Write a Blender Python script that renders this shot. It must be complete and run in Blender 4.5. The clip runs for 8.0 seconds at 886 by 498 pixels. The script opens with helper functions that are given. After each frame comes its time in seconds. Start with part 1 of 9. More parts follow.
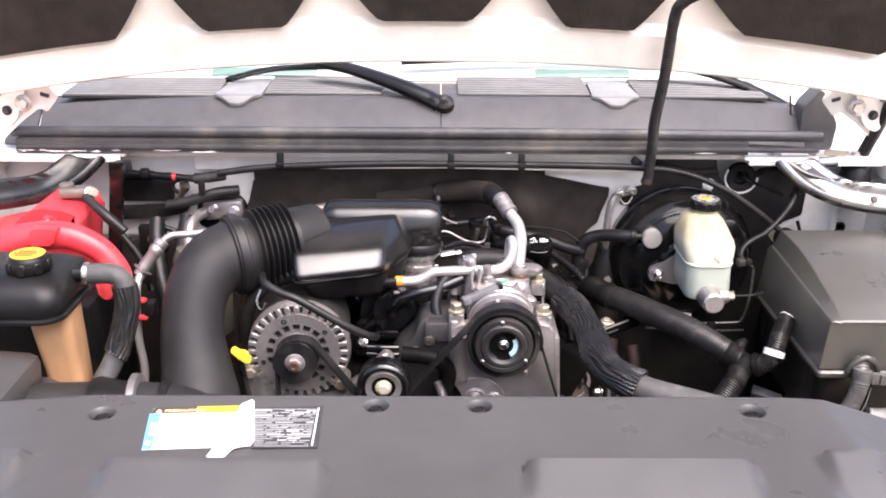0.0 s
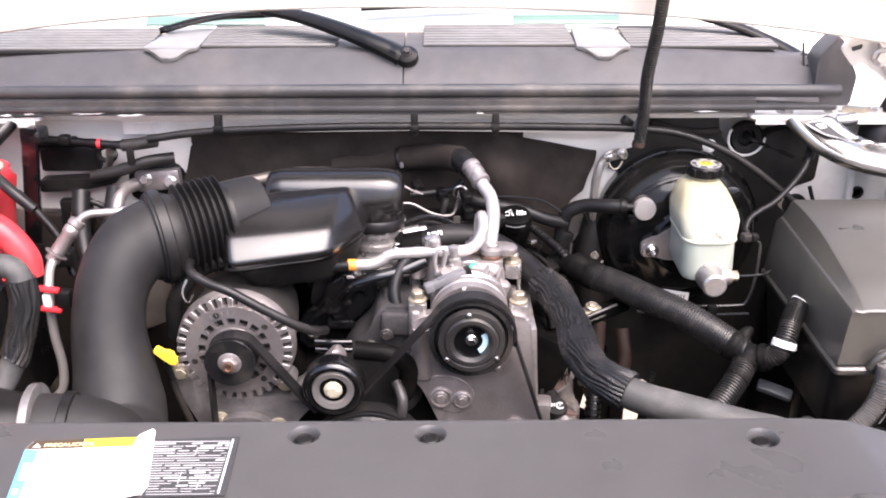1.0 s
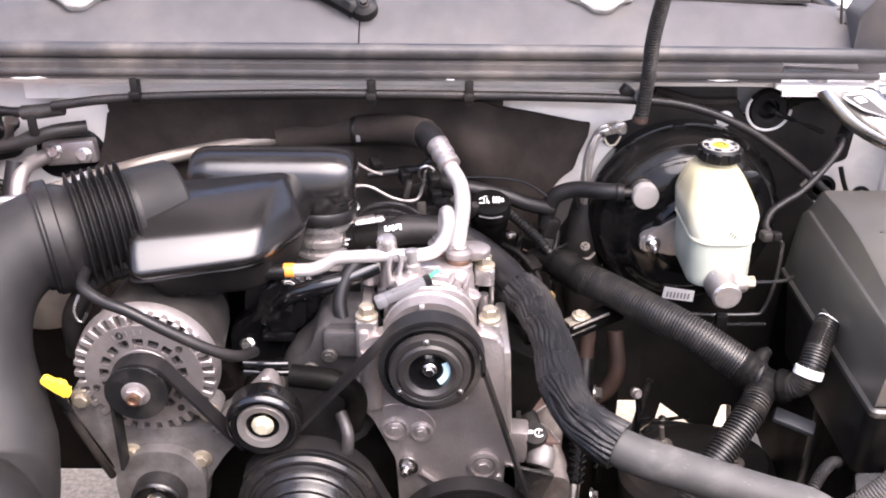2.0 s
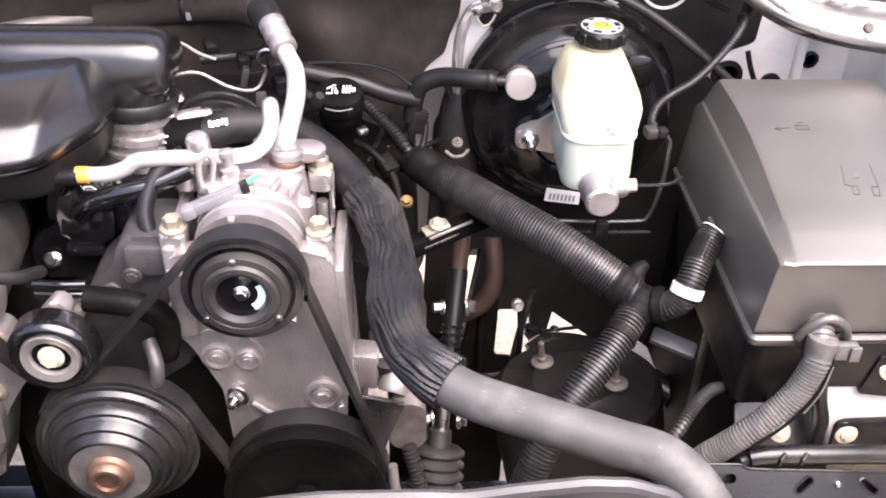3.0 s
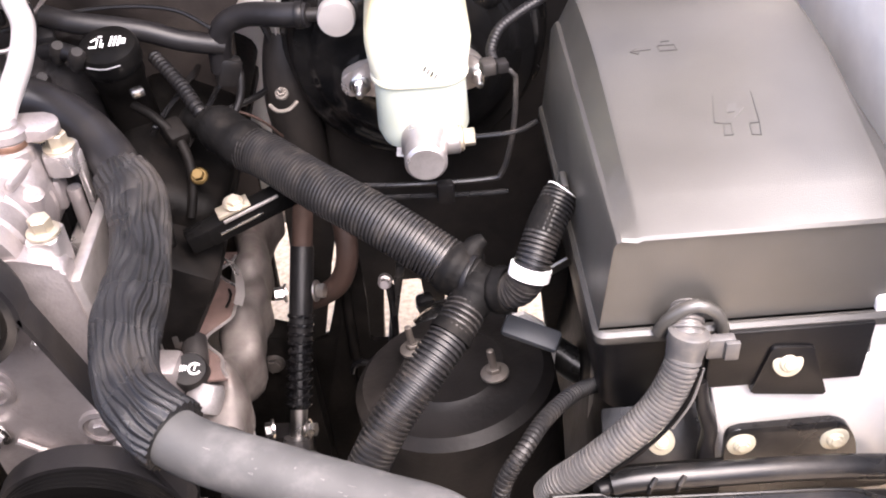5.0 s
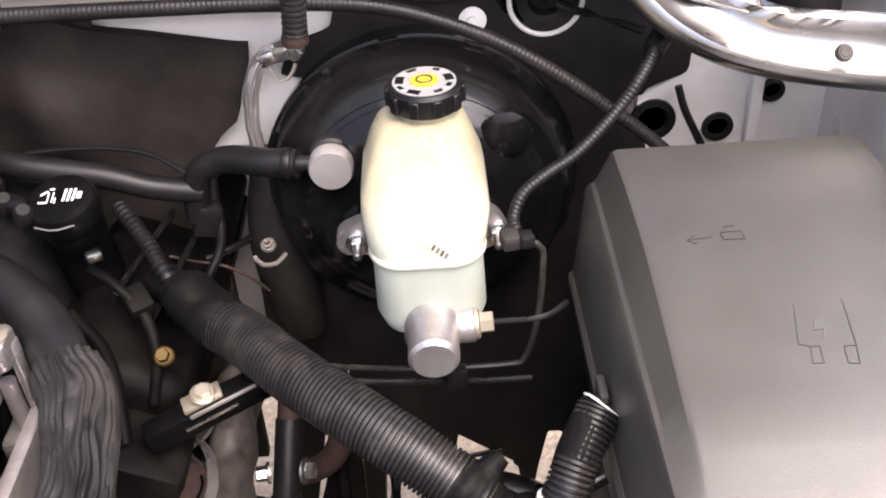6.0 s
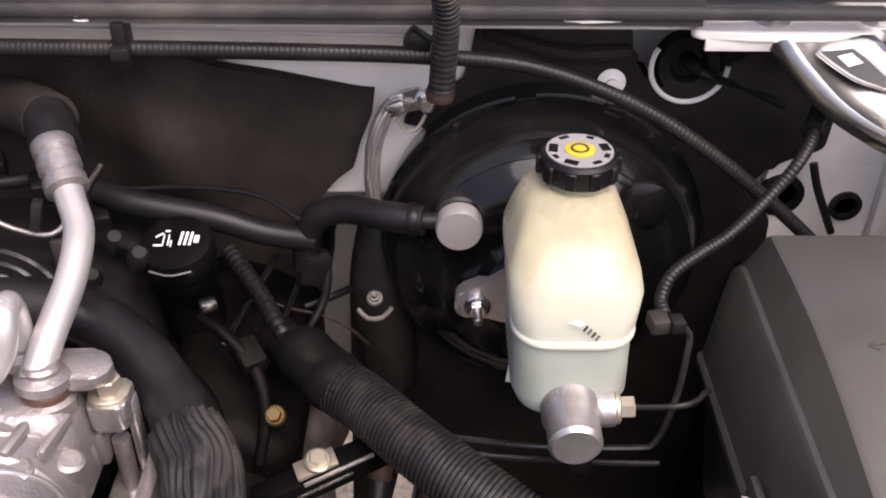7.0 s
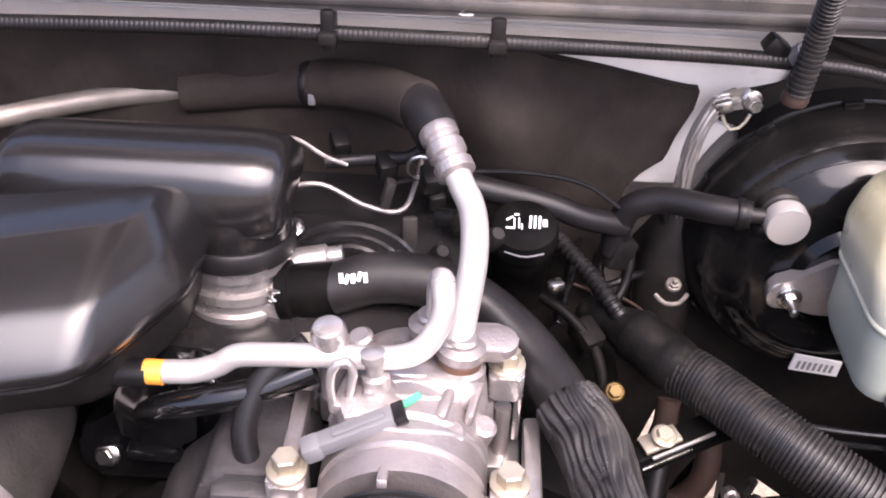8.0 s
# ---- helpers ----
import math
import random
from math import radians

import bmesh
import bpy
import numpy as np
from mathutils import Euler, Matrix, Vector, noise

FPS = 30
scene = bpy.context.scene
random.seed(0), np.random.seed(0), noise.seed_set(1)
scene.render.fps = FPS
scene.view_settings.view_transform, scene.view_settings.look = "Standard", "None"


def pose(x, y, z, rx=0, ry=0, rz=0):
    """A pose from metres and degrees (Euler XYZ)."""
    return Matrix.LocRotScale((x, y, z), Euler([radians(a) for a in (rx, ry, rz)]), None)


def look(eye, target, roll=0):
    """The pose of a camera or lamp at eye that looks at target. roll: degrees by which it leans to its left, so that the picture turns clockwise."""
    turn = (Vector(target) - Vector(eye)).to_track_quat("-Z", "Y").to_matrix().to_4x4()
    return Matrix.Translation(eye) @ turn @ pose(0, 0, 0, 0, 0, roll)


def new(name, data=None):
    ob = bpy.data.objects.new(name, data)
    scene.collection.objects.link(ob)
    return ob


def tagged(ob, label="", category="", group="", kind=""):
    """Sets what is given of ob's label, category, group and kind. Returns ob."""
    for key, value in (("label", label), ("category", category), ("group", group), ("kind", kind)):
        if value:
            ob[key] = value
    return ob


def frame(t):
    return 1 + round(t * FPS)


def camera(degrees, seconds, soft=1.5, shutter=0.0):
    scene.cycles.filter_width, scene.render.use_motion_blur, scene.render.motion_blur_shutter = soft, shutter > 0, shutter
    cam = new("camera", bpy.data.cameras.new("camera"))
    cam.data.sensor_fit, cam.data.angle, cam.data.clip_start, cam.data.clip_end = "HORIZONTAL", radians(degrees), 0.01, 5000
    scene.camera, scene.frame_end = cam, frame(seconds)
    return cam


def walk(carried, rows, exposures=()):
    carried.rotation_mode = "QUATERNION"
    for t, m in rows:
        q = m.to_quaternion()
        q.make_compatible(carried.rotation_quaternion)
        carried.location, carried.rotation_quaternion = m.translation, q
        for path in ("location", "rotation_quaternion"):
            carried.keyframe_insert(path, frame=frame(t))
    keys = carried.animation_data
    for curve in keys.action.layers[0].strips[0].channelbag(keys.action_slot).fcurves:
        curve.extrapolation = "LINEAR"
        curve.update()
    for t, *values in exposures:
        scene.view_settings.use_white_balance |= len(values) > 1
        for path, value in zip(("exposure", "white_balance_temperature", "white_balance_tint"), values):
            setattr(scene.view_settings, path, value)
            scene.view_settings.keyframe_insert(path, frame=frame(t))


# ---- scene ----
cam = camera(48.9, 8.0, soft=1.9)
EXPOSURES = [(0, 1.75, 6200, 17), (1.2, 1.98, 6200, 19), (2.5, 2.28, 6250, 21), (3.5, 2.52, 6250, 21), (5.5, 2.38, 6350, 20), (6, 1.76, 6400, 19), (6.5, 1.22, 6400, 20), (7, 1.12, 6350, 21), (7.5, 1.66, 6300, 21), (8, 2.0, 6250, 25)]
PATH = [
    (0, (-0.005, -0.081, 1.59), (0.006, 1.794, 0.893), 0.4),
    (0.5, (0.018, 0.038, 1.569), (0.052, 1.902, 0.845), 0.0),
    (1, (0.05, 0.134, 1.558), (0.065, 1.967, 0.758), -0.1),
    (1.2, (0.06, 0.182, 1.552), (0.058, 2.004, 0.728), -0.1),
    (2.3, (0.131, 0.456, 1.545), (0.179, 2.171, 0.517), 1.6),
    (2.5, (0.159, 0.486, 1.532), (0.247, 2.162, 0.444), 2.2),
    (3, (0.241, 0.541, 1.489), (0.329, 2.175, 0.34), 1.7),
    (3.5, (0.31, 0.575, 1.455), (0.363, 2.147, 0.22), -0.8),
    (4, (0.365, 0.614, 1.437), (0.422, 2.185, 0.2), -2.1),
    (4.2, (0.386, 0.632, 1.428), (0.441, 2.192, 0.178), -2.5),
    (5.3, (0.47, 0.785, 1.391), (0.461, 2.331, 0.122), -4.8),
    (5.5, (0.472, 0.823, 1.388), (0.45, 2.391, 0.147), -4.8),
    (6, (0.466, 0.911, 1.395), (0.459, 2.523, 0.211), -3.8),
    (6.5, (0.46, 0.957, 1.396), (0.451, 2.604, 0.26), -2.0),
    (7, (0.364, 0.963, 1.408), (0.375, 2.594, 0.25), 0.5),
    (7.5, (0.241, 0.94, 1.427), (0.227, 2.539, 0.227), 1.5),
    (8, (0.127, 0.927, 1.439), (0.084, 2.523, 0.234), 2.1),
]
walk(cam, [(t, look(eye, target, roll)) for t, eye, target, roll in PATH], EXPOSURES)

# ---- light ----
world = bpy.data.worlds.new("sky")
scene.world = world
world.use_nodes = True
_nt = world.node_tree
_sky = _nt.nodes.new("ShaderNodeTexSky")
_sky.sky_type = "NISHITA"
_sky.sun_disc = False
_sky.sun_elevation = radians(63)
_sky.sun_rotation = radians(143)
_sky.air_density = 1.0
_sky.dust_density = 7.0
_nt.nodes["Background"].inputs["Strength"].default_value = 0.13
_nt.links.new(_sky.outputs["Color"], _nt.nodes["Background"].inputs["Color"])

sun = new("sun", bpy.data.lights.new("sun", "SUN"))
sun.data.energy = 2.2
sun.data.angle = radians(74)
sun.data.color = (1.0, 0.95, 0.89)
sun.matrix_world = look((0.9, 0.0, 3.9), (0.0, 1.2, 1.0))


# ---- materials ----
def mat(name, color, rough=0.5, metal=0.0, var=0.18, scale=30.0, bump=0.0, bump_scale=400.0,
        dirt=None, dirt_amount=0.0, dirt_scale=9.0, coat=0.0, rough_var=0.1, trans=0.0, sss=0.0, ior=1.45, island=0.0):
    m = bpy.data.materials.new(name)
    m.use_nodes = True
    nt = m.node_tree
    b = nt.nodes["Principled BSDF"]
    tc = nt.nodes.new("ShaderNodeTexCoord")
    n1 = nt.nodes.new("ShaderNodeTexNoise")
    n1.inputs["Scale"].default_value = scale
    n1.inputs["Detail"].default_value = 6
    nt.links.new(tc.outputs["Object"], n1.inputs["Vector"])
    ramp = nt.nodes.new("ShaderNodeMapRange")
    ramp.inputs["From Min"].default_value = 0.3
    ramp.inputs["From Max"].default_value = 0.7
    ramp.inputs["To Min"].default_value = 1 - var
    ramp.inputs["To Max"].default_value = 1 + var
    nt.links.new(n1.outputs["Fac"], ramp.inputs["Value"])
    mul = nt.nodes.new("ShaderNodeMix")
    mul.data_type, mul.blend_type = "RGBA", "MULTIPLY"
    mul.inputs[0].default_value = 1.0
    mul.inputs[6].default_value = (*color, 1)
    nt.links.new(ramp.outputs["Result"], mul.inputs[7])
    out = mul.outputs[2]
    if dirt:
        n2 = nt.nodes.new("ShaderNodeTexNoise")
        n2.inputs["Scale"].default_value = dirt_scale
        n2.inputs["Detail"].default_value = 9
        n2.inputs["Roughness"].default_value = 0.65
        nt.links.new(tc.outputs["Object"], n2.inputs["Vector"])
        r2 = nt.nodes.new("ShaderNodeMapRange")
        r2.inputs["From Min"].default_value = 0.48
        r2.inputs["From Max"].default_value = 0.72
        r2.inputs["To Max"].default_value = dirt_amount
        nt.links.new(n2.outputs["Fac"], r2.inputs["Value"])
        mx = nt.nodes.new("ShaderNodeMix")
        mx.data_type = "RGBA"
        mx.inputs[7].default_value = (*dirt, 1)
        nt.links.new(r2.outputs["Result"], mx.inputs[0])
        nt.links.new(out, mx.inputs[6])
        out = mx.outputs[2]
    nt.links.new(out, b.inputs["Base Color"])
    n3 = nt.nodes.new("ShaderNodeTexNoise")
    n3.inputs["Scale"].default_value = scale * 0.45
    n3.inputs["Detail"].default_value = 4
    nt.links.new(tc.outputs["Object"], n3.inputs["Vector"])
    r3 = nt.nodes.new("ShaderNodeMapRange")
    r3.inputs["From Min"].default_value = 0.3
    r3.inputs["From Max"].default_value = 0.7
    r3.inputs["To Min"].default_value = max(0.02, rough - rough_var)
    r3.inputs["To Max"].default_value = min(1.0, rough + rough_var)
    nt.links.new(n3.outputs["Fac"], r3.inputs["Value"])
    nt.links.new(r3.outputs["Result"], b.inputs["Roughness"])
    b.inputs["Metallic"].default_value = metal
    b.inputs["IOR"].default_value = ior
    b.inputs["Coat Weight"].default_value = coat
    b.inputs["Coat Roughness"].default_value = 0.12
    b.inputs["Transmission Weight"].default_value = trans
    b.inputs["Subsurface Weight"].default_value = sss
    if sss:
        b.inputs["Subsurface Radius"].default_value = (0.02, 0.018, 0.012)
        b.inputs["Subsurface Scale"].default_value = 0.5
    if bump:
        n4 = nt.nodes.new("ShaderNodeTexNoise")
        n4.inputs["Scale"].default_value = bump_scale
        n4.inputs["Detail"].default_value = 3
        nt.links.new(tc.outputs["Object"], n4.inputs["Vector"])
        bp = nt.nodes.new("ShaderNodeBump")
        bp.inputs["Strength"].default_value = bump
        bp.inputs["Distance"].default_value = 0.001
        nt.links.new(n4.outputs["Fac"], bp.inputs["Height"])
        nt.links.new(bp.outputs["Normal"], b.inputs["Normal"])
    return m


DUST = (0.22, 0.19, 0.16)
M_COVER = mat("textured_grey_plastic", (0.050, 0.0485, 0.049), 0.36, bump=0.07, bump_scale=420, var=0.05)
M_PLASTIC = mat("black_plastic", (0.007, 0.0067, 0.007), 0.36, ior=1.30, bump=0.12, bump_scale=700, dirt=DUST, dirt_amount=0.07)
M_SATIN = mat("satin_black_plastic", (0.012, 0.0115, 0.012), 0.22, bump=0.05, bump_scale=500, dirt=DUST, dirt_amount=0.06, rough_var=0.06)
M_MARK = mat("moulded_mark", (0.034, 0.0325, 0.030), 0.45, ior=1.5, var=0.05)
M_BOX = mat("grained_black_plastic", (0.049, 0.0462, 0.0410), 0.40, ior=1.68, bump=0.2, bump_scale=1100, var=0.1, dirt=DUST, dirt_amount=0.0, rough_var=0.06)
M_RUBBER = mat("black_rubber", (0.009, 0.0085, 0.009), 0.42, ior=1.36, bump=0.1, bump_scale=300, dirt=DUST, dirt_amount=0.08)
M_DUCT = mat("matt_black_rubber", (0.013, 0.0125, 0.013), 0.56, ior=1.36, bump=0.12, bump_scale=300, dirt=DUST, dirt_amount=0.08)
M_HOSE = mat("dusty_rubber_hose", (0.050, 0.0495, 0.0485), 0.6, bump=0.15, bump_scale=250, dirt=(0.16, 0.15, 0.145), dirt_amount=0.35, dirt_scale=30)
M_BRAID = mat("woven_sleeve", (0.008, 0.0077, 0.0078), 0.3, ior=1.55, bump=0.5, bump_scale=1500, var=0.25, dirt=DUST, dirt_amount=0.2)
M_LOOM = mat("corrugated_loom_plastic", (0.014, 0.0135, 0.0137), 0.40, ior=1.40, bump=0.15, dirt=DUST, dirt_amount=0.14, dirt_scale=45)
M_LOOM_GREY = mat("dusty_grey_loom_plastic", (0.085, 0.082, 0.080), 0.36, bump=0.1, dirt=DUST, dirt_amount=0.4, dirt_scale=60)
M_GLOSS = mat("gloss_black_paint", (0.004, 0.004, 0.0045), 0.12, bump=0.03, bump_scale=60, rough_var=0.06, coat=0.5, dirt=DUST, dirt_amount=0.05)
M_BLACKSTEEL = mat("black_painted_steel", (0.010, 0.010, 0.0105), 0.3, bump=0.08, bump_scale=120, dirt=DUST, dirt_amount=0.25)
M_ALU = mat("cast_aluminium", (0.365, 0.332, 0.325), 0.42, metal=0.75, bump=0.6, bump_scale=320, var=0.22, dirt=(0.15, 0.13, 0.128), dirt_amount=0.55, dirt_scale=30)
M_ALU_BRIGHT = mat("machined_aluminium", (0.48, 0.452, 0.44), 0.32, metal=0.8, bump=0.25, bump_scale=380, var=0.14, dirt=(0.2, 0.17, 0.155), dirt_amount=0.5, dirt_scale=34)
M_PIPE = mat("aluminium_pipe", (0.54, 0.515, 0.50), 0.36, metal=0.6, bump=0.04, var=0.06, dirt=(0.4, 0.37, 0.35), dirt_amount=0.2)
M_STEEL = mat("bright_steel", (0.6, 0.58, 0.56), 0.28, metal=1.0, var=0.1, bump=0.05)
M_CHROME = mat("polished_steel", (0.44, 0.43, 0.42), 0.30, metal=1.0, var=0.1, bump=0.06, bump_scale=60, rough_var=0.1, dirt=(0.25, 0.22, 0.18), dirt_amount=0.25, dirt_scale=20)
M_ZINC = mat("zinc_plated_bolt", (0.46, 0.41, 0.32), 0.4, metal=0.75, var=0.15, bump=0.05, dirt=(0.3, 0.25, 0.18), dirt_amount=0.3)
M_DARKMETAL = mat("oily_dark_metal", (0.035, 0.032, 0.03), 0.5, metal=0.4, bump=0.4, bump_scale=220, var=0.3, dirt=(0.1, 0.085, 0.07), dirt_amount=0.5, dirt_scale=18)
M_IRON = mat("greasy_cast_iron", (0.05, 0.045, 0.042), 0.6, metal=0.3, bump=0.5, bump_scale=250, var=0.25, dirt=(0.05, 0.045, 0.04), dirt_amount=0.6, dirt_scale=16)
M_PAINT = mat("white_body_paint", (0.78, 0.755, 0.72), 0.34, bump=0.03, bump_scale=300, var=0.05, dirt=(0.5, 0.44, 0.36), dirt_amount=0.3, dirt_scale=7, coat=0.3)
M_INSUL = mat("black_insulation_felt", (0.0225, 0.0185, 0.0165), 0.8, ior=1.2, bump=0.6, bump_scale=180, var=0.22, dirt=(0.055, 0.046, 0.038), dirt_amount=0.5, dirt_scale=7)
M_CREAM = mat("translucent_cream_plastic", (0.36, 0.335, 0.225), 0.34, bump=0.06, var=0.12, sss=0.35, dirt=(0.34, 0.26, 0.15), dirt_amount=0.6, dirt_scale=26)


def fluid_level(m, level, soft, below):
    """Tints a translucent plastic below the fluid's level, seen through the wall."""
    nt = m.node_tree
    b = nt.nodes["Principled BSDF"]
    old = b.inputs["Base Color"].links[0].from_socket
    tc = nt.nodes.new("ShaderNodeTexCoord")
    sep = nt.nodes.new("ShaderNodeSeparateXYZ")
    nt.links.new(tc.outputs["Object"], sep.inputs[0])
    rng = nt.nodes.new("ShaderNodeMapRange")
    rng.inputs["From Min"].default_value = level + soft
    rng.inputs["From Max"].default_value = level - soft
    nt.links.new(sep.outputs["Z"], rng.inputs["Value"])
    mx = nt.nodes.new("ShaderNodeMix")
    mx.data_type = "RGBA"
    mx.inputs[7].default_value = (*below, 1)
    nt.links.new(rng.outputs["Result"], mx.inputs[0])
    nt.links.new(old, mx.inputs[6])
    nt.links.new(mx.outputs[2], b.inputs["Base Color"])


fluid_level(M_CREAM, 0.072, 0.016, (0.48, 0.485, 0.40))
M_FLUID = mat("translucent_milky_plastic", (0.36, 0.39, 0.335), 0.36, bump=0.04, var=0.05, sss=0.35)
M_AMBER = mat("stained_amber_plastic", (0.34, 0.195, 0.10), 0.4, bump=0.05, var=0.12, sss=0.2, dirt=(0.25, 0.13, 0.06), dirt_amount=0.5)
M_RED = mat("red_plastic", (0.62, 0.035, 0.045), 0.36, bump=0.06, var=0.08, dirt=(0.5, 0.2, 0.18), dirt_amount=0.3)
M_YELLOW = mat("yellow_plastic", (0.8, 0.52, 0.04), 0.4, var=0.08)
M_ORANGE = mat("orange_ring", (0.72, 0.27, 0.04), 0.42, var=0.08)
M_GREEN = mat("green_plastic", (0.08, 0.42, 0.24), 0.4, var=0.08)
M_WHITE = mat("white_plastic", (0.8, 0.79, 0.77), 0.4, var=0.06, dirt=(0.5, 0.46, 0.4), dirt_amount=0.25)
M_PAPER = mat("white_paper_label", (0.84, 0.83, 0.82), 0.55, var=0.04)
# Flat black for print, and for shade painted into gaps and slots.
M_PRINTSHADE = mat("black_print_and_shade", (0.03, 0.03, 0.032), 0.5, var=0.05)
M_YELLOWPRINT = mat("yellow_print", (0.56, 0.42, 0.03), 0.5, var=0.04)
M_HEADING = mat("pale_yellow_print", (0.75, 0.62, 0.36), 0.5, var=0.04)
M_BROWNPRINT = mat("brown_print", (0.055, 0.034, 0.018), 0.5, var=0.04)
M_BLUEPRINT = mat("blue_print", (0.1, 0.38, 0.72), 0.5, var=0.04)
M_GREYPLUG = mat("grey_connector_plastic", (0.125, 0.124, 0.131), 0.45, var=0.1, bump=0.05)
M_CREAMZINC = mat("cream_zinc_washer", (0.55, 0.51, 0.39), 0.42, metal=0.3, var=0.1, bump=0.04, dirt=(0.4, 0.34, 0.22), dirt_amount=0.3)
M_BOOSTER = mat("black_booster_paint", (0.004, 0.004, 0.0042), 0.13, ior=1.38, bump=0.05, bump_scale=60, rough_var=0.08, dirt=DUST, dirt_amount=0.05)
M_TAPE = mat("dusty_cloth_tape", (0.0045, 0.0043, 0.0042), 0.6, ior=1.18, bump=0.5, bump_scale=260, var=0.3, dirt=(0.10, 0.085, 0.07), dirt_amount=0.12, dirt_scale=40)
M_PULLEY = mat("black_pulley_paint", (0.0035, 0.0034, 0.0034), 0.3, ior=1.14, bump=0.1, bump_scale=120, dirt=DUST, dirt_amount=0.04)
M_RESON = mat("glossy_moulded_plastic", (0.008, 0.0075, 0.0077), 0.24, ior=1.6, bump=0.03, bump_scale=700, var=0.05, rough_var=0.03)
M_CLUTCH = mat("worn_grey_clutch_plate", (0.022, 0.0205, 0.0205), 0.42, metal=0.2, bump=0.15, bump_scale=500, var=0.12, dirt=DUST, dirt_amount=0.15)
M_PALESHIELD = mat("pale_aluminised_shield", (0.135, 0.12, 0.112), 0.5, metal=0.45, bump=0.8, bump_scale=110, var=0.35, scale=45, dirt=(0.055, 0.038, 0.032), dirt_amount=0.65, dirt_scale=30)
M_REDRUST = mat("reddish_rusted_plate", (0.10, 0.068, 0.060), 0.6, metal=0.2, bump=0.6, bump_scale=150, var=0.3, scale=60, dirt=(0.08, 0.05, 0.04), dirt_amount=0.6, dirt_scale=30)
M_PANEL = mat("sooty_black_panel", (0.011, 0.0098, 0.0092), 0.5, ior=1.35, bump=0.5, bump_scale=140, var=0.3, dirt=(0.05, 0.042, 0.036), dirt_amount=0.35, dirt_scale=9)
M_DULLALU = mat("dull_oily_aluminium", (0.20, 0.19, 0.19), 0.48, metal=0.6, bump=0.6, bump_scale=260, var=0.28, dirt=(0.07, 0.06, 0.053), dirt_amount=0.7, dirt_scale=24)
M_PUMP = mat("grimy_pump_casting", (0.058, 0.055, 0.056), 0.5, metal=0.5, bump=0.6, bump_scale=240, var=0.3, dirt=(0.035, 0.031, 0.029), dirt_amount=0.7, dirt_scale=26)
M_COPPER = mat("rusty_copper_hub", (0.17, 0.105, 0.075), 0.5, metal=0.7, var=0.25, dirt=(0.2, 0.08, 0.04), dirt_amount=0.5)
M_RUST = mat("rusted_steel", (0.034, 0.019, 0.014), 0.7, metal=0.2, bump=0.5, bump_scale=200, var=0.3)
M_SHIELD = mat("dull_heat_shield", (0.2, 0.18, 0.16), 0.5, metal=0.6, bump=0.4, bump_scale=120, var=0.2, dirt=(0.22, 0.14, 0.1), dirt_amount=0.5)
M_STRAP = mat("braided_tinned_strap", (0.32, 0.3, 0.28), 0.45, metal=0.6, bump=0.5, bump_scale=900, var=0.25)
M_GLASS_GREEN = mat("green_tinted_glass_edge", (0.17, 0.27, 0.225), 0.12, var=0.1)
# Pale base colour stands in for the sky reflected in the glass.
M_SCREEN = mat("sky_pale_windshield", (0.62, 0.66, 0.64), 0.05, var=0.02, ior=1.52)
M_GROUND = mat("sandy_concrete", (0.52, 0.42, 0.30), 0.85, bump=0.7, bump_scale=90, var=0.3, scale=90, dirt=(0.3, 0.22, 0.15), dirt_amount=0.7, dirt_scale=40)
M_RIM = mat("painted_hood_inner", (0.74, 0.71, 0.66), 0.4, bump=0.03, var=0.05, dirt=(0.5, 0.44, 0.36), dirt_amount=0.35, dirt_scale=6)
M_RAIL = mat("dusty_black_rail", (0.035, 0.034, 0.035), 0.4, bump=0.1, dirt=DUST, dirt_amount=0.35)
# Near-black: the deep bay's shade is put into this colour, under oily dirt.
M_SHADEBLACK = mat("shaded_oily_black", (0.0035, 0.0032, 0.003), 0.5, ior=1.15, bump=0.5, bump_scale=160, var=0.4, dirt=(0.016, 0.0135, 0.012), dirt_amount=0.5, dirt_scale=22)
M_COWL = mat("matt_grey_cowl_plastic", (0.085, 0.081, 0.082), 0.55, ior=1.35, bump=0.25, bump_scale=800, var=0.1, dirt=DUST, dirt_amount=0.2)
M_SLAT = mat("grey_slats", (0.19, 0.185, 0.178), 0.6, ior=1.3, bump=0.2, bump_scale=700, var=0.12, dirt=DUST, dirt_amount=0.25)
M_PALE = mat("pale_plastic", (0.27, 0.265, 0.258), 0.5, bump=0.1, var=0.1, dirt=DUST, dirt_amount=0.25)
M_BRASS = mat("brass_fitting", (0.065, 0.042, 0.013), 0.4, metal=0.7)
M_GREYPRINT = mat("grey_print", (0.45, 0.45, 0.45), 0.5, var=0.1)
M_PALEBLUE = mat("pale_blue_print", (0.42, 0.60, 0.66), 0.5, var=0.06)
M_PRINT = mat("white_print", (0.75, 0.75, 0.74), 0.5, var=0.05)


# ---- building helpers ----
def origin(ob):
    p = Vector(ob.location)
    while ob.parent:
        ob = ob.parent
        p += Vector(ob.location)
    return p


def thing(name, at, label, category, group="", kind=""):
    ob = new(name)
    ob.location = at
    ob.empty_display_size = 0.02
    return tagged(ob, label, category, group, kind)


def finish(bm, angle=38):
    bmesh.ops.recalc_face_normals(bm, faces=bm.faces)
    me = bpy.data.meshes.new("m")
    bm.to_mesh(me)
    bm.free()
    me.polygons.foreach_set("use_smooth", [True] * len(me.polygons))
    me.set_sharp_from_angle(angle=radians(angle))
    return me


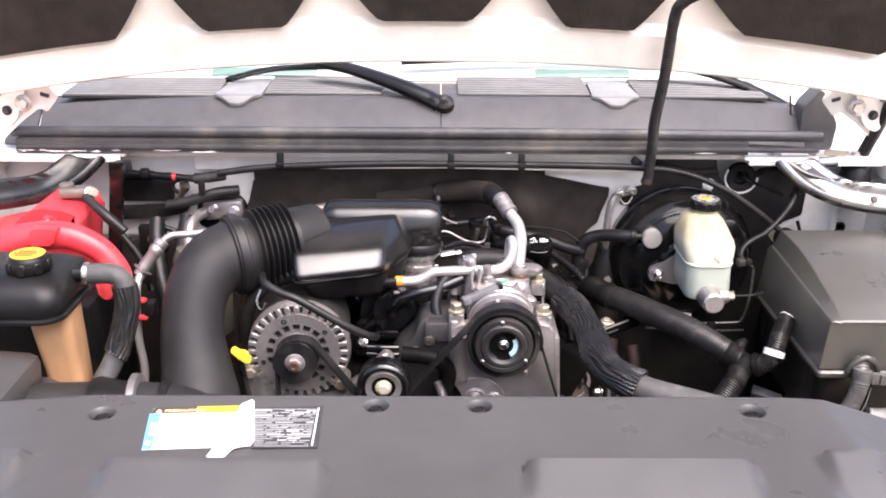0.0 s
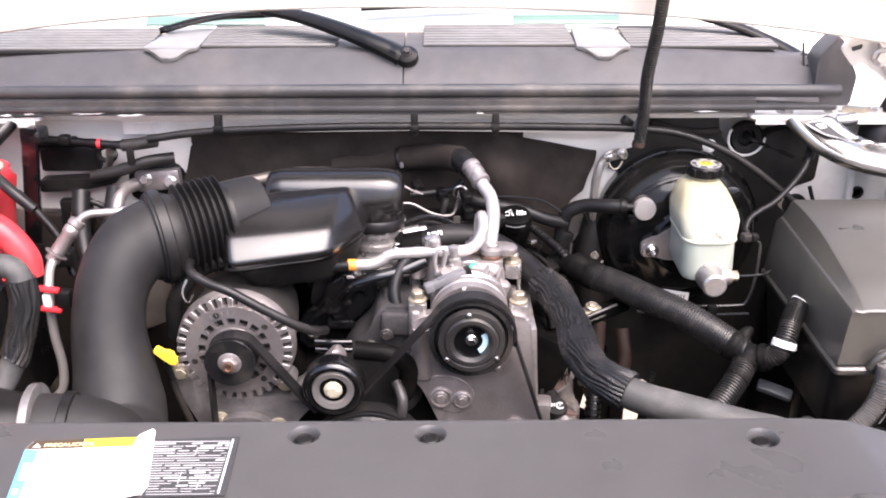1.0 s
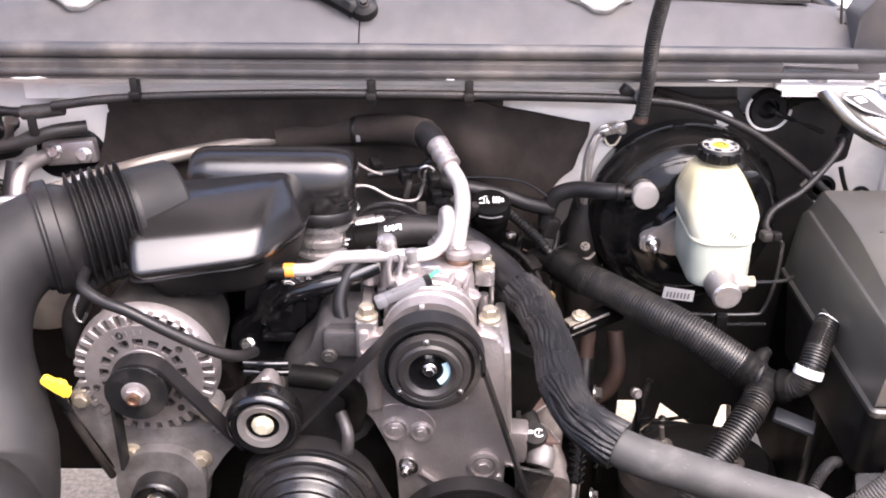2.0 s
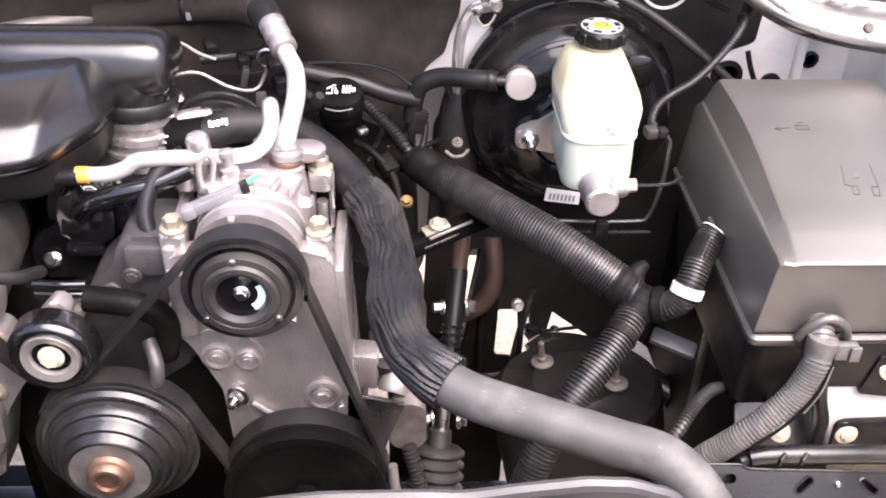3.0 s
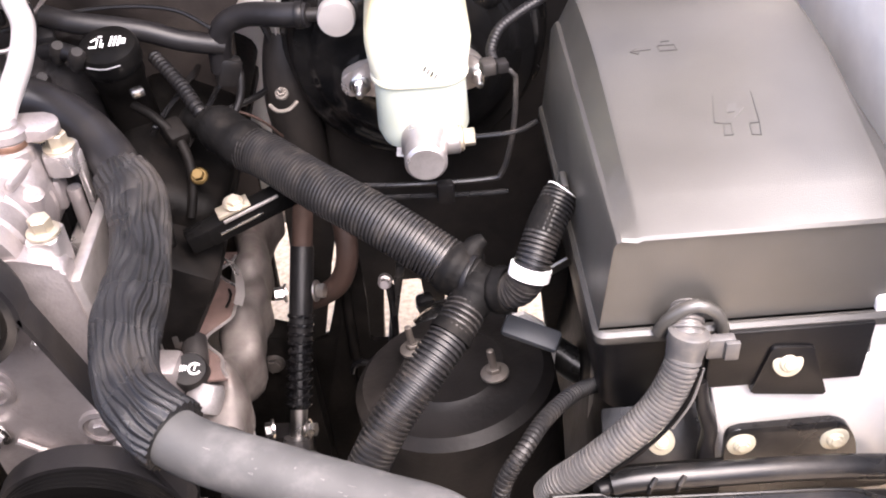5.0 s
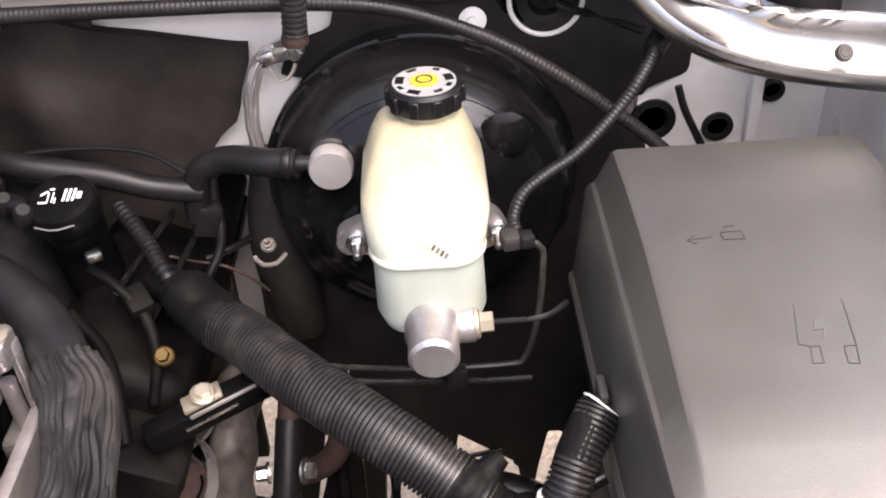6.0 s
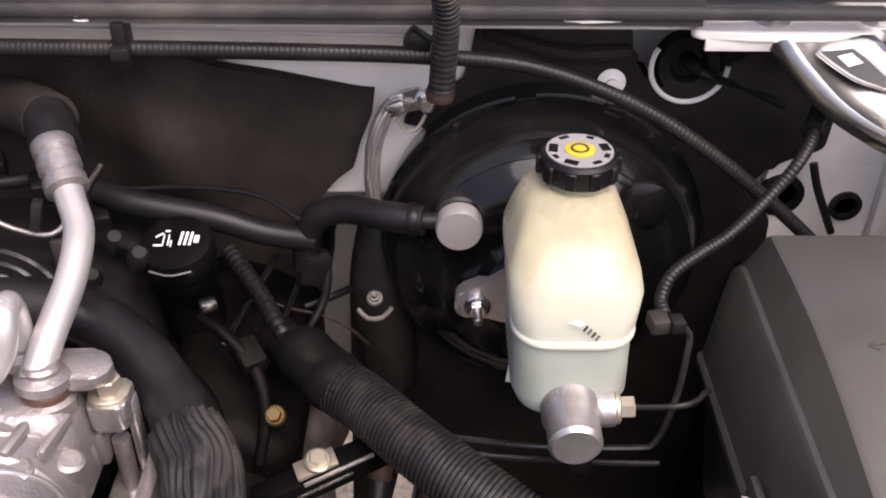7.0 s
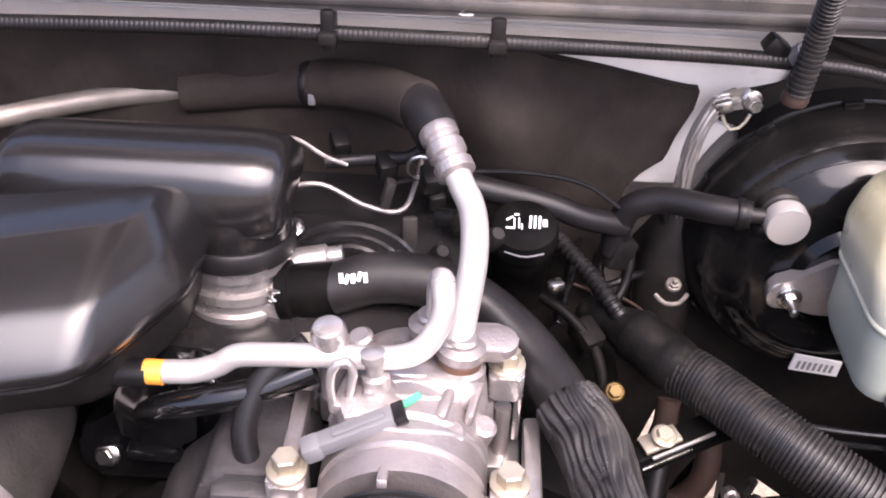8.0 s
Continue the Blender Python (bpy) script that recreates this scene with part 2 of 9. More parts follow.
def part(name, bm, material, parent=None, label="", angle=38):
    """Links a bmesh built in world coordinates as one mesh, under a parent where one is given."""
    if parent is not None:
        bm.transform(Matrix.Translation(-origin(parent)))
    me = finish(bm, angle)
    me.name = name
    me.materials.append(material)
    ob = new(name, me)
    if parent is not None:
        ob.parent = parent
    if label:
        ob["label"] = label
    return ob


def frame_of(d, up=(0, 0, 1)):
    """A turn whose z runs along d."""
    d = Vector(d).normalized()
    u = Vector(up)
    if abs(d.dot(u)) > 0.98:
        u = Vector((0, 1, 0))
    x = u.cross(d).normalized()
    y = d.cross(x)
    return Matrix((x, y, d)).transposed().to_4x4()


def block(bm, size, m=None, bevel=0.0, seg=2):
    made = bmesh.ops.create_cube(bm, size=1.0, matrix=Matrix.Diagonal((*size, 1)))
    vs = made["verts"]
    if bevel:
        es = list({e for v in vs for e in v.link_edges})
        r = bmesh.ops.bevel(bm, geom=es, offset=bevel, segments=seg, profile=0.5, affect="EDGES")
        vs = list({v for f in r["faces"] for v in f.verts} | {v for v in vs if v.is_valid})
    if m is not None:
        bmesh.ops.transform(bm, matrix=m, verts=vs)
    return bm


def boxat(c, size, bevel=0.0, rz=0, rx=0, ry=0, bm=None, seg=2):
    bm = bm or bmesh.new()
    return block(bm, size, pose(*c, rx, ry, rz), bevel, seg)


def lathe(profile, at, axis, n=32, bm=None, squash=1.0, up=(0, 0, 1), cap=True):
    """Spins a profile of (radius, height) round an axis."""
    bm = bm or bmesh.new()
    m = Matrix.Translation(at) @ frame_of(axis, up)
    rings = []
    for r, h in profile:
        if r <= 1e-6:
            rings.append([bm.verts.new(m @ Vector((0, 0, h)))])
        else:
            rings.append([bm.verts.new(m @ Vector((r * math.cos(2 * math.pi * k / n), squash * r * math.sin(2 * math.pi * k / n), h))) for k in range(n)])
    for a, b in zip(rings, rings[1:]):
        for k in range(n):
            j = (k + 1) % n
            if len(a) == 1 and len(b) == 1:
                continue
            if len(a) == 1:
                bm.faces.new((a[0], b[k], b[j]))
            elif len(b) == 1:
                bm.faces.new((a[k], a[j], b[0]))
            else:
                bm.faces.new((a[k], a[j], b[j], b[k]))
    if cap:
        for ring in (rings[0], rings[-1]):
            if len(ring) > 1:
                bm.faces.new(ring)
    return bm


def smooth_path(points, step):
    """Catmull-Rom through the points, resampled at even steps."""
    p = [Vector(q) for q in points]
    p = [2 * p[0] - p[1]] + p + [2 * p[-1] - p[-2]]
    dense = []
    for a, b, c, d in zip(p, p[1:], p[2:], p[3:]):
        for k in range(24):
            t = k / 24
            dense.append(0.5 * ((2 * b) + (c - a) * t + (2 * a - 5 * b + 4 * c - d) * t * t + (3 * b - a - 3 * c + d) * t ** 3))
    dense.append(p[-2])
    length = [0.0]
    for a, b in zip(dense, dense[1:]):
        length.append(length[-1] + (b - a).length)
    count = max(2, int(length[-1] / step))
    out, i = [], 0
    for k in range(count + 1):
        s = length[-1] * k / count
        while i < len(length) - 2 and length[i + 1] < s:
            i += 1
        f = (s - length[i]) / max(1e-9, length[i + 1] - length[i])
        out.append(dense[i].lerp(dense[i + 1], f))
    return out, length[-1]


def tube(points, radius, n=14, step=0.006, corr=None, bm=None, pleat=None, wob=0.0, flat=1.0, hollow=False):
    """A hose along points. radius: a number, or a function of 0..1 along it. corr: (pitch, depth) of rings; pleat: (count, depth)."""
    bm = bm or bmesh.new()
    if corr:
        step = corr[0] / 6
    pts, total = smooth_path(points, step)
    rad = radius if callable(radius) else (lambda f: radius)
    ahead = (pts[1] - pts[0]).normalized()
    side = ahead.orthogonal().normalized()
    if abs(ahead.z) < 0.95:
        side = Vector((0, 0, 1)).cross(ahead).normalized()
    rings = []
    for k, q in enumerate(pts):
        t = (pts[min(k + 1, len(pts) - 1)] - pts[max(k - 1, 0)]).normalized()
        side = (side - t * side.dot(t)).normalized()
        up = t.cross(side)
        f = k / (len(pts) - 1)
        r = rad(f)
        if corr:
            ph = (f * total / corr[0]) % 1.0
            r += corr[1] * (0.5 if 0.18 < ph < 0.82 else -0.5)
        if wob:
            r += wob * noise.noise((f * total * 38, radius if not callable(radius) else 0.3, 0))
        ring = []
        for j in range(n):
            a = 2 * math.pi * j / n
            rr = r
            if pleat:
                rr += pleat[1] * (math.sin(pleat[0] * a + 5.5 * noise.noise((f * total * 30, math.cos(a) * 1.8, math.sin(a) * 1.8))) + 0.8 * noise.noise((f * total * 60, math.cos(a) * 3, math.sin(a) * 3)))
            ring.append(bm.verts.new(q + side * (rr * math.cos(a)) + up * (flat * rr * math.sin(a))))
        rings.append(ring)
    for a, b in zip(rings, rings[1:]):
        for j in range(n):
            bm.faces.new((a[j], a[(j + 1) % n], b[(j + 1) % n], b[j]))
    if not hollow:
        bm.faces.new(rings[0])
        bm.faces.new(rings[-1])
    return bm


def loft(loops, bm=None, caps=True):
    bm = bm or bmesh.new()
    rows = [[bm.verts.new(p) for p in loop] for loop in loops]
    for a, b in zip(rows, rows[1:]):
        n = len(a)
        for j in range(n):
            bm.faces.new((a[j], a[(j + 1) % n], b[(j + 1) % n], b[j]))
    if caps:
        bm.faces.new(rows[0])
        bm.faces.new(rows[-1])
    return bm


def rounded(w, h, r, n=5):
    """Points of a rounded rectangle about 0, 0."""
    out = []
    r = min(r, w / 2 - 1e-5, h / 2 - 1e-5)
    for cx, cy, a0 in ((w / 2 - r, h / 2 - r, 0), (r - w / 2, h / 2 - r, 90), (r - w / 2, r - h / 2, 180), (w / 2 - r, r - h / 2, 270)):
        for k in range(n + 1):
            a = radians(a0 + 90 * k / n)
            out.append((cx + r * math.cos(a), cy + r * math.sin(a)))
    return out


def corner_round(pts, r, n=4):
    """Rounds the corners of a 2D polygon."""
    out = []
    c = len(pts)
    for i, p in enumerate(pts):
        a, b, d = Vector(pts[i - 1]), Vector(p), Vector(pts[(i + 1) % c])
        u, v = a - b, d - b
        k = min(r, u.length * 0.45, v.length * 0.45)
        s, e = b + u.normalized() * k, b + v.normalized() * k
        for j in range(n + 1):
            t = j / n
            out.append(tuple((1 - t) ** 2 * s + 2 * t * (1 - t) * b + t * t * e))
    return out


def prism(pts, depth, m, bm=None, bevel=0.0, seg=2):
    """A plate: 2D points extruded by depth along z of the pose m."""
    bm = bm or bmesh.new()
    lo = [bm.verts.new((x, y, 0)) for x, y in pts]
    hi = [bm.verts.new((x, y, depth)) for x, y in pts]
    n = len(pts)
    fs = [bm.faces.new(lo[::-1]), bm.faces.new(hi)]
    fs += [bm.faces.new((lo[j], lo[(j + 1) % n], hi[(j + 1) % n], hi[j])) for j in range(n)]
    vs = lo + hi
    if bevel:
        es = [e for f in fs[:2] for e in f.edges]
        r = bmesh.ops.bevel(bm, geom=es, offset=bevel, segments=seg, profile=0.5, affect="EDGES")
        vs = list({v for f in r["faces"] for v in f.verts} | {v for v in vs if v.is_valid})
    bmesh.ops.transform(bm, matrix=m, verts=vs)
    return bm


def front(y):
    """A pose for plates drawn in x and z, facing the front of the truck at y, that grow towards the cab."""
    return Matrix(((1, 0, 0, 0), (0, 0, 1, y), (0, 1, 0, 0), (0, 0, 0, 1)))


def hexbolt(bm, at, axis, r=0.008, h=0.007, flange=True, stud=0.0):
    """A hexagon head with its flange, axis pointing out of the part."""
    if flange:
        lathe([(r * 1.45, -0.001), (r * 1.45, 0.0012), (r * 1.2, 0.0025)], at, axis, 20, bm)
    m = Matrix.Translation(at) @ frame_of(axis)
    pts = [(r * math.cos(radians(60 * k + 11)), r * math.sin(radians(60 * k + 11))) for k in range(6)]
    prism(pts, h, m, bm, bevel=r * 0.1, seg=1)
    if stud:
        lathe([(r * 0.5, h - 0.001), (r * 0.5, h + stud), (r * 0.3, h + stud + 0.001)], at, axis, 12, bm)
    return bm


def bolt(parent, at, axis, r=0.008, h=0.007, material=None, stud=0.0, label=""):
    return part("bolt", hexbolt(bmesh.new(), at, axis, r, h, True, stud), material or M_ZINC, parent, label)


def ribbon(points, width, thick, bm=None, axis=(0, 1, 0)):
    """A flat band along points; its width runs along axis."""
    bm = bm or bmesh.new()
    w = Vector(axis).normalized() * width / 2
    rows = []
    for k, q in enumerate(points):
        q = Vector(q)
        t = (Vector(points[min(k + 1, len(points) - 1)]) - Vector(points[max(k - 1, 0)])).normalized()
        nrm = t.cross(w).normalized() * thick / 2
        rows.append([bm.verts.new(q + w + nrm), bm.verts.new(q - w + nrm), bm.verts.new(q - w - nrm), bm.verts.new(q + w - nrm)])
    for a, b in zip(rows, rows[1:]):
        for j in range(4):
            bm.faces.new((a[j], a[(j + 1) % 4], b[(j + 1) % 4], b[j]))
    bm.faces.new(rows[0])
    bm.faces.new(rows[-1])
    return bm


def holed(outer, holes, depth, m):
    """A plate with openings right through it: 2D outlines, grown by depth along z of the pose m."""
    bm = bmesh.new()
    for z in (0.0, depth):
        es = []
        for pts in [outer] + holes:
            vs = [bm.verts.new((x, y, z)) for x, y in pts]
            es += [bm.edges.new((vs[j], vs[(j + 1) % len(vs)])) for j in range(len(vs))]
        bmesh.ops.triangle_fill(bm, use_beauty=True, use_dissolve=False, edges=es)
    bm.verts.ensure_lookup_table()
    half = len(bm.verts) // 2
    at = 0
    for pts in [outer] + holes:
        n = len(pts)
        for j in range(n):
            a, b = at + j, at + (j + 1) % n
            bm.faces.new((bm.verts[a], bm.verts[b], bm.verts[b + half], bm.verts[a + half]))
        at += n
    bmesh.ops.recalc_face_normals(bm, faces=bm.faces)
    bmesh.ops.transform(bm, matrix=m, verts=bm.verts)
    return bm


def oval(cx, cy, a, b, turn=0, n=20):
    """Points of an oblong with round ends."""
    c, s = math.cos(radians(turn)), math.sin(radians(turn))
    return [(cx + x * c - y * s, cy + x * s + y * c) for x, y in rounded(a, b, min(a, b) / 2 - 1e-4, n // 4)]


def lettering(name, text, size, m, material, parent, depth=0.0002):
    cu = bpy.data.curves.new(name, "FONT")
    cu.body, cu.size, cu.extrude = text, size, depth
    tmp = bpy.data.objects.new(name, cu)
    me = bpy.data.meshes.new_from_object(tmp)
    bpy.data.objects.remove(tmp)
    me.transform(Matrix.Translation(-origin(parent)) @ m)
    me.materials.append(material)
    ob = new(name, me)
    ob.parent = parent
    return ob


# ---- ground and body shell ----
def build_ground():
    bm = bmesh.new()
    bmesh.ops.create_grid(bm, x_segments=40, y_segments=40, size=400.0)
    for v in bm.verts:
        v.co.x = math.copysign(abs(v.co.x / 400) ** 3 * 400, v.co.x)
        v.co.y = math.copysign(abs(v.co.y / 400) ** 3 * 400, v.co.y)
    part("ground", bm, M_GROUND)
    tagged(bpy.data.objects["ground"], "pale sandy concrete ground under the truck", "ground", kind="structure")


def build_firewall():
    """The painted bulkhead between engine bay and cab, with its openings' rims."""
    w = thing("wall_firewall", (0, 1.78, 0.3), "white painted steel bulkhead behind the engine", "wall", kind="structure")
    # upper ledge under the cowl, set nearer than the lower panel
    part("upper_panel", boxat((-0.2125, 1.683, 1.055), (1.235, 0.03, 0.18), 0.004), M_PAINT, w)
    part("upper_panel", boxat((0.6175, 1.735, 1.06), (0.425, 0.03, 0.19), 0.006), M_PAINT, w)
    part("lower_panel", boxat((0.0, 1.80, 0.81), (1.66, 0.03, 0.42), 0.004), M_PAINT, w)
    part("ledge", boxat((0.0, 1.69, 1.135), (1.64, 0.12, 0.012), 0.003), M_PAINT, w)
    return w


def build_insulation():
    """The moulded felt pad on the bulkhead."""
    t = thing("firewall_insulation", (0, 1.70, 0.45), "dark moulded felt insulation pad on the bulkhead", "insulation")
    top = [(-0.42, 0.985), (-0.372, 1.0), (-0.355, 1.045), (-0.345, 1.085), (-0.20, 1.10), (0.06, 1.108), (0.165, 1.100), (0.185, 1.092), (0.205, 1.087), (0.258, 1.076), (0.302, 1.067), (0.345, 1.064)]
    side = [(0.58, 0.255), (0.90, 0.260), (0.945, 0.2636), (0.972, 0.2655), (0.993, 0.2787), (1.010, 0.2956), (1.034, 0.301), (1.063, 0.312), (1.12, 0.318)]

    def along(line, q):
        for (a, va), (b, vb) in zip(line, line[1:]):
            if q <= b:
                return va + (vb - va) * max(0.0, (q - a) / (b - a))
        return line[-1][1]

    bm = bmesh.new()
    nx, nz = 80, 56
    grid = []
    for k in range(nz + 1):
        row = []
        for i in range(nx + 1):
            right = along(side, 0.58 + 0.50 * k / nz)
            x = -0.42 + (right + 0.42) * i / nx
            z = 0.58 + (along(top, x) - 0.58) * k / nz
            y = 1.660 - 0.02 * noise.noise((x * 6, z * 7, 0.3)) - 0.012 * noise.noise((x * 17, z * 15, 2.3))
            y -= 0.035 * math.exp(-((x - 0.17) / 0.06) ** 2 - ((z - 0.97) / 0.09) ** 2)
            y -= 0.018 * math.exp(-((x - 0.155) / 0.05) ** 2 - ((z - 1.03) / 0.05) ** 2)
            row.append(bm.verts.new((x, min(y, 1.6535), z)))
        grid.append(row)
    for k in range(nz):
        for i in range(nx):
            bm.faces.new((grid[k][i], grid[k][i + 1], grid[k + 1][i + 1], grid[k + 1][i]))
    r = bmesh.ops.extrude_face_region(bm, geom=bm.faces[:])
    bmesh.ops.translate(bm, verts=[v for v in r["geom"] if isinstance(v, bmesh.types.BMVert)], vec=(0, 0.012, 0))
    part("felt_pad", bm, M_INSUL, t)
    # the stiff flap along its top
    part("flap", prism(corner_round([(-0.345, 1.110), (-0.345, 1.080), (0.05, 1.075), (0.146, 1.075), (0.193, 1.064), (0.193, 1.106), (0.02, 1.114)], 0.006), 0.004, front(1.655)), M_INSUL, t)
    part("clip", tube([(-0.062, 1.652, 1.082), (-0.035, 1.652, 1.084), (-0.033, 1.652, 1.069), (-0.048, 1.651, 1.063), (-0.064, 1.652, 1.070), (-0.062, 1.652, 1.082)], 0.0032, 8), M_LOOM_GREY, t, "grey oval retaining ring")
    w = thing("cowl_flange", (0, 1.645, 1.107), "white painted body flange below the cowl rail", "body flange")
    part("flange", prism(corner_round([(-0.45, 1.102), (0.02, 1.106), (0.36, 1.100), (0.36, 1.150), (-0.45, 1.150)], 0.003), 0.004, front(1.646), bevel=0.001), M_PAINT, w)
    part("seam_bead", tube([(-0.44, 1.6455, 1.120), (-0.2, 1.6455, 1.1215), (0.02, 1.6455, 1.122), (0.2, 1.6455, 1.120), (0.35, 1.6455, 1.118)], 0.0018, 8, 0.01, wob=0.0005), M_PAINT, w)
    return t


def build_cowl():
    t = thing("cowl", (0, 1.70, 1.15), "dark grey plastic cowl panel with fine louvres below the windshield", "cowl")
    part("joint_backing", boxat((0.0, 1.66, 1.178), (0.03, 0.05, 0.006), 0.001, rx=42), M_PRINTSHADE, t)
    for x0, x1 in ((-0.735, -0.001), (0.001, 0.66)):
        sec = [(1.628, 1.166), (1.640, 1.176), (1.690, 1.222), (1.712, 1.226), (1.86, 1.222), (1.86, 1.212), (1.705, 1.212), (1.684, 1.206), (1.634, 1.160)]
        loops = []
        for k in range(13):
            x = x0 + (x1 - x0) * k / 12
            drop = 0.018 * (abs(x) / 0.72) ** 3
            loops.append([(x, y + 0.012 * (abs(x) / 0.72) ** 2, z - drop) for y, z in sec])
        p = part("panel", loft(loops), M_COWL, t)
        # louvre slats on the upper face, either side of the plain pad
        mid = -0.375 if x0 < 0 else 0.322
        for a, b in ((x0 + 0.03, mid - 0.044), (mid + 0.046, x1 - (0.11 if x0 < 0 else 0.05))):
            # Black sheet puts the shade between the slats into colour.
            part("louvre_shade", boxat(((a + b) / 2, 1.782, 1.2245 - 0.01 * (abs((a + b) / 2) / 0.72) ** 3), (b - a, 0.132, 0.004), 0), M_PRINTSHADE, p)
            for k in range(8):
                y = 1.722 + 0.0175 * k
                part("slat", boxat(((a + b) / 2, y, 1.2285 + 0.0009 * k - 0.01 * (abs((a + b) / 2) / 0.72) ** 3), (b - a, 0.0105, 0.005), 0.0015, rx=6, seg=1), M_SLAT, p)
        pad = [(mid - 0.032, 1.86), (mid - 0.043, 1.700), (mid - 0.030, 1.692), (mid + 0.030, 1.692), (mid + 0.044, 1.700), (mid + 0.040, 1.86)]
        pad_ = part("pad", prism(corner_round(pad, 0.005), 0.006, pose(0, 0, 1.224), bevel=0.0015), M_PALE, p, "pale blank pad between the louvres")
        rows = []
        for y, z, w in ((1.702, 1.2302, 0.040), (1.695, 1.2292, 0.036), (1.690, 1.2265, 0.028), (1.686, 1.2220, 0.020), (1.682, 1.2180, 0.014), (1.680, 1.2155, 0.007)):
            rows.append([(mid + w * math.cos(a), y, z + 0.0016 * math.sin(a)) for a in [math.pi * k / 8 for k in range(9)]] + [(mid - w, y + 0.004, z - 0.006), (mid + w, y + 0.004, z - 0.006)])
        part("drain_lip", loft(rows), M_PALE, pad_, angle=60)
    sec = [(1.640, 1.150), (1.652, 1.160), (1.702, 1.204), (1.724, 1.208), (1.80, 1.206), (1.80, 1.196), (1.716, 1.196), (1.696, 1.190), (1.646, 1.146)]
    part("end_panel", loft([[(x, y, z) for y, z in sec] for x in (-0.790, -0.787, -0.741, -0.738)]), M_COWL, t)
    # side cheek
    for x in (0.685,):
        part("end_cheek", prism(corner_round([(x - 0.03, 1.14), (x + 0.03, 1.14), (x + 0.035, 1.19), (x, 1.255), (x - 0.03, 1.22)], 0.008), 0.05, front(1.655), bevel=0.003), M_COWL, t)
    part("end_cap", prism(corner_round([(0.660, 1.176), (0.686, 1.178), (0.698, 1.215), (0.690, 1.236), (0.682, 1.243), (0.668, 1.230), (0.664, 1.20)], 0.006), 0.03, front(1.668), bevel=0.003), M_PAINT, t, "pale end cap")
    part("nozzle_wire", tube([(0.650, 1.69, 1.20), (0.655, 1.69, 1.196), (0.650, 1.69, 1.19), (0.646, 1.69, 1.20), (0.642, 1.695, 1.235)], 0.0018, 6), M_DARKMETAL, t)
    return t


def build_cowl_seal():
    """The rubber sealed rail along the front of the cowl."""
    t = thing("cowl_rail", (0, 1.60, 1.12), "dark steel cowl rail with rubber seal and chipped edge", "rail")
    sec = [(1.596, 1.1465), (1.597, 1.168), (1.612, 1.172), (1.640, 1.168), (1.640, 1.156), (1.604, 1.1445)]
    part("rail", loft([[(x, y, z) for y, z in sec] for x in (-0.75, -0.4, 0.0, 0.4, 0.545)]), M_RAIL, t)
    part("bulb_seal", tube([(-0.76, 1.615, 1.178), (-0.3, 1.612, 1.180), (0.2, 1.612, 1.180), (0.68, 1.617, 1.176)], 0.0105, 12, 0.02), M_RAIL, t)
    part("seal_lip", boxat((-0.04, 1.598, 1.156), (1.42, 0.012, 0.009), 0.003), M_RAIL, t)
    # bare metal where the paint has flaked along the lower lip
    rng = random.Random(5)
    for k in range(30):
        x = rng.uniform(-0.74, -0.40) if rng.random() < 0.7 else rng.choice((-0.33, -0.27, 0.10, 0.29, 0.47, 0.5)) + rng.uniform(-0.02, 0.02)
        long = rng.choice((0.003, 0.005, 0.008, 0.017))
        pts = [(x + long * rng.uniform(0.6, 1.3) * math.cos(a), 0.0008 * rng.uniform(0.3, 2.0) * math.sin(a)) for a in [j * 0.48 for j in range(13)]]
        part("paint_chip", prism(pts, 0.0012, Matrix.Translation((0, 0, rng.choice((1.1475, 1.1485, 1.150, 1.1525)))) @ front(1.5945 + rng.uniform(0, 0.0006))), M_WHITE, t)
    return t


def build_rail_brackets():
    for s, pts in (("r", [(0.54, 1.60), (0.60, 1.595), (0.74, 1.60), (0.80, 1.61), (0.80, 1.68), (0.55, 1.66)]),
                   ("l", [(-0.82, 1.60), (-0.74, 1.598), (-0.60, 1.60), (-0.56, 1.605), (-0.57, 1.65), (-0.82, 1.68)])):
        t = thing("cowl_bracket", (pts[0][0], 1.63, 1.13), "white painted sheet bracket bolted over the bay's corner", "bracket", "cowl corner brackets")
        part("plate", prism(corner_round(pts, 0.006), 0.006, pose(0, 0, 1.136), bevel=0.0015), M_PAINT, t)
        part("flange", boxat(((pts[0][0] + pts[3][0]) / 2, 1.601, 1.133), (abs(pts[3][0] - pts[0][0]) - 0.02, 0.004, 0.012), 0.001), M_PAINT, t)
        xs = (0.60, 0.675, 0.745) if s == "r" else (-0.735, -0.665, -0.61)
        for x in xs:
            bolt(t, (x, 1.62, 1.142), (0, 0, 1), 0.009, 0.007, M_ALU_BRIGHT)
        if s == "r":
            part("latch", prism(corner_round([(0.685, 1.612), (0.72, 1.605), (0.735, 1.618), (0.70, 1.628)], 0.003), 0.008, pose(0, 0, 1.1425)), M_ZINC, t)


def build_windshield():
    t = thing("windshield", (0, 2.0, 1.22), "windshield glass above the cowl, the sky's reflection painted pale", "windshield", kind="structure")
    part("glass", loft([[(-0.74, 1.865, 1.222), (0.74, 1.865, 1.222), (0.74, 1.865, 1.227), (-0.74, 1.865, 1.227)],
                        [(-0.66, 2.55, 1.60), (0.66, 2.55, 1.60), (0.66, 2.55, 1.605), (-0.66, 2.55, 1.605)]]), M_SCREEN, t)
    for x, w in ((-0.355, 0.21), (0.285, 0.19)):
        part("tinted_edge", boxat((x, 1.884, 1.2375), (w, 0.006, 0.024), 0.002, rx=-60), M_GLASS_GREEN, t, "green tinted glass edge")
    return t


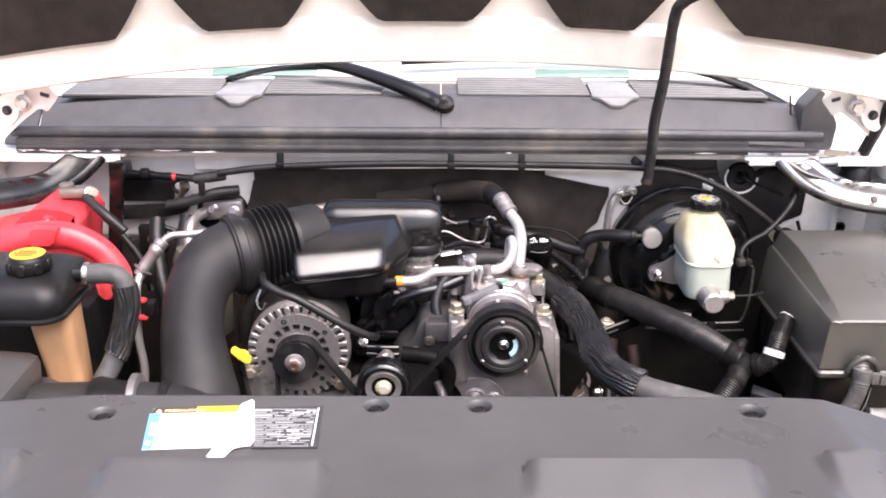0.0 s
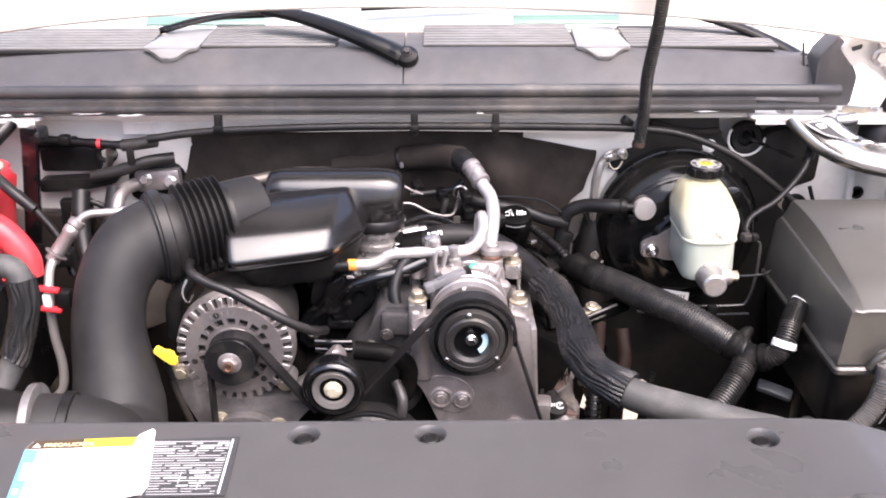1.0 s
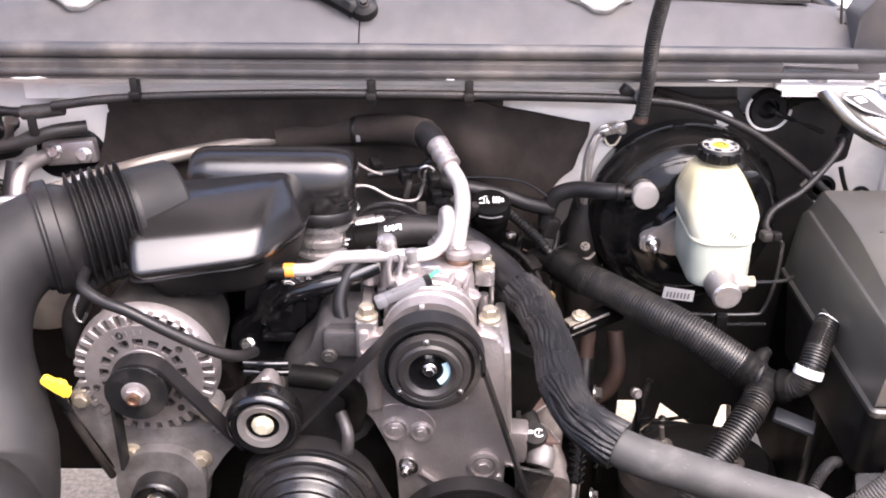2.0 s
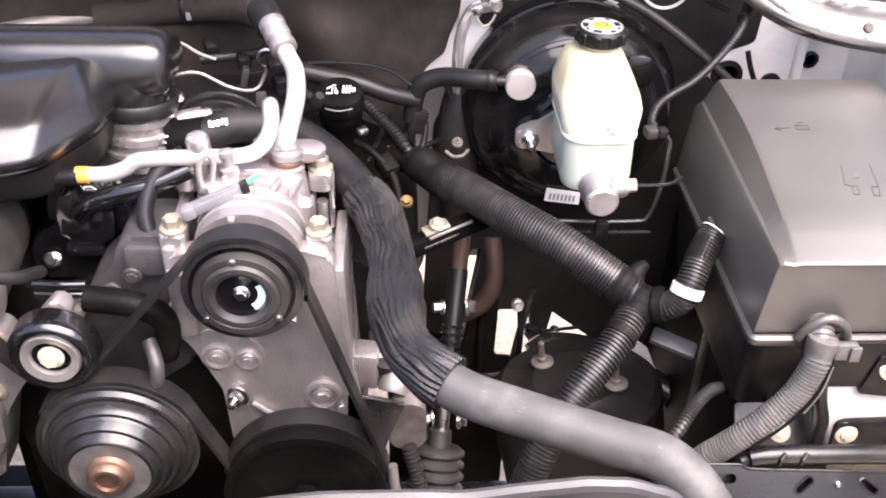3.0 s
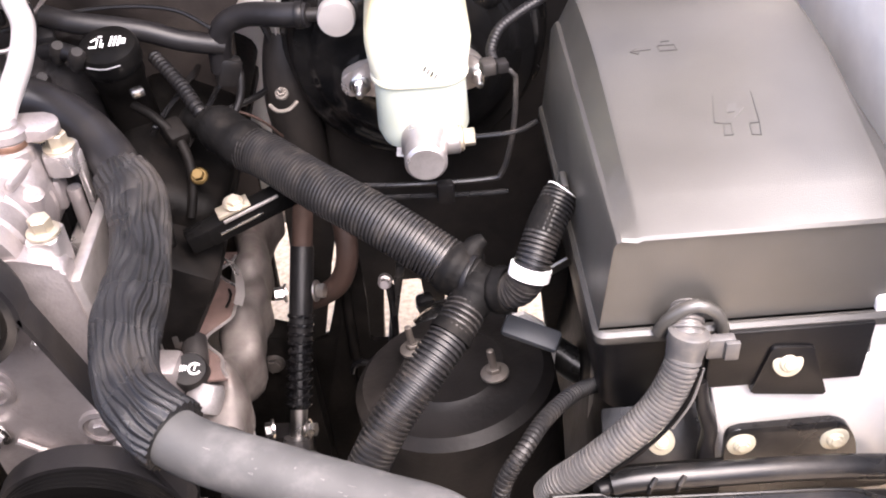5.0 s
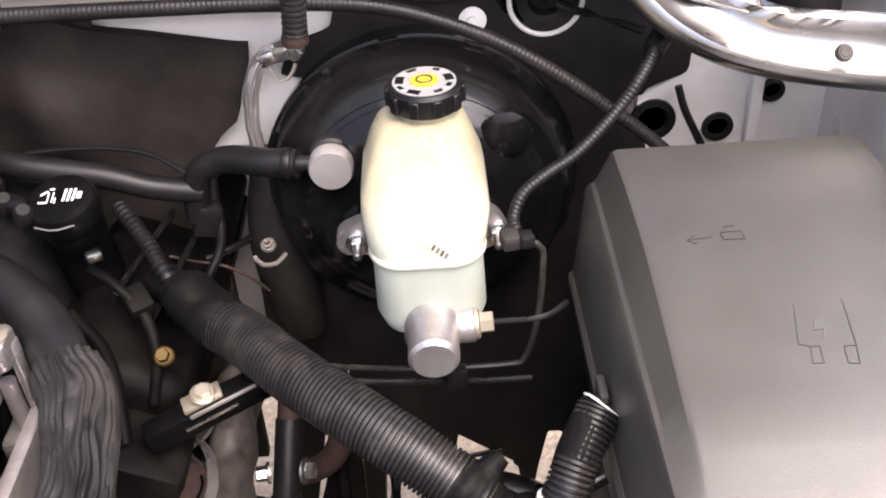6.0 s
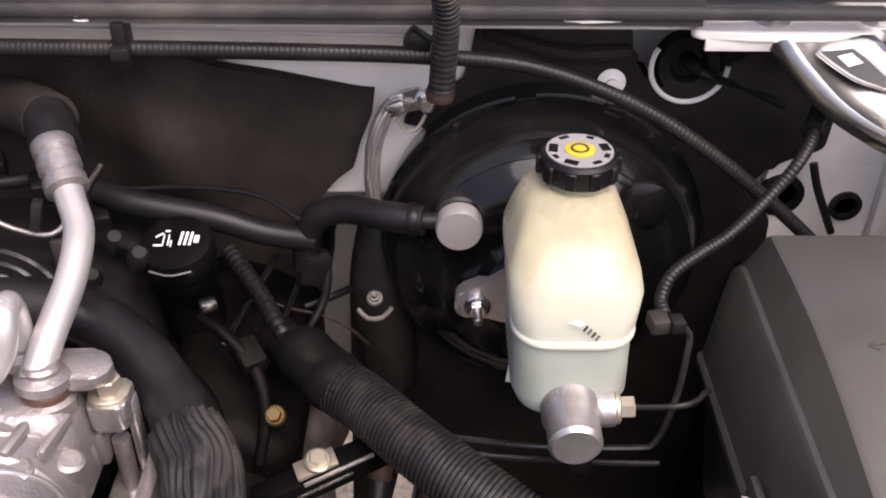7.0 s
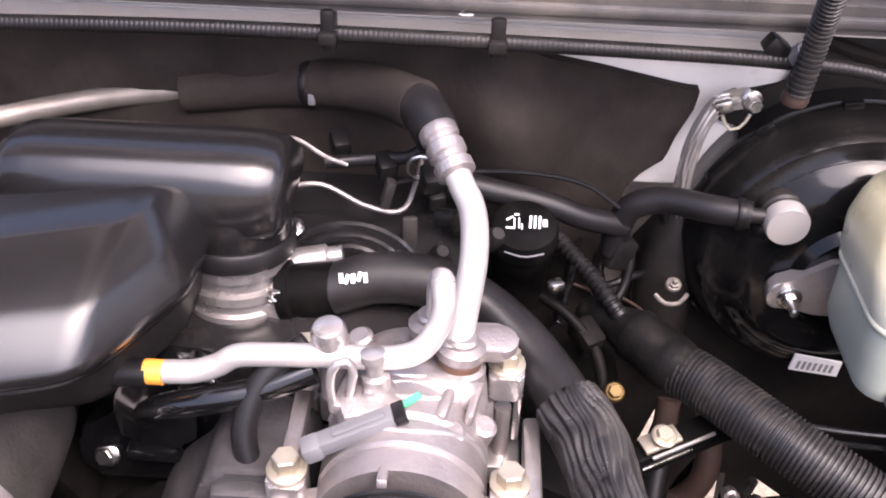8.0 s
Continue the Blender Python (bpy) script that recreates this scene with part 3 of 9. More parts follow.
def build_wipers():
    a = thing("wiper", (0.006, 1.69, 1.205), "black wiper arm with its blade, parked on the cowl", "wiper", "wipers")
    part("pivot", lathe([(0.017, -0.012), (0.019, 0.0), (0.017, 0.014), (0.009, 0.018), (0, 0.018)], (0.006, 1.685, 1.212), (0, -0.6, 0.8), 20), M_PLASTIC, a)
    part("nut", hexbolt(bmesh.new(), (0.006, 1.674, 1.2265), (0, -0.6, 0.8), 0.006, 0.006), M_DARKMETAL, a)
    bm = tube([(0.0, 1.69, 1.215), (-0.04, 1.705, 1.232), (-0.096, 1.735, 1.248), (-0.17, 1.775, 1.264), (-0.235, 1.80, 1.272)], lambda f: 0.025 - 0.009 * f, 10, flat=0.6)
    part("arm", bm, M_PLASTIC, a)
    part("link", tube([(-0.235, 1.80, 1.270), (-0.32, 1.81, 1.256), (-0.41, 1.81, 1.236)], 0.003, 8), M_BLACKSTEEL, a)
    part("blade", tube([(-0.42, 1.815, 1.234), (-0.33, 1.84, 1.252), (-0.20, 1.85, 1.256)], 0.006, 8), M_PLASTIC, a)
    part("under_link", tube([(-0.01, 1.675, 1.205), (-0.04, 1.70, 1.222), (-0.07, 1.74, 1.238)], 0.004, 8), M_BLACKSTEEL, a)
    b = thing("wiper", (0.66, 1.70, 1.19), "black wiper arm with its blade, parked on the cowl", "wiper", "wipers")
    part("pivot", lathe([(0.015, -0.012), (0.016, 0.0), (0.013, 0.014), (0, 0.016)], (0.655, 1.715, 1.195), (0, -0.6, 0.8), 18), M_PLASTIC, b)
    part("arm", tube([(0.655, 1.72, 1.20), (0.63, 1.75, 1.216), (0.56, 1.79, 1.243), (0.46, 1.82, 1.264), (0.34, 1.85, 1.272)], lambda f: 0.015 - 0.006 * f, 10, flat=0.55), M_PLASTIC, b)
    part("blade", tube([(-0.08, 1.88, 1.262), (0.10, 1.892, 1.268), (0.28, 1.895, 1.274), (0.44, 1.89, 1.268)], 0.0075, 8), M_PLASTIC, b)


def build_hood():
    """The open hood, hinged at the cowl and standing up over the bay."""
    t = thing("hood", (0, 1.55, 1.26), "open white hood with dark insulation pads in its underside", "hood")
    up = Vector((0, -0.30, 0.954))

    def edge(x):
        return 1.322 - 0.055 * (abs(x) / 0.72) ** 2.2

    xs = [-0.80 + 1.60 * k / 40 for k in range(41)]
    n = Vector((0, -0.954, -0.30))
    loops = []
    for x in xs:
        base = Vector((x, 1.56, edge(x)))
        sec = [base + n * 0.012, base + n * 0.004 - up * 0.006, base - n * 0.02, base - n * 0.02 + up * 1.15, base + up * 1.15,
               base + up * 0.075, base + n * 0.014 + up * 0.06]
        loops.append([tuple(p) for p in sec])
    part("skin", loft(loops), M_RIM, t)
    # the ribs that part the pads, and the wavy rim between them
    for x0, x1, low, slope in ((-0.79, -0.475, 0.070, 0.055), (-0.435, -0.200, 0.070, 0.055), (-0.158, 0.105, 0.076, 0.060), (0.145, 0.365, 0.070, 0.058), (0.410, 0.79, 0.080, 0.080)):
        bm = bmesh.new()
        pts = []
        for j in range(25):
            f = j / 24
            x = x0 + (x1 - x0) * f
            e = min(x - x0, x1 - x)
            pts.append((x, low + 0.075 * max(0.0, 1 - e / slope) ** 1.2))
        poly = pts + [(x1, 1.1), (x0, 1.1)]
        verts_lo = []
        for x, u in poly:
            p = Vector((x, 1.56, edge(x))) + up * u
            verts_lo.append(p)
        lo = [bm.verts.new(p + n * 0.002) for p in verts_lo]
        hi = [bm.verts.new(p + n * 0.024) for p in verts_lo]
        bm.faces.new(lo[::-1])
        bm.faces.new(hi)
        for j in range(len(lo)):
            i = (j + 1) % len(lo)
            bm.faces.new((lo[j], lo[i], hi[i], hi[j]))
        part("insulation_pad", bm, M_INSUL, t, "dark felt pad")
    for s in (-1, 1):
        # the hinge plates at the rear corners
        poly = corner_round([(s * px, pz) for px, pz in ((0.665, 1.245), (0.70, 1.285), (0.725, 1.315), (0.745, 1.325), (0.81, 1.325), (0.82, 1.15), (0.775, 1.165), (0.735, 1.20), (0.70, 1.225), (0.69, 1.215))], 0.008)
        h = part("hinge", prism(poly, 0.006, front(1.603), bevel=0.001), M_PAINT, t, "white painted hinge plate")
        arm = corner_round([(s * px, pz) for px, pz in ((0.705, 1.29), (0.745, 1.305), (0.775, 1.22), (0.765, 1.19), (0.74, 1.20))], 0.01)
        part("hinge_arm", prism(arm, 0.012, front(1.588), bevel=0.002), M_PAINT, h)
        part("hinge_fold", tube([(s * 0.668, 1.60, 1.248), (s * 0.70, 1.598, 1.288), (s * 0.73, 1.597, 1.32), (s * 0.80, 1.597, 1.33)], 0.0035, 8), M_PAINT, h)
        for x, z, r in ((0.722, 1.235, 0.010), (0.765, 1.255, 0.006), (0.752, 1.222, 0.006)):
            part("bolt", hexbolt(bmesh.new(), (s * x, 1.587, z), (0, -1, 0), r, 0.008), M_ALU_BRIGHT if r > 0.008 else M_DARKMETAL, h)
        part("slot", prism(corner_round([(s * 0.681, 1.247), (s * 0.697, 1.252), (s * 0.697, 1.245), (s * 0.683, 1.241)], 0.002), 0.002, front(1.6012)), M_PRINTSHADE, h)
    return t


def build_washer_hose():
    t = thing("washer_hose", (0.36, 1.58, 1.10), "black ribbed washer hose running up to the hood", "hose")
    part("hose", tube([(0.366, 1.580, 1.105), (0.369, 1.577, 1.16), (0.364, 1.55, 1.22), (0.366, 1.515, 1.30), (0.369, 1.492, 1.40), (0.378, 1.475, 1.425), (0.40, 1.462, 1.44)],
                      0.0088, 12, corr=(0.0042, 0.0014)), M_LOOM, t)
    part("collar", lathe([(0.0095, 0), (0.0105, 0.004), (0.009, 0.010)], (0.365, 1.581, 1.098), (0.05, 0, 1), 16), M_RUST, t, "rusty collar")
    return t


def build_radiator_cover():
    t = thing("radiator_cover", (0, 0.75, 1.0), "dark grey textured plastic cover over the radiator", "radiator cover")
    dims = ((-0.383, 0.887), (-0.075, 0.907), (0.044, 0.907), (0.356, 0.898))
    x0, x1, y0, y1, nx, ny = -0.70, 0.70, 0.52, 0.930, 220, 90
    bm = bmesh.new()
    pads = ((-0.341, -0.119, 0.779), (0.088, 0.318, 0.781), (0.398, 0.70, 0.800), (-0.70, -0.428, 0.795))

    def height(x, y):
        z = 1.03 - 0.05 * max(0.0, (-x - 0.55) / 0.2) ** 1.6 - 0.24 * max(0.0, x - 0.447)
        z -= 0.10 * max(0.0, (0.70 - y)) ** 1.4
        for a, b, c in pads:
            e = min(x - a, b - x, c - y)
            z += (0.017 - 0.32 * max(0.0, c - y)) * min(1.0, max(0.0, e / 0.009 + 0.5))
        return z

    def rear(x):
        return y1 - 0.05 * max(0.0, (abs(x) - 0.40) / 0.24) ** 1.4

    grid = []
    for j in range(ny + 1):
        row = []
        for i in range(nx + 1):
            x = x0 + (x1 - x0) * i / nx
            y = y0 + (rear(x) - y0) * j / ny
            row.append(bm.verts.new((x, y, height(x, y))))
        grid.append(row)
    hole = 0.0155
    for j in range(ny):
        for i in range(nx):
            q = (grid[j][i], grid[j][i + 1], grid[j + 1][i + 1], grid[j + 1][i])
            cx, cy = sum(v.co.x for v in q) / 4, sum(v.co.y for v in q) / 4
            if all((cx - a) ** 2 + (cy - b) ** 2 > (hole + 0.004) ** 2 for a, b in dims):
                bm.faces.new(q)
    # rolled rear lip
    lip = [bm.verts.new((v.co.x, v.co.y + 0.004, v.co.z - 0.004)) for v in grid[-1]]
    low = [bm.verts.new((v.co.x, v.co.y + 0.004, v.co.z - 0.028)) for v in grid[-1]]
    for a, b in ((grid[-1], lip), (lip, low)):
        for i in range(nx):
            bm.faces.new((a[i], a[i + 1], b[i + 1], b[i]))
    bmesh.ops.delete(bm, geom=[v for v in bm.verts if not v.link_faces], context="VERTS")
    # dish each fastener hole: join the ragged edge to a clean ring, then sink it
    bm.edges.ensure_lookup_table()
    for a, b in dims:
        edge_loop = [e for e in bm.edges if e.is_boundary and all((v.co.x - a) ** 2 + (v.co.y - b) ** 2 < 0.035 ** 2 for v in e.verts) and max(v.co.z for v in e.verts) > 1.02
                     and max(v.co.y for v in e.verts) < 0.9295]
        verts = sorted({v for e in edge_loop for v in e.verts}, key=lambda v: math.atan2(v.co.y - b, v.co.x - a))
        prev = verts
        for r, dz in ((hole, 0.0), (hole - 0.0025, -0.003), (hole - 0.0035, -0.010), (0.004, -0.011)):
            ring = []
            for v in prev:
                ang = math.atan2(v.co.y - b, v.co.x - a)
                ring.append(bm.verts.new((a + r * math.cos(ang), b + r * math.sin(ang), 1.03 + dz)))
            for k in range(len(prev)):
                i = (k + 1) % len(prev)
                bm.faces.new((prev[k], prev[i], ring[i], ring[k]))
            prev = ring
        bm.faces.new(prev)
    part("panel", bm, M_COVER, t, angle=50)
    for a, b in dims:
        part("push_pin", lathe([(0.0098, -0.0108), (0.0098, -0.006), (0.0075, -0.0035), (0.0055, -0.0032), (0.005, -0.0042), (0, -0.0042)], (a, b, 1.03), (0, 0, 1), 24), M_PLASTIC, t)
    return t


def build_labels():
    t = thing("warning_label", (-0.27, 0.86, 1.0305), "torn white warning label with yellow and blue print", "label")
    z = 1.0318
    part("sheet", prism([(-0.316, 0.809), (-0.328, 0.883), (-0.325, 0.897), (-0.222, 0.903), (-0.203, 0.817)], 0.0006, pose(0, 0, z - 0.0006)), M_PAPER, t)
    part("blue_strip", prism([(-0.316, 0.8095), (-0.3278, 0.883), (-0.315, 0.883), (-0.306, 0.8095)], 0.0003, pose(0, 0, z)), M_BLUEPRINT, t, "blue printed strip")
    part("yellow_band", prism([(-0.2755, 0.886), (-0.2785, 0.8995), (-0.228, 0.9025), (-0.228, 0.888)], 0.0003, pose(0, 0, z)), M_YELLOWPRINT, t, "yellow printed band")
    part("brown_band", prism([(-0.3275, 0.8835), (-0.3245, 0.897), (-0.2787, 0.8995), (-0.2757, 0.886)], 0.0003, pose(0, 0, z)), M_BROWNPRINT, t, "dark brown heading band")
    part("triangle", prism([(-0.322, 0.8865), (-0.3195, 0.8925), (-0.315, 0.8868)], 0.0003, pose(0, 0, z + 0.0004)), M_PAPER, t)
    lettering("heading", "PRECAUCION", 0.0072, pose(-0.3125, 0.8872, z + 0.0005, 0, 0, 3), M_HEADING, t)
    part("torn_flap", prism(corner_round([(-0.230, 0.886), (-0.229, 0.904), (-0.2185, 0.9145), (-0.2155, 0.911), (-0.2005, 0.828), (-0.203, 0.817), (-0.220, 0.811), (-0.2325, 0.779), (-0.238, 0.779), (-0.2445, 0.795), (-0.241, 0.811), (-0.218, 0.826)], 0.002, 3), 0.0012, pose(0, 0, z + 0.0003)), M_PAPER, t)
    part("curl", tube([(-0.2175, 0.8135, z + 0.0018), (-0.210, 0.8155, z + 0.0026), (-0.2035, 0.819, z + 0.0022)], 0.0022, 8), M_PAPER, t)
    part("blue_bar", prism([(-0.3165, 0.838), (-0.3205, 0.862), (-0.3145, 0.862), (-0.3105, 0.838)], 0.0003, pose(0, 0, z + 0.0004)), M_PAPER, t)
    for k in range(2):
        part("blue_bar", prism([(-0.3150 - 0.0006 * k, 0.818 + 0.0045 * k), (-0.3154 - 0.0006 * k, 0.8205 + 0.0045 * k), (-0.3105 - 0.0006 * k, 0.8205 + 0.0045 * k), (-0.3101 - 0.0006 * k, 0.818 + 0.0045 * k)], 0.0003, pose(0, 0, z + 0.0004)), M_PAPER, t)
    u = thing("instruction_label", (-0.165, 0.862, 1.0305), "black instruction label with rows of small white print", "label")
    part("sheet", prism([(-0.2015, 0.813), (-0.216, 0.898), (-0.1345, 0.903), (-0.1315, 0.815)], 0.0006, pose(0, 0, z - 0.0006)), M_PRINTSHADE, u)
    rng = random.Random(3)
    for k in range(22):
        y = 0.8945 - 0.0037 * k
        rule = k in (0, 7, 9, 21)
        x0 = -0.2125 + (0.895 - y) * 0.17
        x = x0
        while x < -0.142:
            w = 0.07 if rule else rng.choice((0.010, 0.014, 0.020, 0.026))
            e = min(x + w, -0.1415)
            h = 0.0006 if rule else rng.choice((0.0005, 0.0007, 0.0010, 0.0018))
            part("print_bar", prism([(x, y), (x, y + h), (e, y + h + 0.0003), (e, y + 0.0003)], 0.0002, pose(0, 0, z)), M_GREYPRINT, u)
            x = e + rng.uniform(0.0015, 0.004) + (0.012 if rng.random() < 0.25 else 0)
    part("edge_line", prism([(-0.1385, 0.818), (-0.1405, 0.898), (-0.1390, 0.898), (-0.1370, 0.818)], 0.0004, pose(0, 0, z)), M_PRINT, u)
    for x, y, h in ((-0.176, 0.840, 0.016), (-0.170, 0.880, 0.012), (-0.158, 0.828, 0.010)):
        part("edge_line", boxat((x, y, z), (0.0006, h, 0.0004)), M_GREYPRINT, u)


def build_front_end():
    """The radiator with its shroud, and the plain front of the truck below the cover."""
    r = thing("radiator", (0, 0.93, 0.45), "radiator core with black plastic side tanks", "radiator")
    part("core", boxat((0, 0.93, 0.68), (0.80, 0.035, 0.52), 0.004), M_DARKMETAL, r)
    part("side_tank", boxat((0.475, 0.935, 0.69), (0.07, 0.06, 0.56), 0.012), M_PLASTIC, r)
    part("side_tank", boxat((-0.475, 0.935, 0.69), (0.07, 0.06, 0.56), 0.012), M_PLASTIC, r)
    part("hose_neck", lathe([(0.021, -0.03), (0.021, 0.02), (0.024, 0.022), (0.024, 0.03)], (0.487, 0.965, 0.875), (0, 1, 0.35), 20), M_PLASTIC, r)
    s = thing("fan_shroud", (0, 1.0, 0.5), "grey plastic upper fan shroud behind the radiator cover", "fan shroud")
    pts = []
    arch = [(-0.44, 0.70), (-0.05, 0.70), (0.03, 0.86), (0.08, 0.92), (0.118, 0.948), (0.150, 0.958), (0.185, 0.963), (0.256, 0.964), (0.285, 0.962), (0.330, 0.970), (0.370, 0.975), (0.400, 0.973), (0.430, 0.961), (0.446, 0.941), (0.46, 0.91)]
    for k in range(61):
        x = -0.44 + 0.90 * k / 60
        a, b = next((p, q) for p, q in zip(arch, arch[1:]) if x <= q[0] + 1e-6)
        pts.append((x, a[1] + (b[1] - a[1]) * (x - a[0]) / (b[0] - a[0])))
    poly = pts + [(0.46, 0.60), (-0.44, 0.60)]
    part("panel", prism(poly, 0.012, front(0.985), bevel=0.003), M_COVER, s)
    part("rim", tube([(x, 0.991, z - 0.001) for x, z in pts[30:60]], 0.0062, 8, 0.01), M_COVER, s)
    f = thing("front_end", (0, 0.55, 0.3), "white front end panel with dark grille below the cover", "front end", kind="structure")
    part("grille", boxat((0, 0.50, 0.74), (1.30, 0.05, 0.48), 0.02), M_PLASTIC, f)
    part("bumper", boxat((0, 0.44, 0.42), (1.80, 0.16, 0.26), 0.05, seg=4), M_CHROME, f)
    for s_ in (-1, 1):
        part("headlight", boxat((s_ * 0.76, 0.56, 0.82), (0.26, 0.10, 0.30), 0.03), M_WHITE, f)


def build_fenders():
    for s in (-1, 1):
        t = thing("fender", (s * 0.9, 1.3, 0.4), "white front fender beside the engine bay", "fender", "front fenders")
        sec = [(0.80, 1.125), (0.83, 1.148), (0.885, 1.15), (0.955, 1.10), (0.985, 0.95), (0.985, 0.55), (0.965, 0.55), (0.965, 0.95), (0.935, 1.085), (0.88, 1.13), (0.83, 1.128), (0.80, 1.10)]
        loops = []
        for y in (0.60, 0.75, 1.0, 1.4, 1.9, 2.3):
            d = 0.04 * max(0.0, (0.95 - y) / 0.35)
            loops.append([(s * x, y, z - d) for x, z in sec])
        part("outer_skin", loft(loops), M_PAINT, t)
        part("inner_panel", boxat((s * 0.815, 1.36, 0.93), (0.02, 0.86, 0.36), 0.004), M_PAINT, t)
        l = thing("wheel_liner", (s * 0.7, 1.35, 0.4), "black plastic inner wheel liner", "wheel liner", "wheel liners")
        arch = []
        for k in range(17):
            a = radians(200 * k / 16 - 10)
            arch.append((1.50 + 0.42 * math.cos(a), 0.40 + 0.42 * math.sin(a)))
        loops = []
        for x in (0.74, 0.76, 0.96):
            loops.append([(s * x, y, z - (0.03 if x == 0.74 else 0)) for y, z in arch] + [(s * x, y, z - 0.012 - (0.03 if x == 0.74 else 0)) for y, z in arch[::-1]])
        part("liner", loft(loops), M_PLASTIC, l)


build_ground()
build_firewall()
build_insulation()
build_cowl()
build_cowl_seal()
build_rail_brackets()
build_windshield()
build_wipers()
build_hood()
build_washer_hose()
build_radiator_cover()
build_labels()
build_front_end()
build_fenders()


# ---- the engine and what is bolted to it ----
def pulley(name, parent, c, y0, y1, r, material, grooves=6, n=48, face=0.0, label=""):
    """A grooved belt pulley, axis along y, from y0 (front) to y1."""
    prof = [(r * 0.35, face)]
    prof += [(r * 0.86, face), (r * 0.9, 0.0), (r * 1.02, 0.0), (r * 1.02, 0.002)]
    w = (y1 - y0 - 0.004)
    for k in range(grooves):
        a = 0.002 + w * k / grooves
        prof += [(r, a + w / grooves * 0.15), (r - 0.0022, a + w / grooves * 0.5), (r, a + w / grooves * 0.85)]
    prof += [(r * 1.02, y1 - y0 - 0.002), (r * 1.02, y1 - y0), (r * 0.3, y1 - y0)]
    return part(name, lathe(prof, (c[0], y0, c[1]), (0, 1, 0), n), material, parent, label)


ALT, IDL, CMP, STE, WPP, TEN = (-0.216, 0.909), (-0.087, 0.876), (0.097, 0.940), (0.142, 0.682), (-0.043, 0.753), (-0.223, 0.749)


def build_block():
    t = thing("engine_block", (0, 1.5, 0.35), "greasy cast iron engine block with its timing cover", "engine block")
    part("block", boxat((-0.02, 1.60, 0.60), (0.42, 0.44, 0.44), 0.03), M_SHADEBLACK, t)
    part("timing_cover", prism(corner_round([(-0.17, 0.50), (0.13, 0.50), (0.15, 0.72), (0.08, 0.86), (-0.12, 0.86), (-0.18, 0.72)], 0.03), 0.06, front(1.33), bevel=0.008), M_SHADEBLACK, t)
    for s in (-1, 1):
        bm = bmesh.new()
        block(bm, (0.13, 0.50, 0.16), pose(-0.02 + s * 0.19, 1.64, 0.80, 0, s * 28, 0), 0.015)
        part("cylinder_head", bm, M_SHADEBLACK, t)
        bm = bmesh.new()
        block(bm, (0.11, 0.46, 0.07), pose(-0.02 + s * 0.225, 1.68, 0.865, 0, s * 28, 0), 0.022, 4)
        part("valve_cover", bm, M_SHADEBLACK, t)
    # water pump casting between the pulleys
    part("pump_housing", prism(corner_round([(-0.10, 0.78), (-0.05, 0.74), (0.03, 0.80), (0.04, 0.90), (0.030, 0.952), (-0.030, 0.952), (-0.042, 0.915), (-0.066, 0.895), (-0.085, 0.86)], 0.014), 0.07, front(1.325), bevel=0.006), M_PUMP, t, "dull cast aluminium pump housing")
    part("pump_ribs", boxat((-0.002, 1.319, 0.931), (0.046, 0.016, 0.034), 0.005), M_PUMP, t)
    part("pump_neck", tube([(-0.06, 1.29, 0.905), (-0.01, 1.285, 0.90), (0.012, 1.29, 0.875), (0.005, 1.295, 0.83)], 0.013, 14), M_SHADEBLACK, t)
    for x, z in ((-0.018, 0.918), (0.022, 0.914), (-0.04, 0.90), (0.005, 0.86)):
        bolt(t, (x, 1.309, z), (0, -1, 0), 0.0065, 0.006, M_DARKMETAL)
    part("water_elbow", tube([(-0.005, 1.28, 0.86), (0.004, 1.262, 0.845), (0.002, 1.258, 0.822), (-0.004, 1.275, 0.812)], 0.0072, 12), M_PUMP, t)
    return t


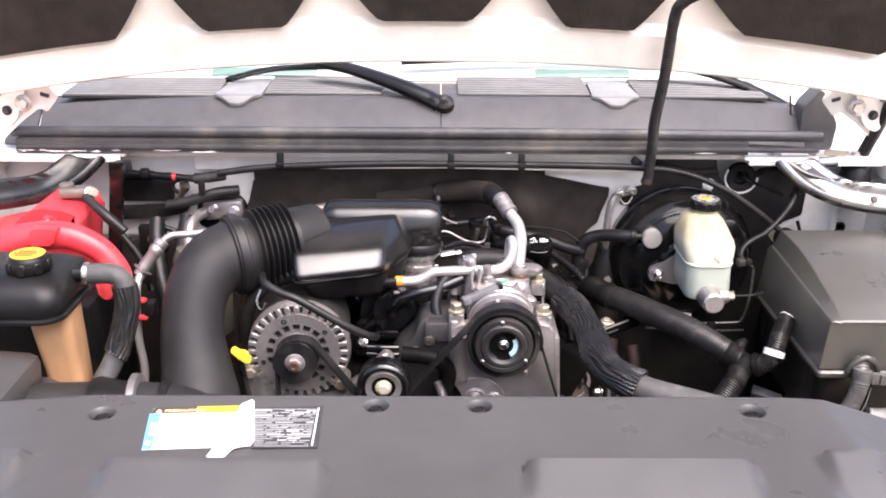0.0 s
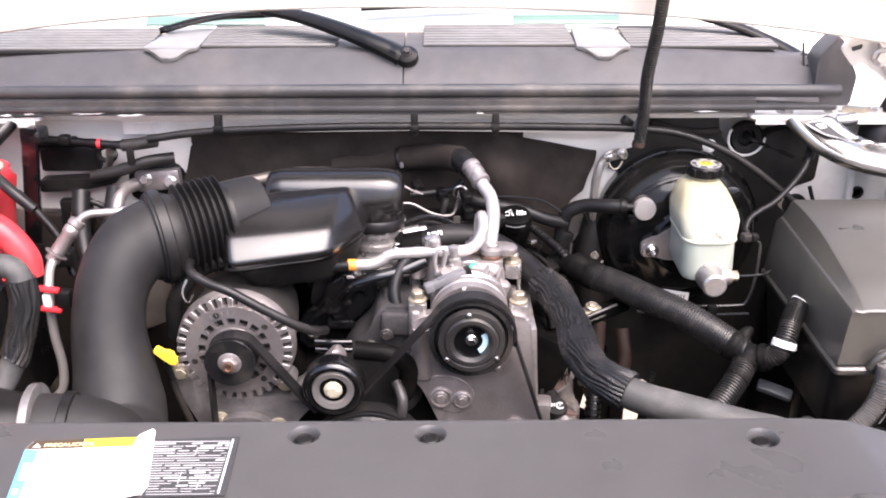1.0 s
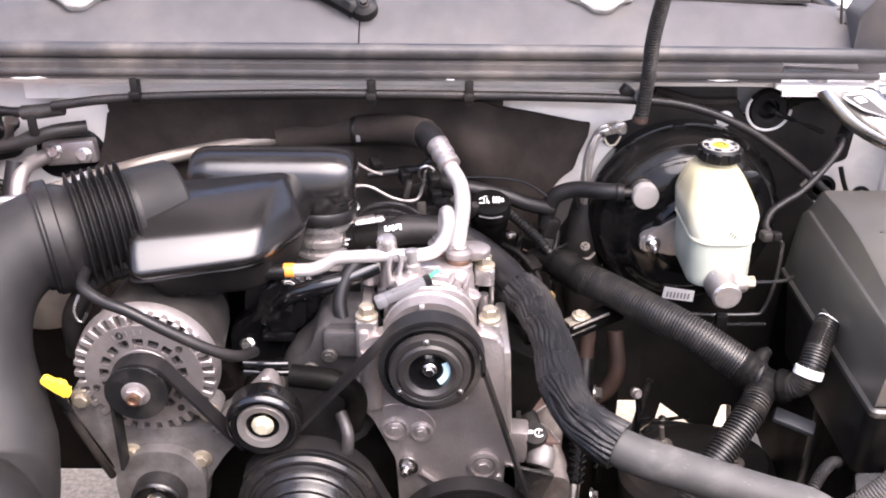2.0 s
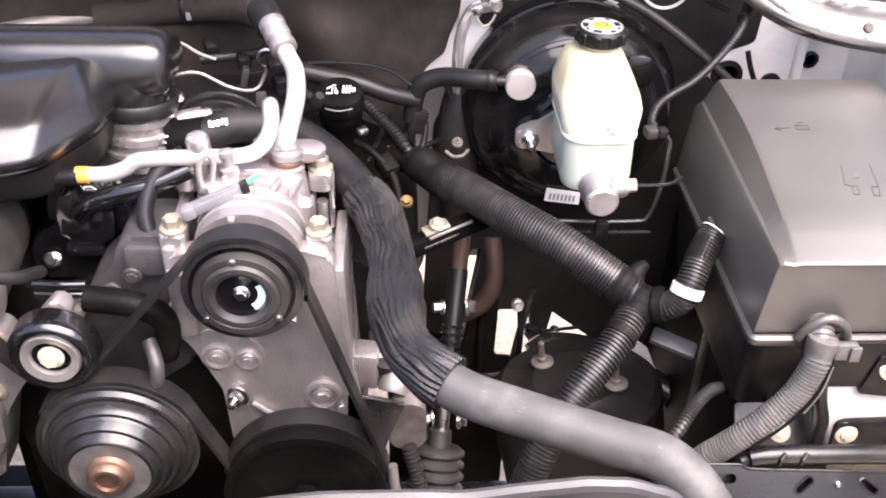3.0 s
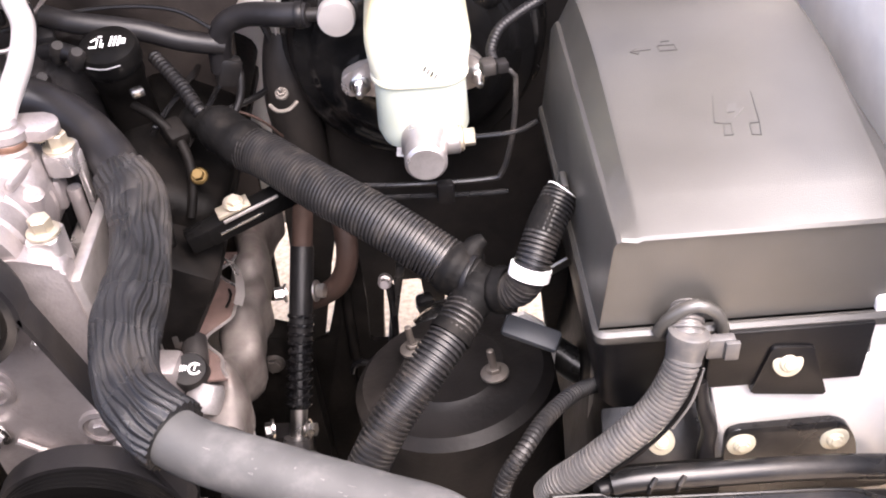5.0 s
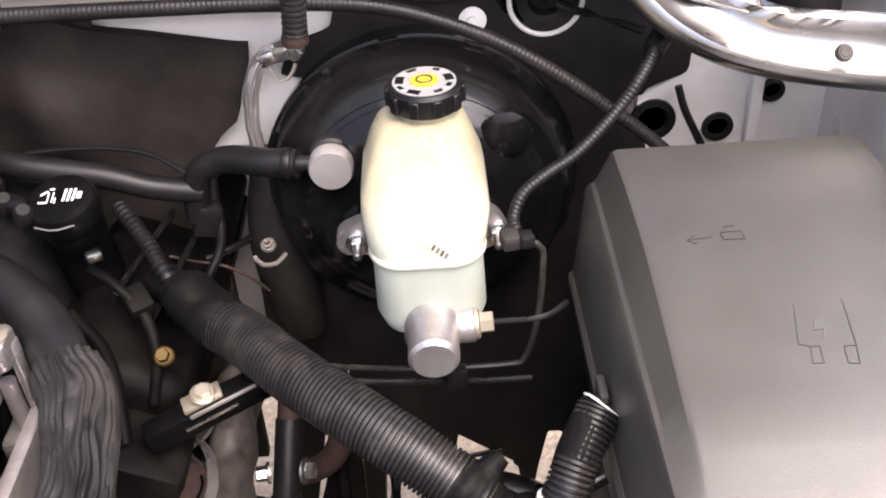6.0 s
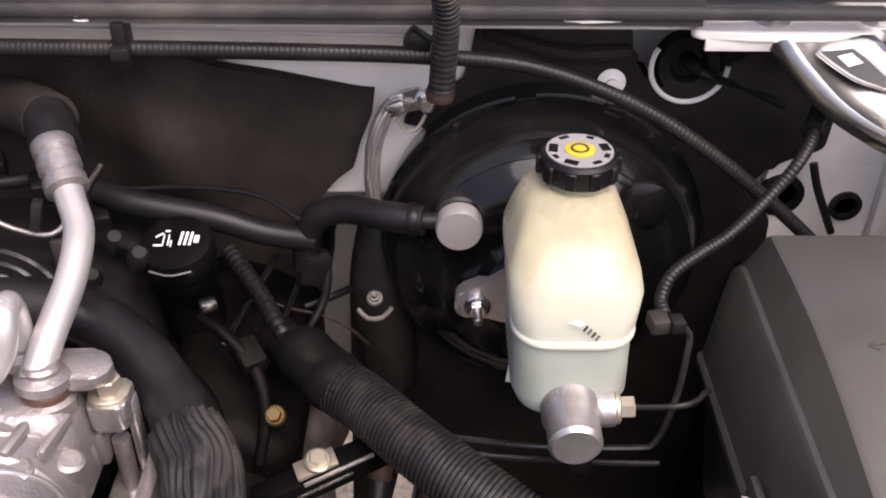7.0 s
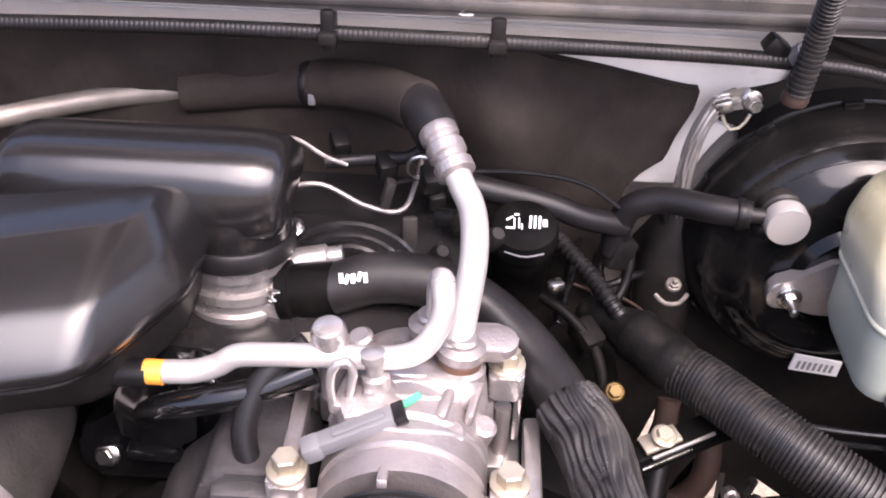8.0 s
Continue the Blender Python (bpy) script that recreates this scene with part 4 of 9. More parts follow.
def build_manifold():
    t = thing("intake_manifold", (0, 1.6, 0.85), "black ribbed plastic intake manifold on top of the engine", "intake manifold")
    loops = []
    for k in range(12):
        f = k / 11
        y = 1.43 + 0.34 * f
        w = 0.30 - 0.03 * (2 * f - 1) ** 2
        loops.append([(0.0 + px, y, 0.90 + pz) for px, pz in rounded(w, 0.12 + 0.02 * math.sin(3.1 * f), 0.045, 6)])
    part("body", loft(loops), M_SATIN, t)
    for k in range(6):
        y = 1.50 + 0.045 * k
        part("runner", tube([(-0.14, y, 0.90), (-0.06, y, 0.945), (0.03, y, 0.95), (0.09, y, 0.935), (0.13, y, 0.89)], 0.020, 12, 0.012), M_SATIN, t)
    # concentric ribs beside the throttle
    for r in (0.030, 0.042, 0.054):
        pts = [(0.04 + r * math.cos(a), 1.515 + 0.2 * r * math.sin(a), 0.985 + r * 0.75 * math.sin(a) - 0.02) for a in [radians(180 * j / 14) for j in range(15)]]
        part("rib", tube(pts, 0.003, 6, 0.008), M_SATIN, t)
    rail = thing("fuel_rail", (0.05, 1.58, 0.98), "thin steel fuel rail with small black connectors", "fuel rail")
    part("rail", tube([(-0.025, 1.57, 1.005), (0.01, 1.575, 1.008), (0.045, 1.572, 0.992), (0.075, 1.57, 0.99), (0.085, 1.60, 1.0), (0.088, 1.66, 1.0)], 0.0022, 10), M_ALU, rail)
    part("drop_tube", boxat((0.083, 1.555, 0.957), (0.012, 0.006, 0.075), 0.002, rz=10), M_DARKMETAL, rail)
    part("line", tube([(-0.035, 1.60, 1.035), (-0.012, 1.595, 1.037), (0.012, 1.59, 1.025), (0.03, 1.59, 1.018)], 0.0018, 8), M_ALU, rail)
    for c in ((0.06, 1.60, 1.013), (0.098, 1.575, 1.018), (0.10, 1.60, 0.985), (0.02, 1.62, 1.02)):
        part("connector", boxat(c, (0.016, 0.022, 0.018), 0.004, rz=20, rx=15), M_PLASTIC, rail)
    part("clip", boxat((0.064, 1.572, 1.005), (0.008, 0.012, 0.024), 0.002, rz=10, ry=15), M_DARKMETAL, rail)
    part("ring", tube([(0.09 + 0.011 * math.cos(a), 1.585, 1.022 + 0.011 * math.sin(a)) for a in [radians(30 * j) for j in range(13)]], 0.0022, 8), M_STEEL, rail)
    part("hose", tube([(0.01, 1.60, 1.013), (0.05, 1.605, 1.016), (0.078, 1.60, 1.022), (0.095, 1.60, 1.035)], 0.0055, 10), M_RUBBER, rail)
    for x, y, z in ((0.103, 1.545, 0.958), (0.145, 1.535, 0.985), (0.118, 1.565, 0.978)):
        part("injector_plug", lathe([(0.006, 0), (0.008, 0.006), (0.008, 0.018), (0.005, 0.024)], (x, y, z), (0.3, -0.4, 0.8), 12), M_PLASTIC, rail)


def build_alternator():
    cx, cz = ALT
    t = thing("alternator", (cx, 1.30, cz - 0.09), "cast aluminium alternator with finned vents and a black pulley", "alternator")
    part("stator", lathe([(0.05, 0.012), (0.074, 0.012), (0.075, 0.06), (0.074, 0.062), (0.074, 0.085), (0.07, 0.13), (0.02, 0.135)], (cx, 1.258, cz), (0, 1, 0), 48), M_IRON, t)
    bm = bmesh.new()
    lathe([(0.0755, 0.014), (0.076, 0.006), (0.0795, 0.012), (0.0805, 0.024), (0.077, 0.026), (0.0755, 0.014)], (cx, 1.258, cz), (0, 1, 0), 60, bm, cap=False)
    lathe([(0.020, 0.006), (0.020, -0.004), (0.034, -0.003), (0.037, 0.004), (0.034, 0.010)], (cx, 1.258, cz), (0, 1, 0), 40, bm, cap=False)
    fins = []
    for k in range(32):
        a = 2 * math.pi * k / 32
        c, s = math.cos(a), math.sin(a)
        fins.append(((0.016, 0.016, 0.0082), Matrix.Translation((cx + 0.0700 * c, 1.266, cz + 0.0700 * s)) @ Matrix.Rotation(-a, 4, "Y")))
    ring = lambda r, n: [(cx + r * math.cos(2 * math.pi * j / n), cz + r * math.sin(2 * math.pi * j / n)) for j in range(n)]
    slots = []
    for k in range(17):
        a = 2 * math.pi * (k + 0.3) / 17
        u, v = Vector((math.cos(a), math.sin(a))), Vector((-math.sin(a), math.cos(a)))
        c = Vector((cx, cz))
        slots.append([tuple(c + u * r + v * w) for r, w in ((0.0385, -0.0045), (0.0395, -0.0052), (0.0475, -0.0060), (0.0487, -0.005), (0.0487, 0.005), (0.0475, 0.0060), (0.0395, 0.0052), (0.0385, 0.0045))])
    part("front_plate", holed(ring(0.0655, 60), [ring(0.031, 40)] + slots, 0.009, front(1.256)), M_ALU, t, "flat vented front plate")
    for ang in (40, 110, 196, 310):
        a = radians(ang)
        part("screw", lathe([(0.0042, -0.002), (0.0042, 0.0012), (0.003, 0.0016), (0.0025, 0.0006), (0, 0.0006)], (cx + 0.0565 * math.cos(a), 1.256, cz + 0.0565 * math.sin(a)), (0, -1, 0), 14), M_DARKMETAL, t)
    for k in range(5):
        a = radians(118 - 8 * k)
        part("cast_bar", block(bmesh.new(), (0.006, 0.001, 0.0012 + 0.0006 * (k % 2)), Matrix.Translation((cx + 0.0570 * math.cos(a), 1.2558, cz + 0.0570 * math.sin(a))) @ Matrix.Rotation(-a, 4, "Y")), M_ALU_BRIGHT, t)
    part("front_housing", bm, M_ALU, t)
    for size, m in fins:
        fin = bmesh.new()
        block(fin, size, m, 0.0013, 1)
        part("fin", fin, M_ALU, t)
    # mounting ears and the bracket that carries it
    for ang, rr in ((205, 0.084), (-40, 0.085)):
        a = radians(ang)
        x, z = cx + rr * math.cos(a), cz + rr * math.sin(a)
        part("ear", lathe([(0.013, 0), (0.013, 0.028)], (x, 1.262, z), (0, 1, 0), 20), M_ALU_BRIGHT, t)
        bolt(t, (x, 1.262, z), (0, -1, 0), 0.0085, 0.009, M_ZINC)
    p = pulley("pulley", t, (cx, cz), 1.222, 1.252, 0.033, M_BLACKSTEEL)
    part("nut", hexbolt(bmesh.new(), (cx, 1.223, cz), (0, -1, 0), 0.0108, 0.009), M_ALU, p)
    part("shaft_end", lathe([(0.0075, 0), (0.0075, 0.012), (0.005, 0.0125), (0.004, 0.010), (0, 0.010)], (cx, 1.222, cz), (0, -1, 0), 20), M_COPPER, p, "reddish shaft end")
    part("rear_cover", lathe([(0.07, 0), (0.066, 0.02), (0.05, 0.028), (0, 0.028)], (cx, 1.388, cz), (0, 1, 0), 32), M_PLASTIC, t)
    # curved black duct behind its shoulder
    part("shoulder_guard", tube([(cx - 0.088, 1.30, cz + 0.00), (cx - 0.082, 1.30, cz + 0.055), (cx - 0.045, 1.31, cz + 0.098), (cx + 0.01, 1.32, cz + 0.11)], 0.012, 10), M_PLASTIC, t)
    t.location += Vector((-0.005, 0.025, 0.001))
    b = thing("alternator_bracket", (-0.20, 1.30, 0.66), "cast aluminium bracket carrying alternator and tensioner", "bracket")
    poly = corner_round([(-0.315, 0.87), (-0.275, 0.885), (-0.25, 0.835), (-0.15, 0.835), (-0.115, 0.862), (-0.10, 0.84), (-0.14, 0.80), (-0.165, 0.76), (-0.19, 0.66), (-0.27, 0.66), (-0.275, 0.78)], 0.012)
    part("casting", prism(poly, 0.045, front(1.285), bevel=0.005), M_DULLALU, b)
    part("arm", prism(corner_round([(-0.155, 0.835), (-0.085, 0.915), (-0.07, 0.90), (-0.105, 0.835)], 0.006), 0.02, front(1.275), bevel=0.004), M_ALU, b)
    for x, z in ((-0.25, 0.80), (-0.17, 0.79)):
        bolt(b, (x, 1.284, z), (0, -1, 0), 0.008, 0.008)
    n = thing("belt_tensioner", (TEN[0], 1.25, TEN[1] - 0.05), "cast belt tensioner with a black roller", "belt tensioner")
    part("housing", prism(corner_round([(-0.272, 0.70), (-0.175, 0.70), (-0.168, 0.775), (-0.195, 0.808), (-0.245, 0.808), (-0.275, 0.775)], 0.03, 6), 0.03, front(1.252), bevel=0.006), M_DULLALU, n)
    part("roller", lathe([(0.012, -0.002), (0.021, -0.003), (0.024, -0.009), (0.0275, -0.012), (0.030, -0.010), (0.031, -0.006), (0.031, 0.018), (0.01, 0.018)], (TEN[0], 1.24, TEN[1]), (0, 1, 0), 40), M_SATIN, n)
    part("bolt", hexbolt(bmesh.new(), (TEN[0], 1.235, TEN[1]), (0, -1, 0), 0.0095, 0.010), M_STEEL, n)
    n.location += Vector((0.004, 0.018, 0.003))


def build_idler():
    x, z = IDL
    t = thing("idler_pulley", (x, 1.24, z - 0.042), "black idler pulley with a bright steel hub", "pulley")
    part("roller", lathe([(0.020, 0.004), (0.030, 0.003), (0.0315, -0.001), (0.0345, -0.002), (0.037, -0.001), (0.0395, 0.002), (0.0412, 0.006), (0.0416, 0.010), (0.0416, 0.026), (0.02, 0.026)], (x, 1.230, z), (0, 1, 0), 56), M_GLOSS, t)
    part("hub", lathe([(0.0, 0.008), (0.017, 0.008), (0.019, 0.001), (0.0195, 0.0), (0.027, -0.002), (0.0285, 0.003), (0.0285, 0.012)], (x, 1.230, z), (0, 1, 0), 48), M_ALU_BRIGHT, t)
    part("washer", lathe([(0.0, 0.0), (0.0145, 0.0), (0.0155, -0.002), (0.0155, -0.008)], (x, 1.234, z), (0, -1, 0), 32), M_CREAMZINC, t)
    part("bolt", hexbolt(bmesh.new(), (x, 1.2335, z), (0, -1, 0), 0.0085, 0.008), M_CREAMZINC, t)
    part("spacer", lathe([(0.014, 0), (0.014, 0.06)], (x, 1.256, z), (0, 1, 0), 20), M_ALU, t)
    t.location += Vector((0.0, 0.012, -0.006))


def build_compressor():
    cx, cz = CMP
    t = thing("ac_compressor", (cx, 1.35, cz - 0.06), "cast aluminium air conditioning compressor with a black clutch pulley", "compressor")
    prof = [(0.035, 0.02), (0.054, 0.02), (0.055, 0.036), (0.052, 0.040), (0.0555, 0.042), (0.0555, 0.060), (0.053, 0.063), (0.0555, 0.066),
            (0.0555, 0.105), (0.053, 0.108), (0.0555, 0.110), (0.0555, 0.135), (0.05, 0.15), (0.03, 0.155)]
    part("body", lathe([(r * 0.97, y) for r, y in prof], (cx, 1.262, cz + 0.003), (0, 1, 0), 56), M_ALU, t)
    p = pulley("clutch_pulley", t, (cx, cz), 1.238, 1.268, 0.0545, M_BLACKSTEEL, face=0.012, n=72)
    part("clutch_plate", lathe([(0.023, 0.004), (0.028, 0.0), (0.033, 0.0), (0.036, 0.003), (0.0372, 0.002), (0.043, 0.002), (0.0445, 0.006), (0.0445, 0.012), (0.023, 0.013)], (cx, 1.226, cz), (0, 1, 0), 64, cap=False), M_CLUTCH, p)
    part("clutch_cup", lathe([(0.024, 0.0), (0.022, 0.008), (0.015, 0.010), (0.0085, 0.010), (0.0085, 0.006), (0, 0.006)], (cx, 1.229, cz), (0, 1, 0), 40, cap=False), M_GLOSS, p)
    part("centre_bolt", hexbolt(bmesh.new(), (cx, 1.236, cz), (0, -1, 0), 0.0055, 0.007), M_STEEL, p)
    for ang in (95, 217, -35):
        a = radians(ang)
        part("rivet", lathe([(0.0034, 0), (0.0034, 0.0022), (0.002, 0.0032), (0, 0.0032)], (cx + 0.0405 * math.cos(a), 1.2285, cz + 0.0405 * math.sin(a)), (0, -1, 0), 14), M_STEEL, p)
    # the bright arc-shaped sticker inside the cup
    arc = [(cx + r * math.cos(radians(a)), cz + r * math.sin(radians(a))) for r, seq in ((0.0222, range(-58, 36, 8)), (0.0150, range(30, -59, -8))) for a in seq]
    part("sticker", prism(arc, 0.0006, front(1.2345)), M_PALEBLUE, p, "pale blue printed sticker arc")
    # lugs with the four long bolts
    for x, y, z, rear in ((0.026, 1.302, 0.967, False), (0.164, 1.304, 0.963, False), (0.026, 1.388, 0.984, True), (0.161, 1.388, 0.984, True)):
        part("lug", prism(rounded(0.024, 0.028, 0.005), 0.020 if rear else 0.048, pose(x, y, z - (0.021 if rear else 0.050)), bevel=0.002), M_ALU_BRIGHT, t)
        part("bolt", hexbolt(bmesh.new(), (x, y, z), (0, 0, 1), 0.0088, 0.013), M_ZINC, t)
        part("shank", lathe([(0.006, 0), (0.006, 0.05)], (x, y, z - 0.090), (0, 0, 1), 14), M_ALU, t)
        part("foot", boxat((x, y, z - 0.095), (0.03, 0.034, 0.020), 0.004), M_ALU_BRIGHT, t)
        part("web", boxat(((x + cx) / 2, y, z - 0.042), (abs(x - cx) * 0.8, 0.02, 0.03), 0.004), M_ALU, t)
        if rear:
            part("post", boxat((x + (0.010 if x > cx else -0.010), y + 0.006, z - 0.042), (0.006, 0.012, 0.066), 0.002), M_ALU_BRIGHT, t)
    # hose block on its back with the two ports
    part("clamp_plate", prism(oval(0.0, 0.0, 0.056, 0.026, 0, 24), 0.010, pose(0.139, 1.386, 1.000, 5, 4, 6), bevel=0.002), M_ALU, t)
    for x, y, lean in ((0.111, 1.396, -0.06), (0.129, 1.374, 0.04)):
        part("port", lathe([(0.0165, -0.045), (0.0158, -0.010), (0.0175, -0.008), (0.0175, 0.002), (0.0140, 0.004), (0.0140, 0.010), (0.0165, 0.012), (0.0165, 0.018), (0.0110, 0.021), (0.0110, 0.024), (0.009, 0.026)], (x, y, 0.992), (lean, 0.1, 1), 28), M_ALU, t)
        part("seal_ring", lathe([(0.0142, 0.004), (0.0148, 0.005), (0.0148, 0.0085), (0.0142, 0.0095)], (x, y, 0.992), (lean, 0.1, 1), 24, cap=False), M_COPPER, t)
    part("shoulder", loft([[(cx + 0.004 + f * px, 1.372 + f * py, z) for px, py in rounded(0.098, 0.056, 0.02, 5)] for z, f in ((0.955, 1.0), (0.978, 0.96), (0.992, 0.84), (0.997, 0.66))]), M_ALU, t, angle=60)
    for x, y, z, w in ((0.058, 1.345, 0.992, 0.010), (0.076, 1.352, 0.998, 0.007), (0.122, 1.344, 0.990, 0.008), (0.140, 1.350, 0.984, 0.006)):
        part("casting_rib", boxat((x, y, z), (w, 0.034, 0.010), 0.003, rz=-12), M_ALU, t)
    for y, r in ((1.318, 0.0540), (1.346, 0.0543), (1.365, 0.0538)):
        part("casting_rib", tube([(cx + r * math.cos(a), y + 0.006 * math.sin(3 * a), cz + 0.003 + r * math.sin(a)) for a in [radians(12 * j + 18) for j in range(13)]], 0.0016, 8), M_ALU_BRIGHT, t)
    for x, y, z in ((0.062, 1.395, 0.992), (0.146, 1.345, 0.966), (0.126, 1.325, 0.981)):
        part("casting_boss", lathe([(0.009, -0.01), (0.009, 0.004), (0.0065, 0.006), (0, 0.006)], (x, y, z), (0.3 * (x - cx) / 0.05, -0.1, 1), 16), M_ALU, t)
    bolt(t, (0.147, 1.396, 0.992), (0, 0, 1), 0.0085, 0.011)
    # control valve and its grey plug
    part("valve_boss", boxat((0.074, 1.337, 0.985), (0.042, 0.030, 0.028), 0.007, rz=18), M_ALU, t)
    plug = part("grey_plug", boxat((0.068, 1.314, 0.992), (0.050, 0.013, 0.011), 0.002, rz=16, ry=-18), M_GREYPLUG, t, "grey connector plug")
    part("plug_ridge", boxat((0.070, 1.3125, 0.9985), (0.034, 0.004, 0.004), 0.001, rz=16, ry=-18), M_GREYPLUG, plug)
    part("plug_end", boxat((0.042, 1.306, 0.983), (0.013, 0.015, 0.013), 0.003, rz=16, ry=-18), M_GREYPLUG, plug, "plug tail")
    part("plug_latch", boxat((0.094, 1.322, 1.001), (0.008, 0.014, 0.008), 0.001, rz=16, ry=-18), M_PLASTIC, plug)
    part("plug_mark", boxat((0.058, 1.3065, 0.990), (0.006, 0.001, 0.004), 0, rz=16, ry=-18), M_PRINTSHADE, plug)
    part("green_lock", boxat((0.101, 1.330, 1.005), (0.013, 0.004, 0.004), 0.001, rz=16, ry=-35), M_GREEN, t, "green locking tab")
    part("lift_loop", tube([(0.052, 1.332, 0.990), (0.050, 1.334, 1.010), (0.053, 1.335, 1.024), (0.060, 1.337, 1.028), (0.064, 1.338, 1.018), (0.061, 1.337, 0.998)], 0.0030, 10), M_ALU_BRIGHT, t)
    part("nipple", lathe([(0.009, 0), (0.009, 0.012), (0.006, 0.014), (0.006, 0.024), (0.008, 0.025), (0.008, 0.03), (0.003, 0.032)], (0.078, 1.346, 0.995), (-0.1, 0.1, 1), 16), M_ALU_BRIGHT, t)
    part("casting_seam", boxat((0.088, 1.284, 0.992), (0.006, 0.03, 0.006), 0.001, rx=-20), M_ALU, t)
    t.location += Vector((-0.001, 0.018, -0.001))


def build_compressor_bracket():
    t = thing("compressor_bracket", (0.10, 1.30, 0.68), "grey cast aluminium accessory bracket below the compressor", "bracket")
    poly = corner_round([(0.018, 0.945), (0.020, 0.850), (0.030, 0.838), (0.056, 0.778), (0.060, 0.70), (0.10, 0.66), (0.185, 0.66), (0.20, 0.74), (0.184, 0.86), (0.178, 0.945), (0.145, 0.955), (0.05, 0.955)], 0.007)
    part("casting", prism(poly, 0.020, front(1.288), bevel=0.004), M_ALU, t)
    part("side_wall", boxat((0.186, 1.345, 0.83), (0.012, 0.11, 0.20), 0.003, ry=-3), M_ALU_BRIGHT, t)
    part("side_wall", boxat((0.022, 1.345, 0.90), (0.012, 0.11, 0.11), 0.003), M_ALU, t)
    part("cylinder_boss", lathe([(0.0125, 0), (0.0125, 0.075)], (0.030, 1.292, 0.857), (0, 0, 1), 20), M_ALU, t)
    for x, z, r in ((0.056, 0.826, 0.017), (0.086, 0.822, 0.014), (0.160, 0.771, 0.019)):
        b = part("boss", lathe([(r, 0), (r, 0.006), (r * 0.8, 0.0075), (r * 0.78, 0.004), (0, 0.004)], (x, 1.289, z), (0, -1, 0), 28), M_ALU, t)
        part("bolt", hexbolt(bmesh.new(), (x, 1.285, z), (0, -1, 0), r * 0.40, 0.006), M_ALU, b)
    part("stud", hexbolt(bmesh.new(), (0.071, 1.286, 0.770), (-0.3, -1, 0), 0.0085, 0.010, True, 0.008), M_STEEL, t)
    for a, b in (((0.085, 1.284, 0.762), (0.118, 1.284, 0.735)), ((0.145, 1.284, 0.752), (0.128, 1.284, 0.733)), ((0.165, 1.284, 0.75), (0.190, 1.284, 0.72))):
        part("rib", tube([a, tuple((Vector(a) + Vector(b)) / 2), b], 0.0035, 8), M_ALU, t)
    part("raised_pad", prism(corner_round([(0.040, 0.860), (0.046, 0.812), (0.070, 0.800), (0.100, 0.806), (0.104, 0.835), (0.080, 0.858)], 0.010), 0.003, front(1.2855), bevel=0.0012), M_ALU, t)
    for x, z in ((0.088, 0.756), (0.135, 0.87), (0.178, 0.752)):
        part("dowel", lathe([(0.0042, 0), (0.0042, 0.003), (0.003, 0.004), (0, 0.004)], (x, 1.288, z), (0, -1, 0), 14), M_ALU_BRIGHT, t)
    t.location.y += 0.010


def build_pulleys():
    x, z = STE
    t = thing("steering_pulley", (x, 1.26, z - 0.085), "large black power steering pulley with a pressed steel face", "pulley")
    pulley("rim", t, (x, z), 1.236, 1.266, 0.084, M_PULLEY, face=0.018, n=72)
    part("dish", lathe([(0.0, 0.010), (0.018, 0.010), (0.02, 0.004), (0.028, 0.006), (0.05, 0.014), (0.072, 0.010), (0.078, 0.002)], (x, 1.236, z), (0, 1, 0), 56), M_PULLEY, t)
    part("hub", lathe([(0.016, 0), (0.016, 0.016), (0.008, 0.018), (0, 0.018)], (x, 1.246, z), (0, -1, 0), 24), M_PULLEY, t)
    x, z = WPP
    u = thing("water_pump_pulley", (x, 1.25, z - 0.10), "stepped black pump pulley with a copper coloured hub", "pulley")
    pulley("rim", u, (x, z), 1.242, 1.272, 0.079, M_BLACKSTEEL, face=0.004, n=80)
    part("dome", lathe([(0.0763, 0), (0.0735, -0.005), (0.0707, -0.006), (0.0679, -0.005), (0.0651, -0.007), (0.0637, -0.014), (0.0614, -0.0165), (0.0577, -0.0165), (0.0558, -0.019), (0.0544, -0.026), (0.0521, -0.0285), (0.0484, -0.0285), (0.0465, -0.031), (0.0451, -0.035), (0.0428, -0.037), (0.0395, -0.036), (0.0391, -0.032)], (x, 1.242, z), (0, 1, 0), 80), M_SATIN, u)
    part("flange", lathe([(0.018, -0.034), (0.024, -0.0352), (0.040, -0.0352), (0.0418, -0.030)], (x, 1.242, z), (0, 1, 0), 48), M_DULLALU, u, "grey worn flange")
    part("hub", lathe([(0.024, -0.033), (0.0215, -0.040), (0.019, -0.0415), (0.018, -0.047), (0.0165, -0.0485), (0.012, -0.0485), (0.011, -0.045), (0, -0.045)], (x, 1.242, z), (0, 1, 0), 28), M_COPPER, u, "copper coloured hub nut")
    c = thing("crank_pulley", (0.0, 1.26, 0.42), "black crankshaft pulley low on the engine", "pulley")
    pulley("rim", c, (0.02, 0.50), 1.245, 1.275, 0.085, M_BLACKSTEEL, face=0.006)


def arc_pts(c, r, a0, a1, y, n=14):
    return [(c[0] + r * math.cos(radians(a0 + (a1 - a0) * k / n)), y, c[1] + r * math.sin(radians(a0 + (a1 - a0) * k / n))) for k in range(n + 1)]


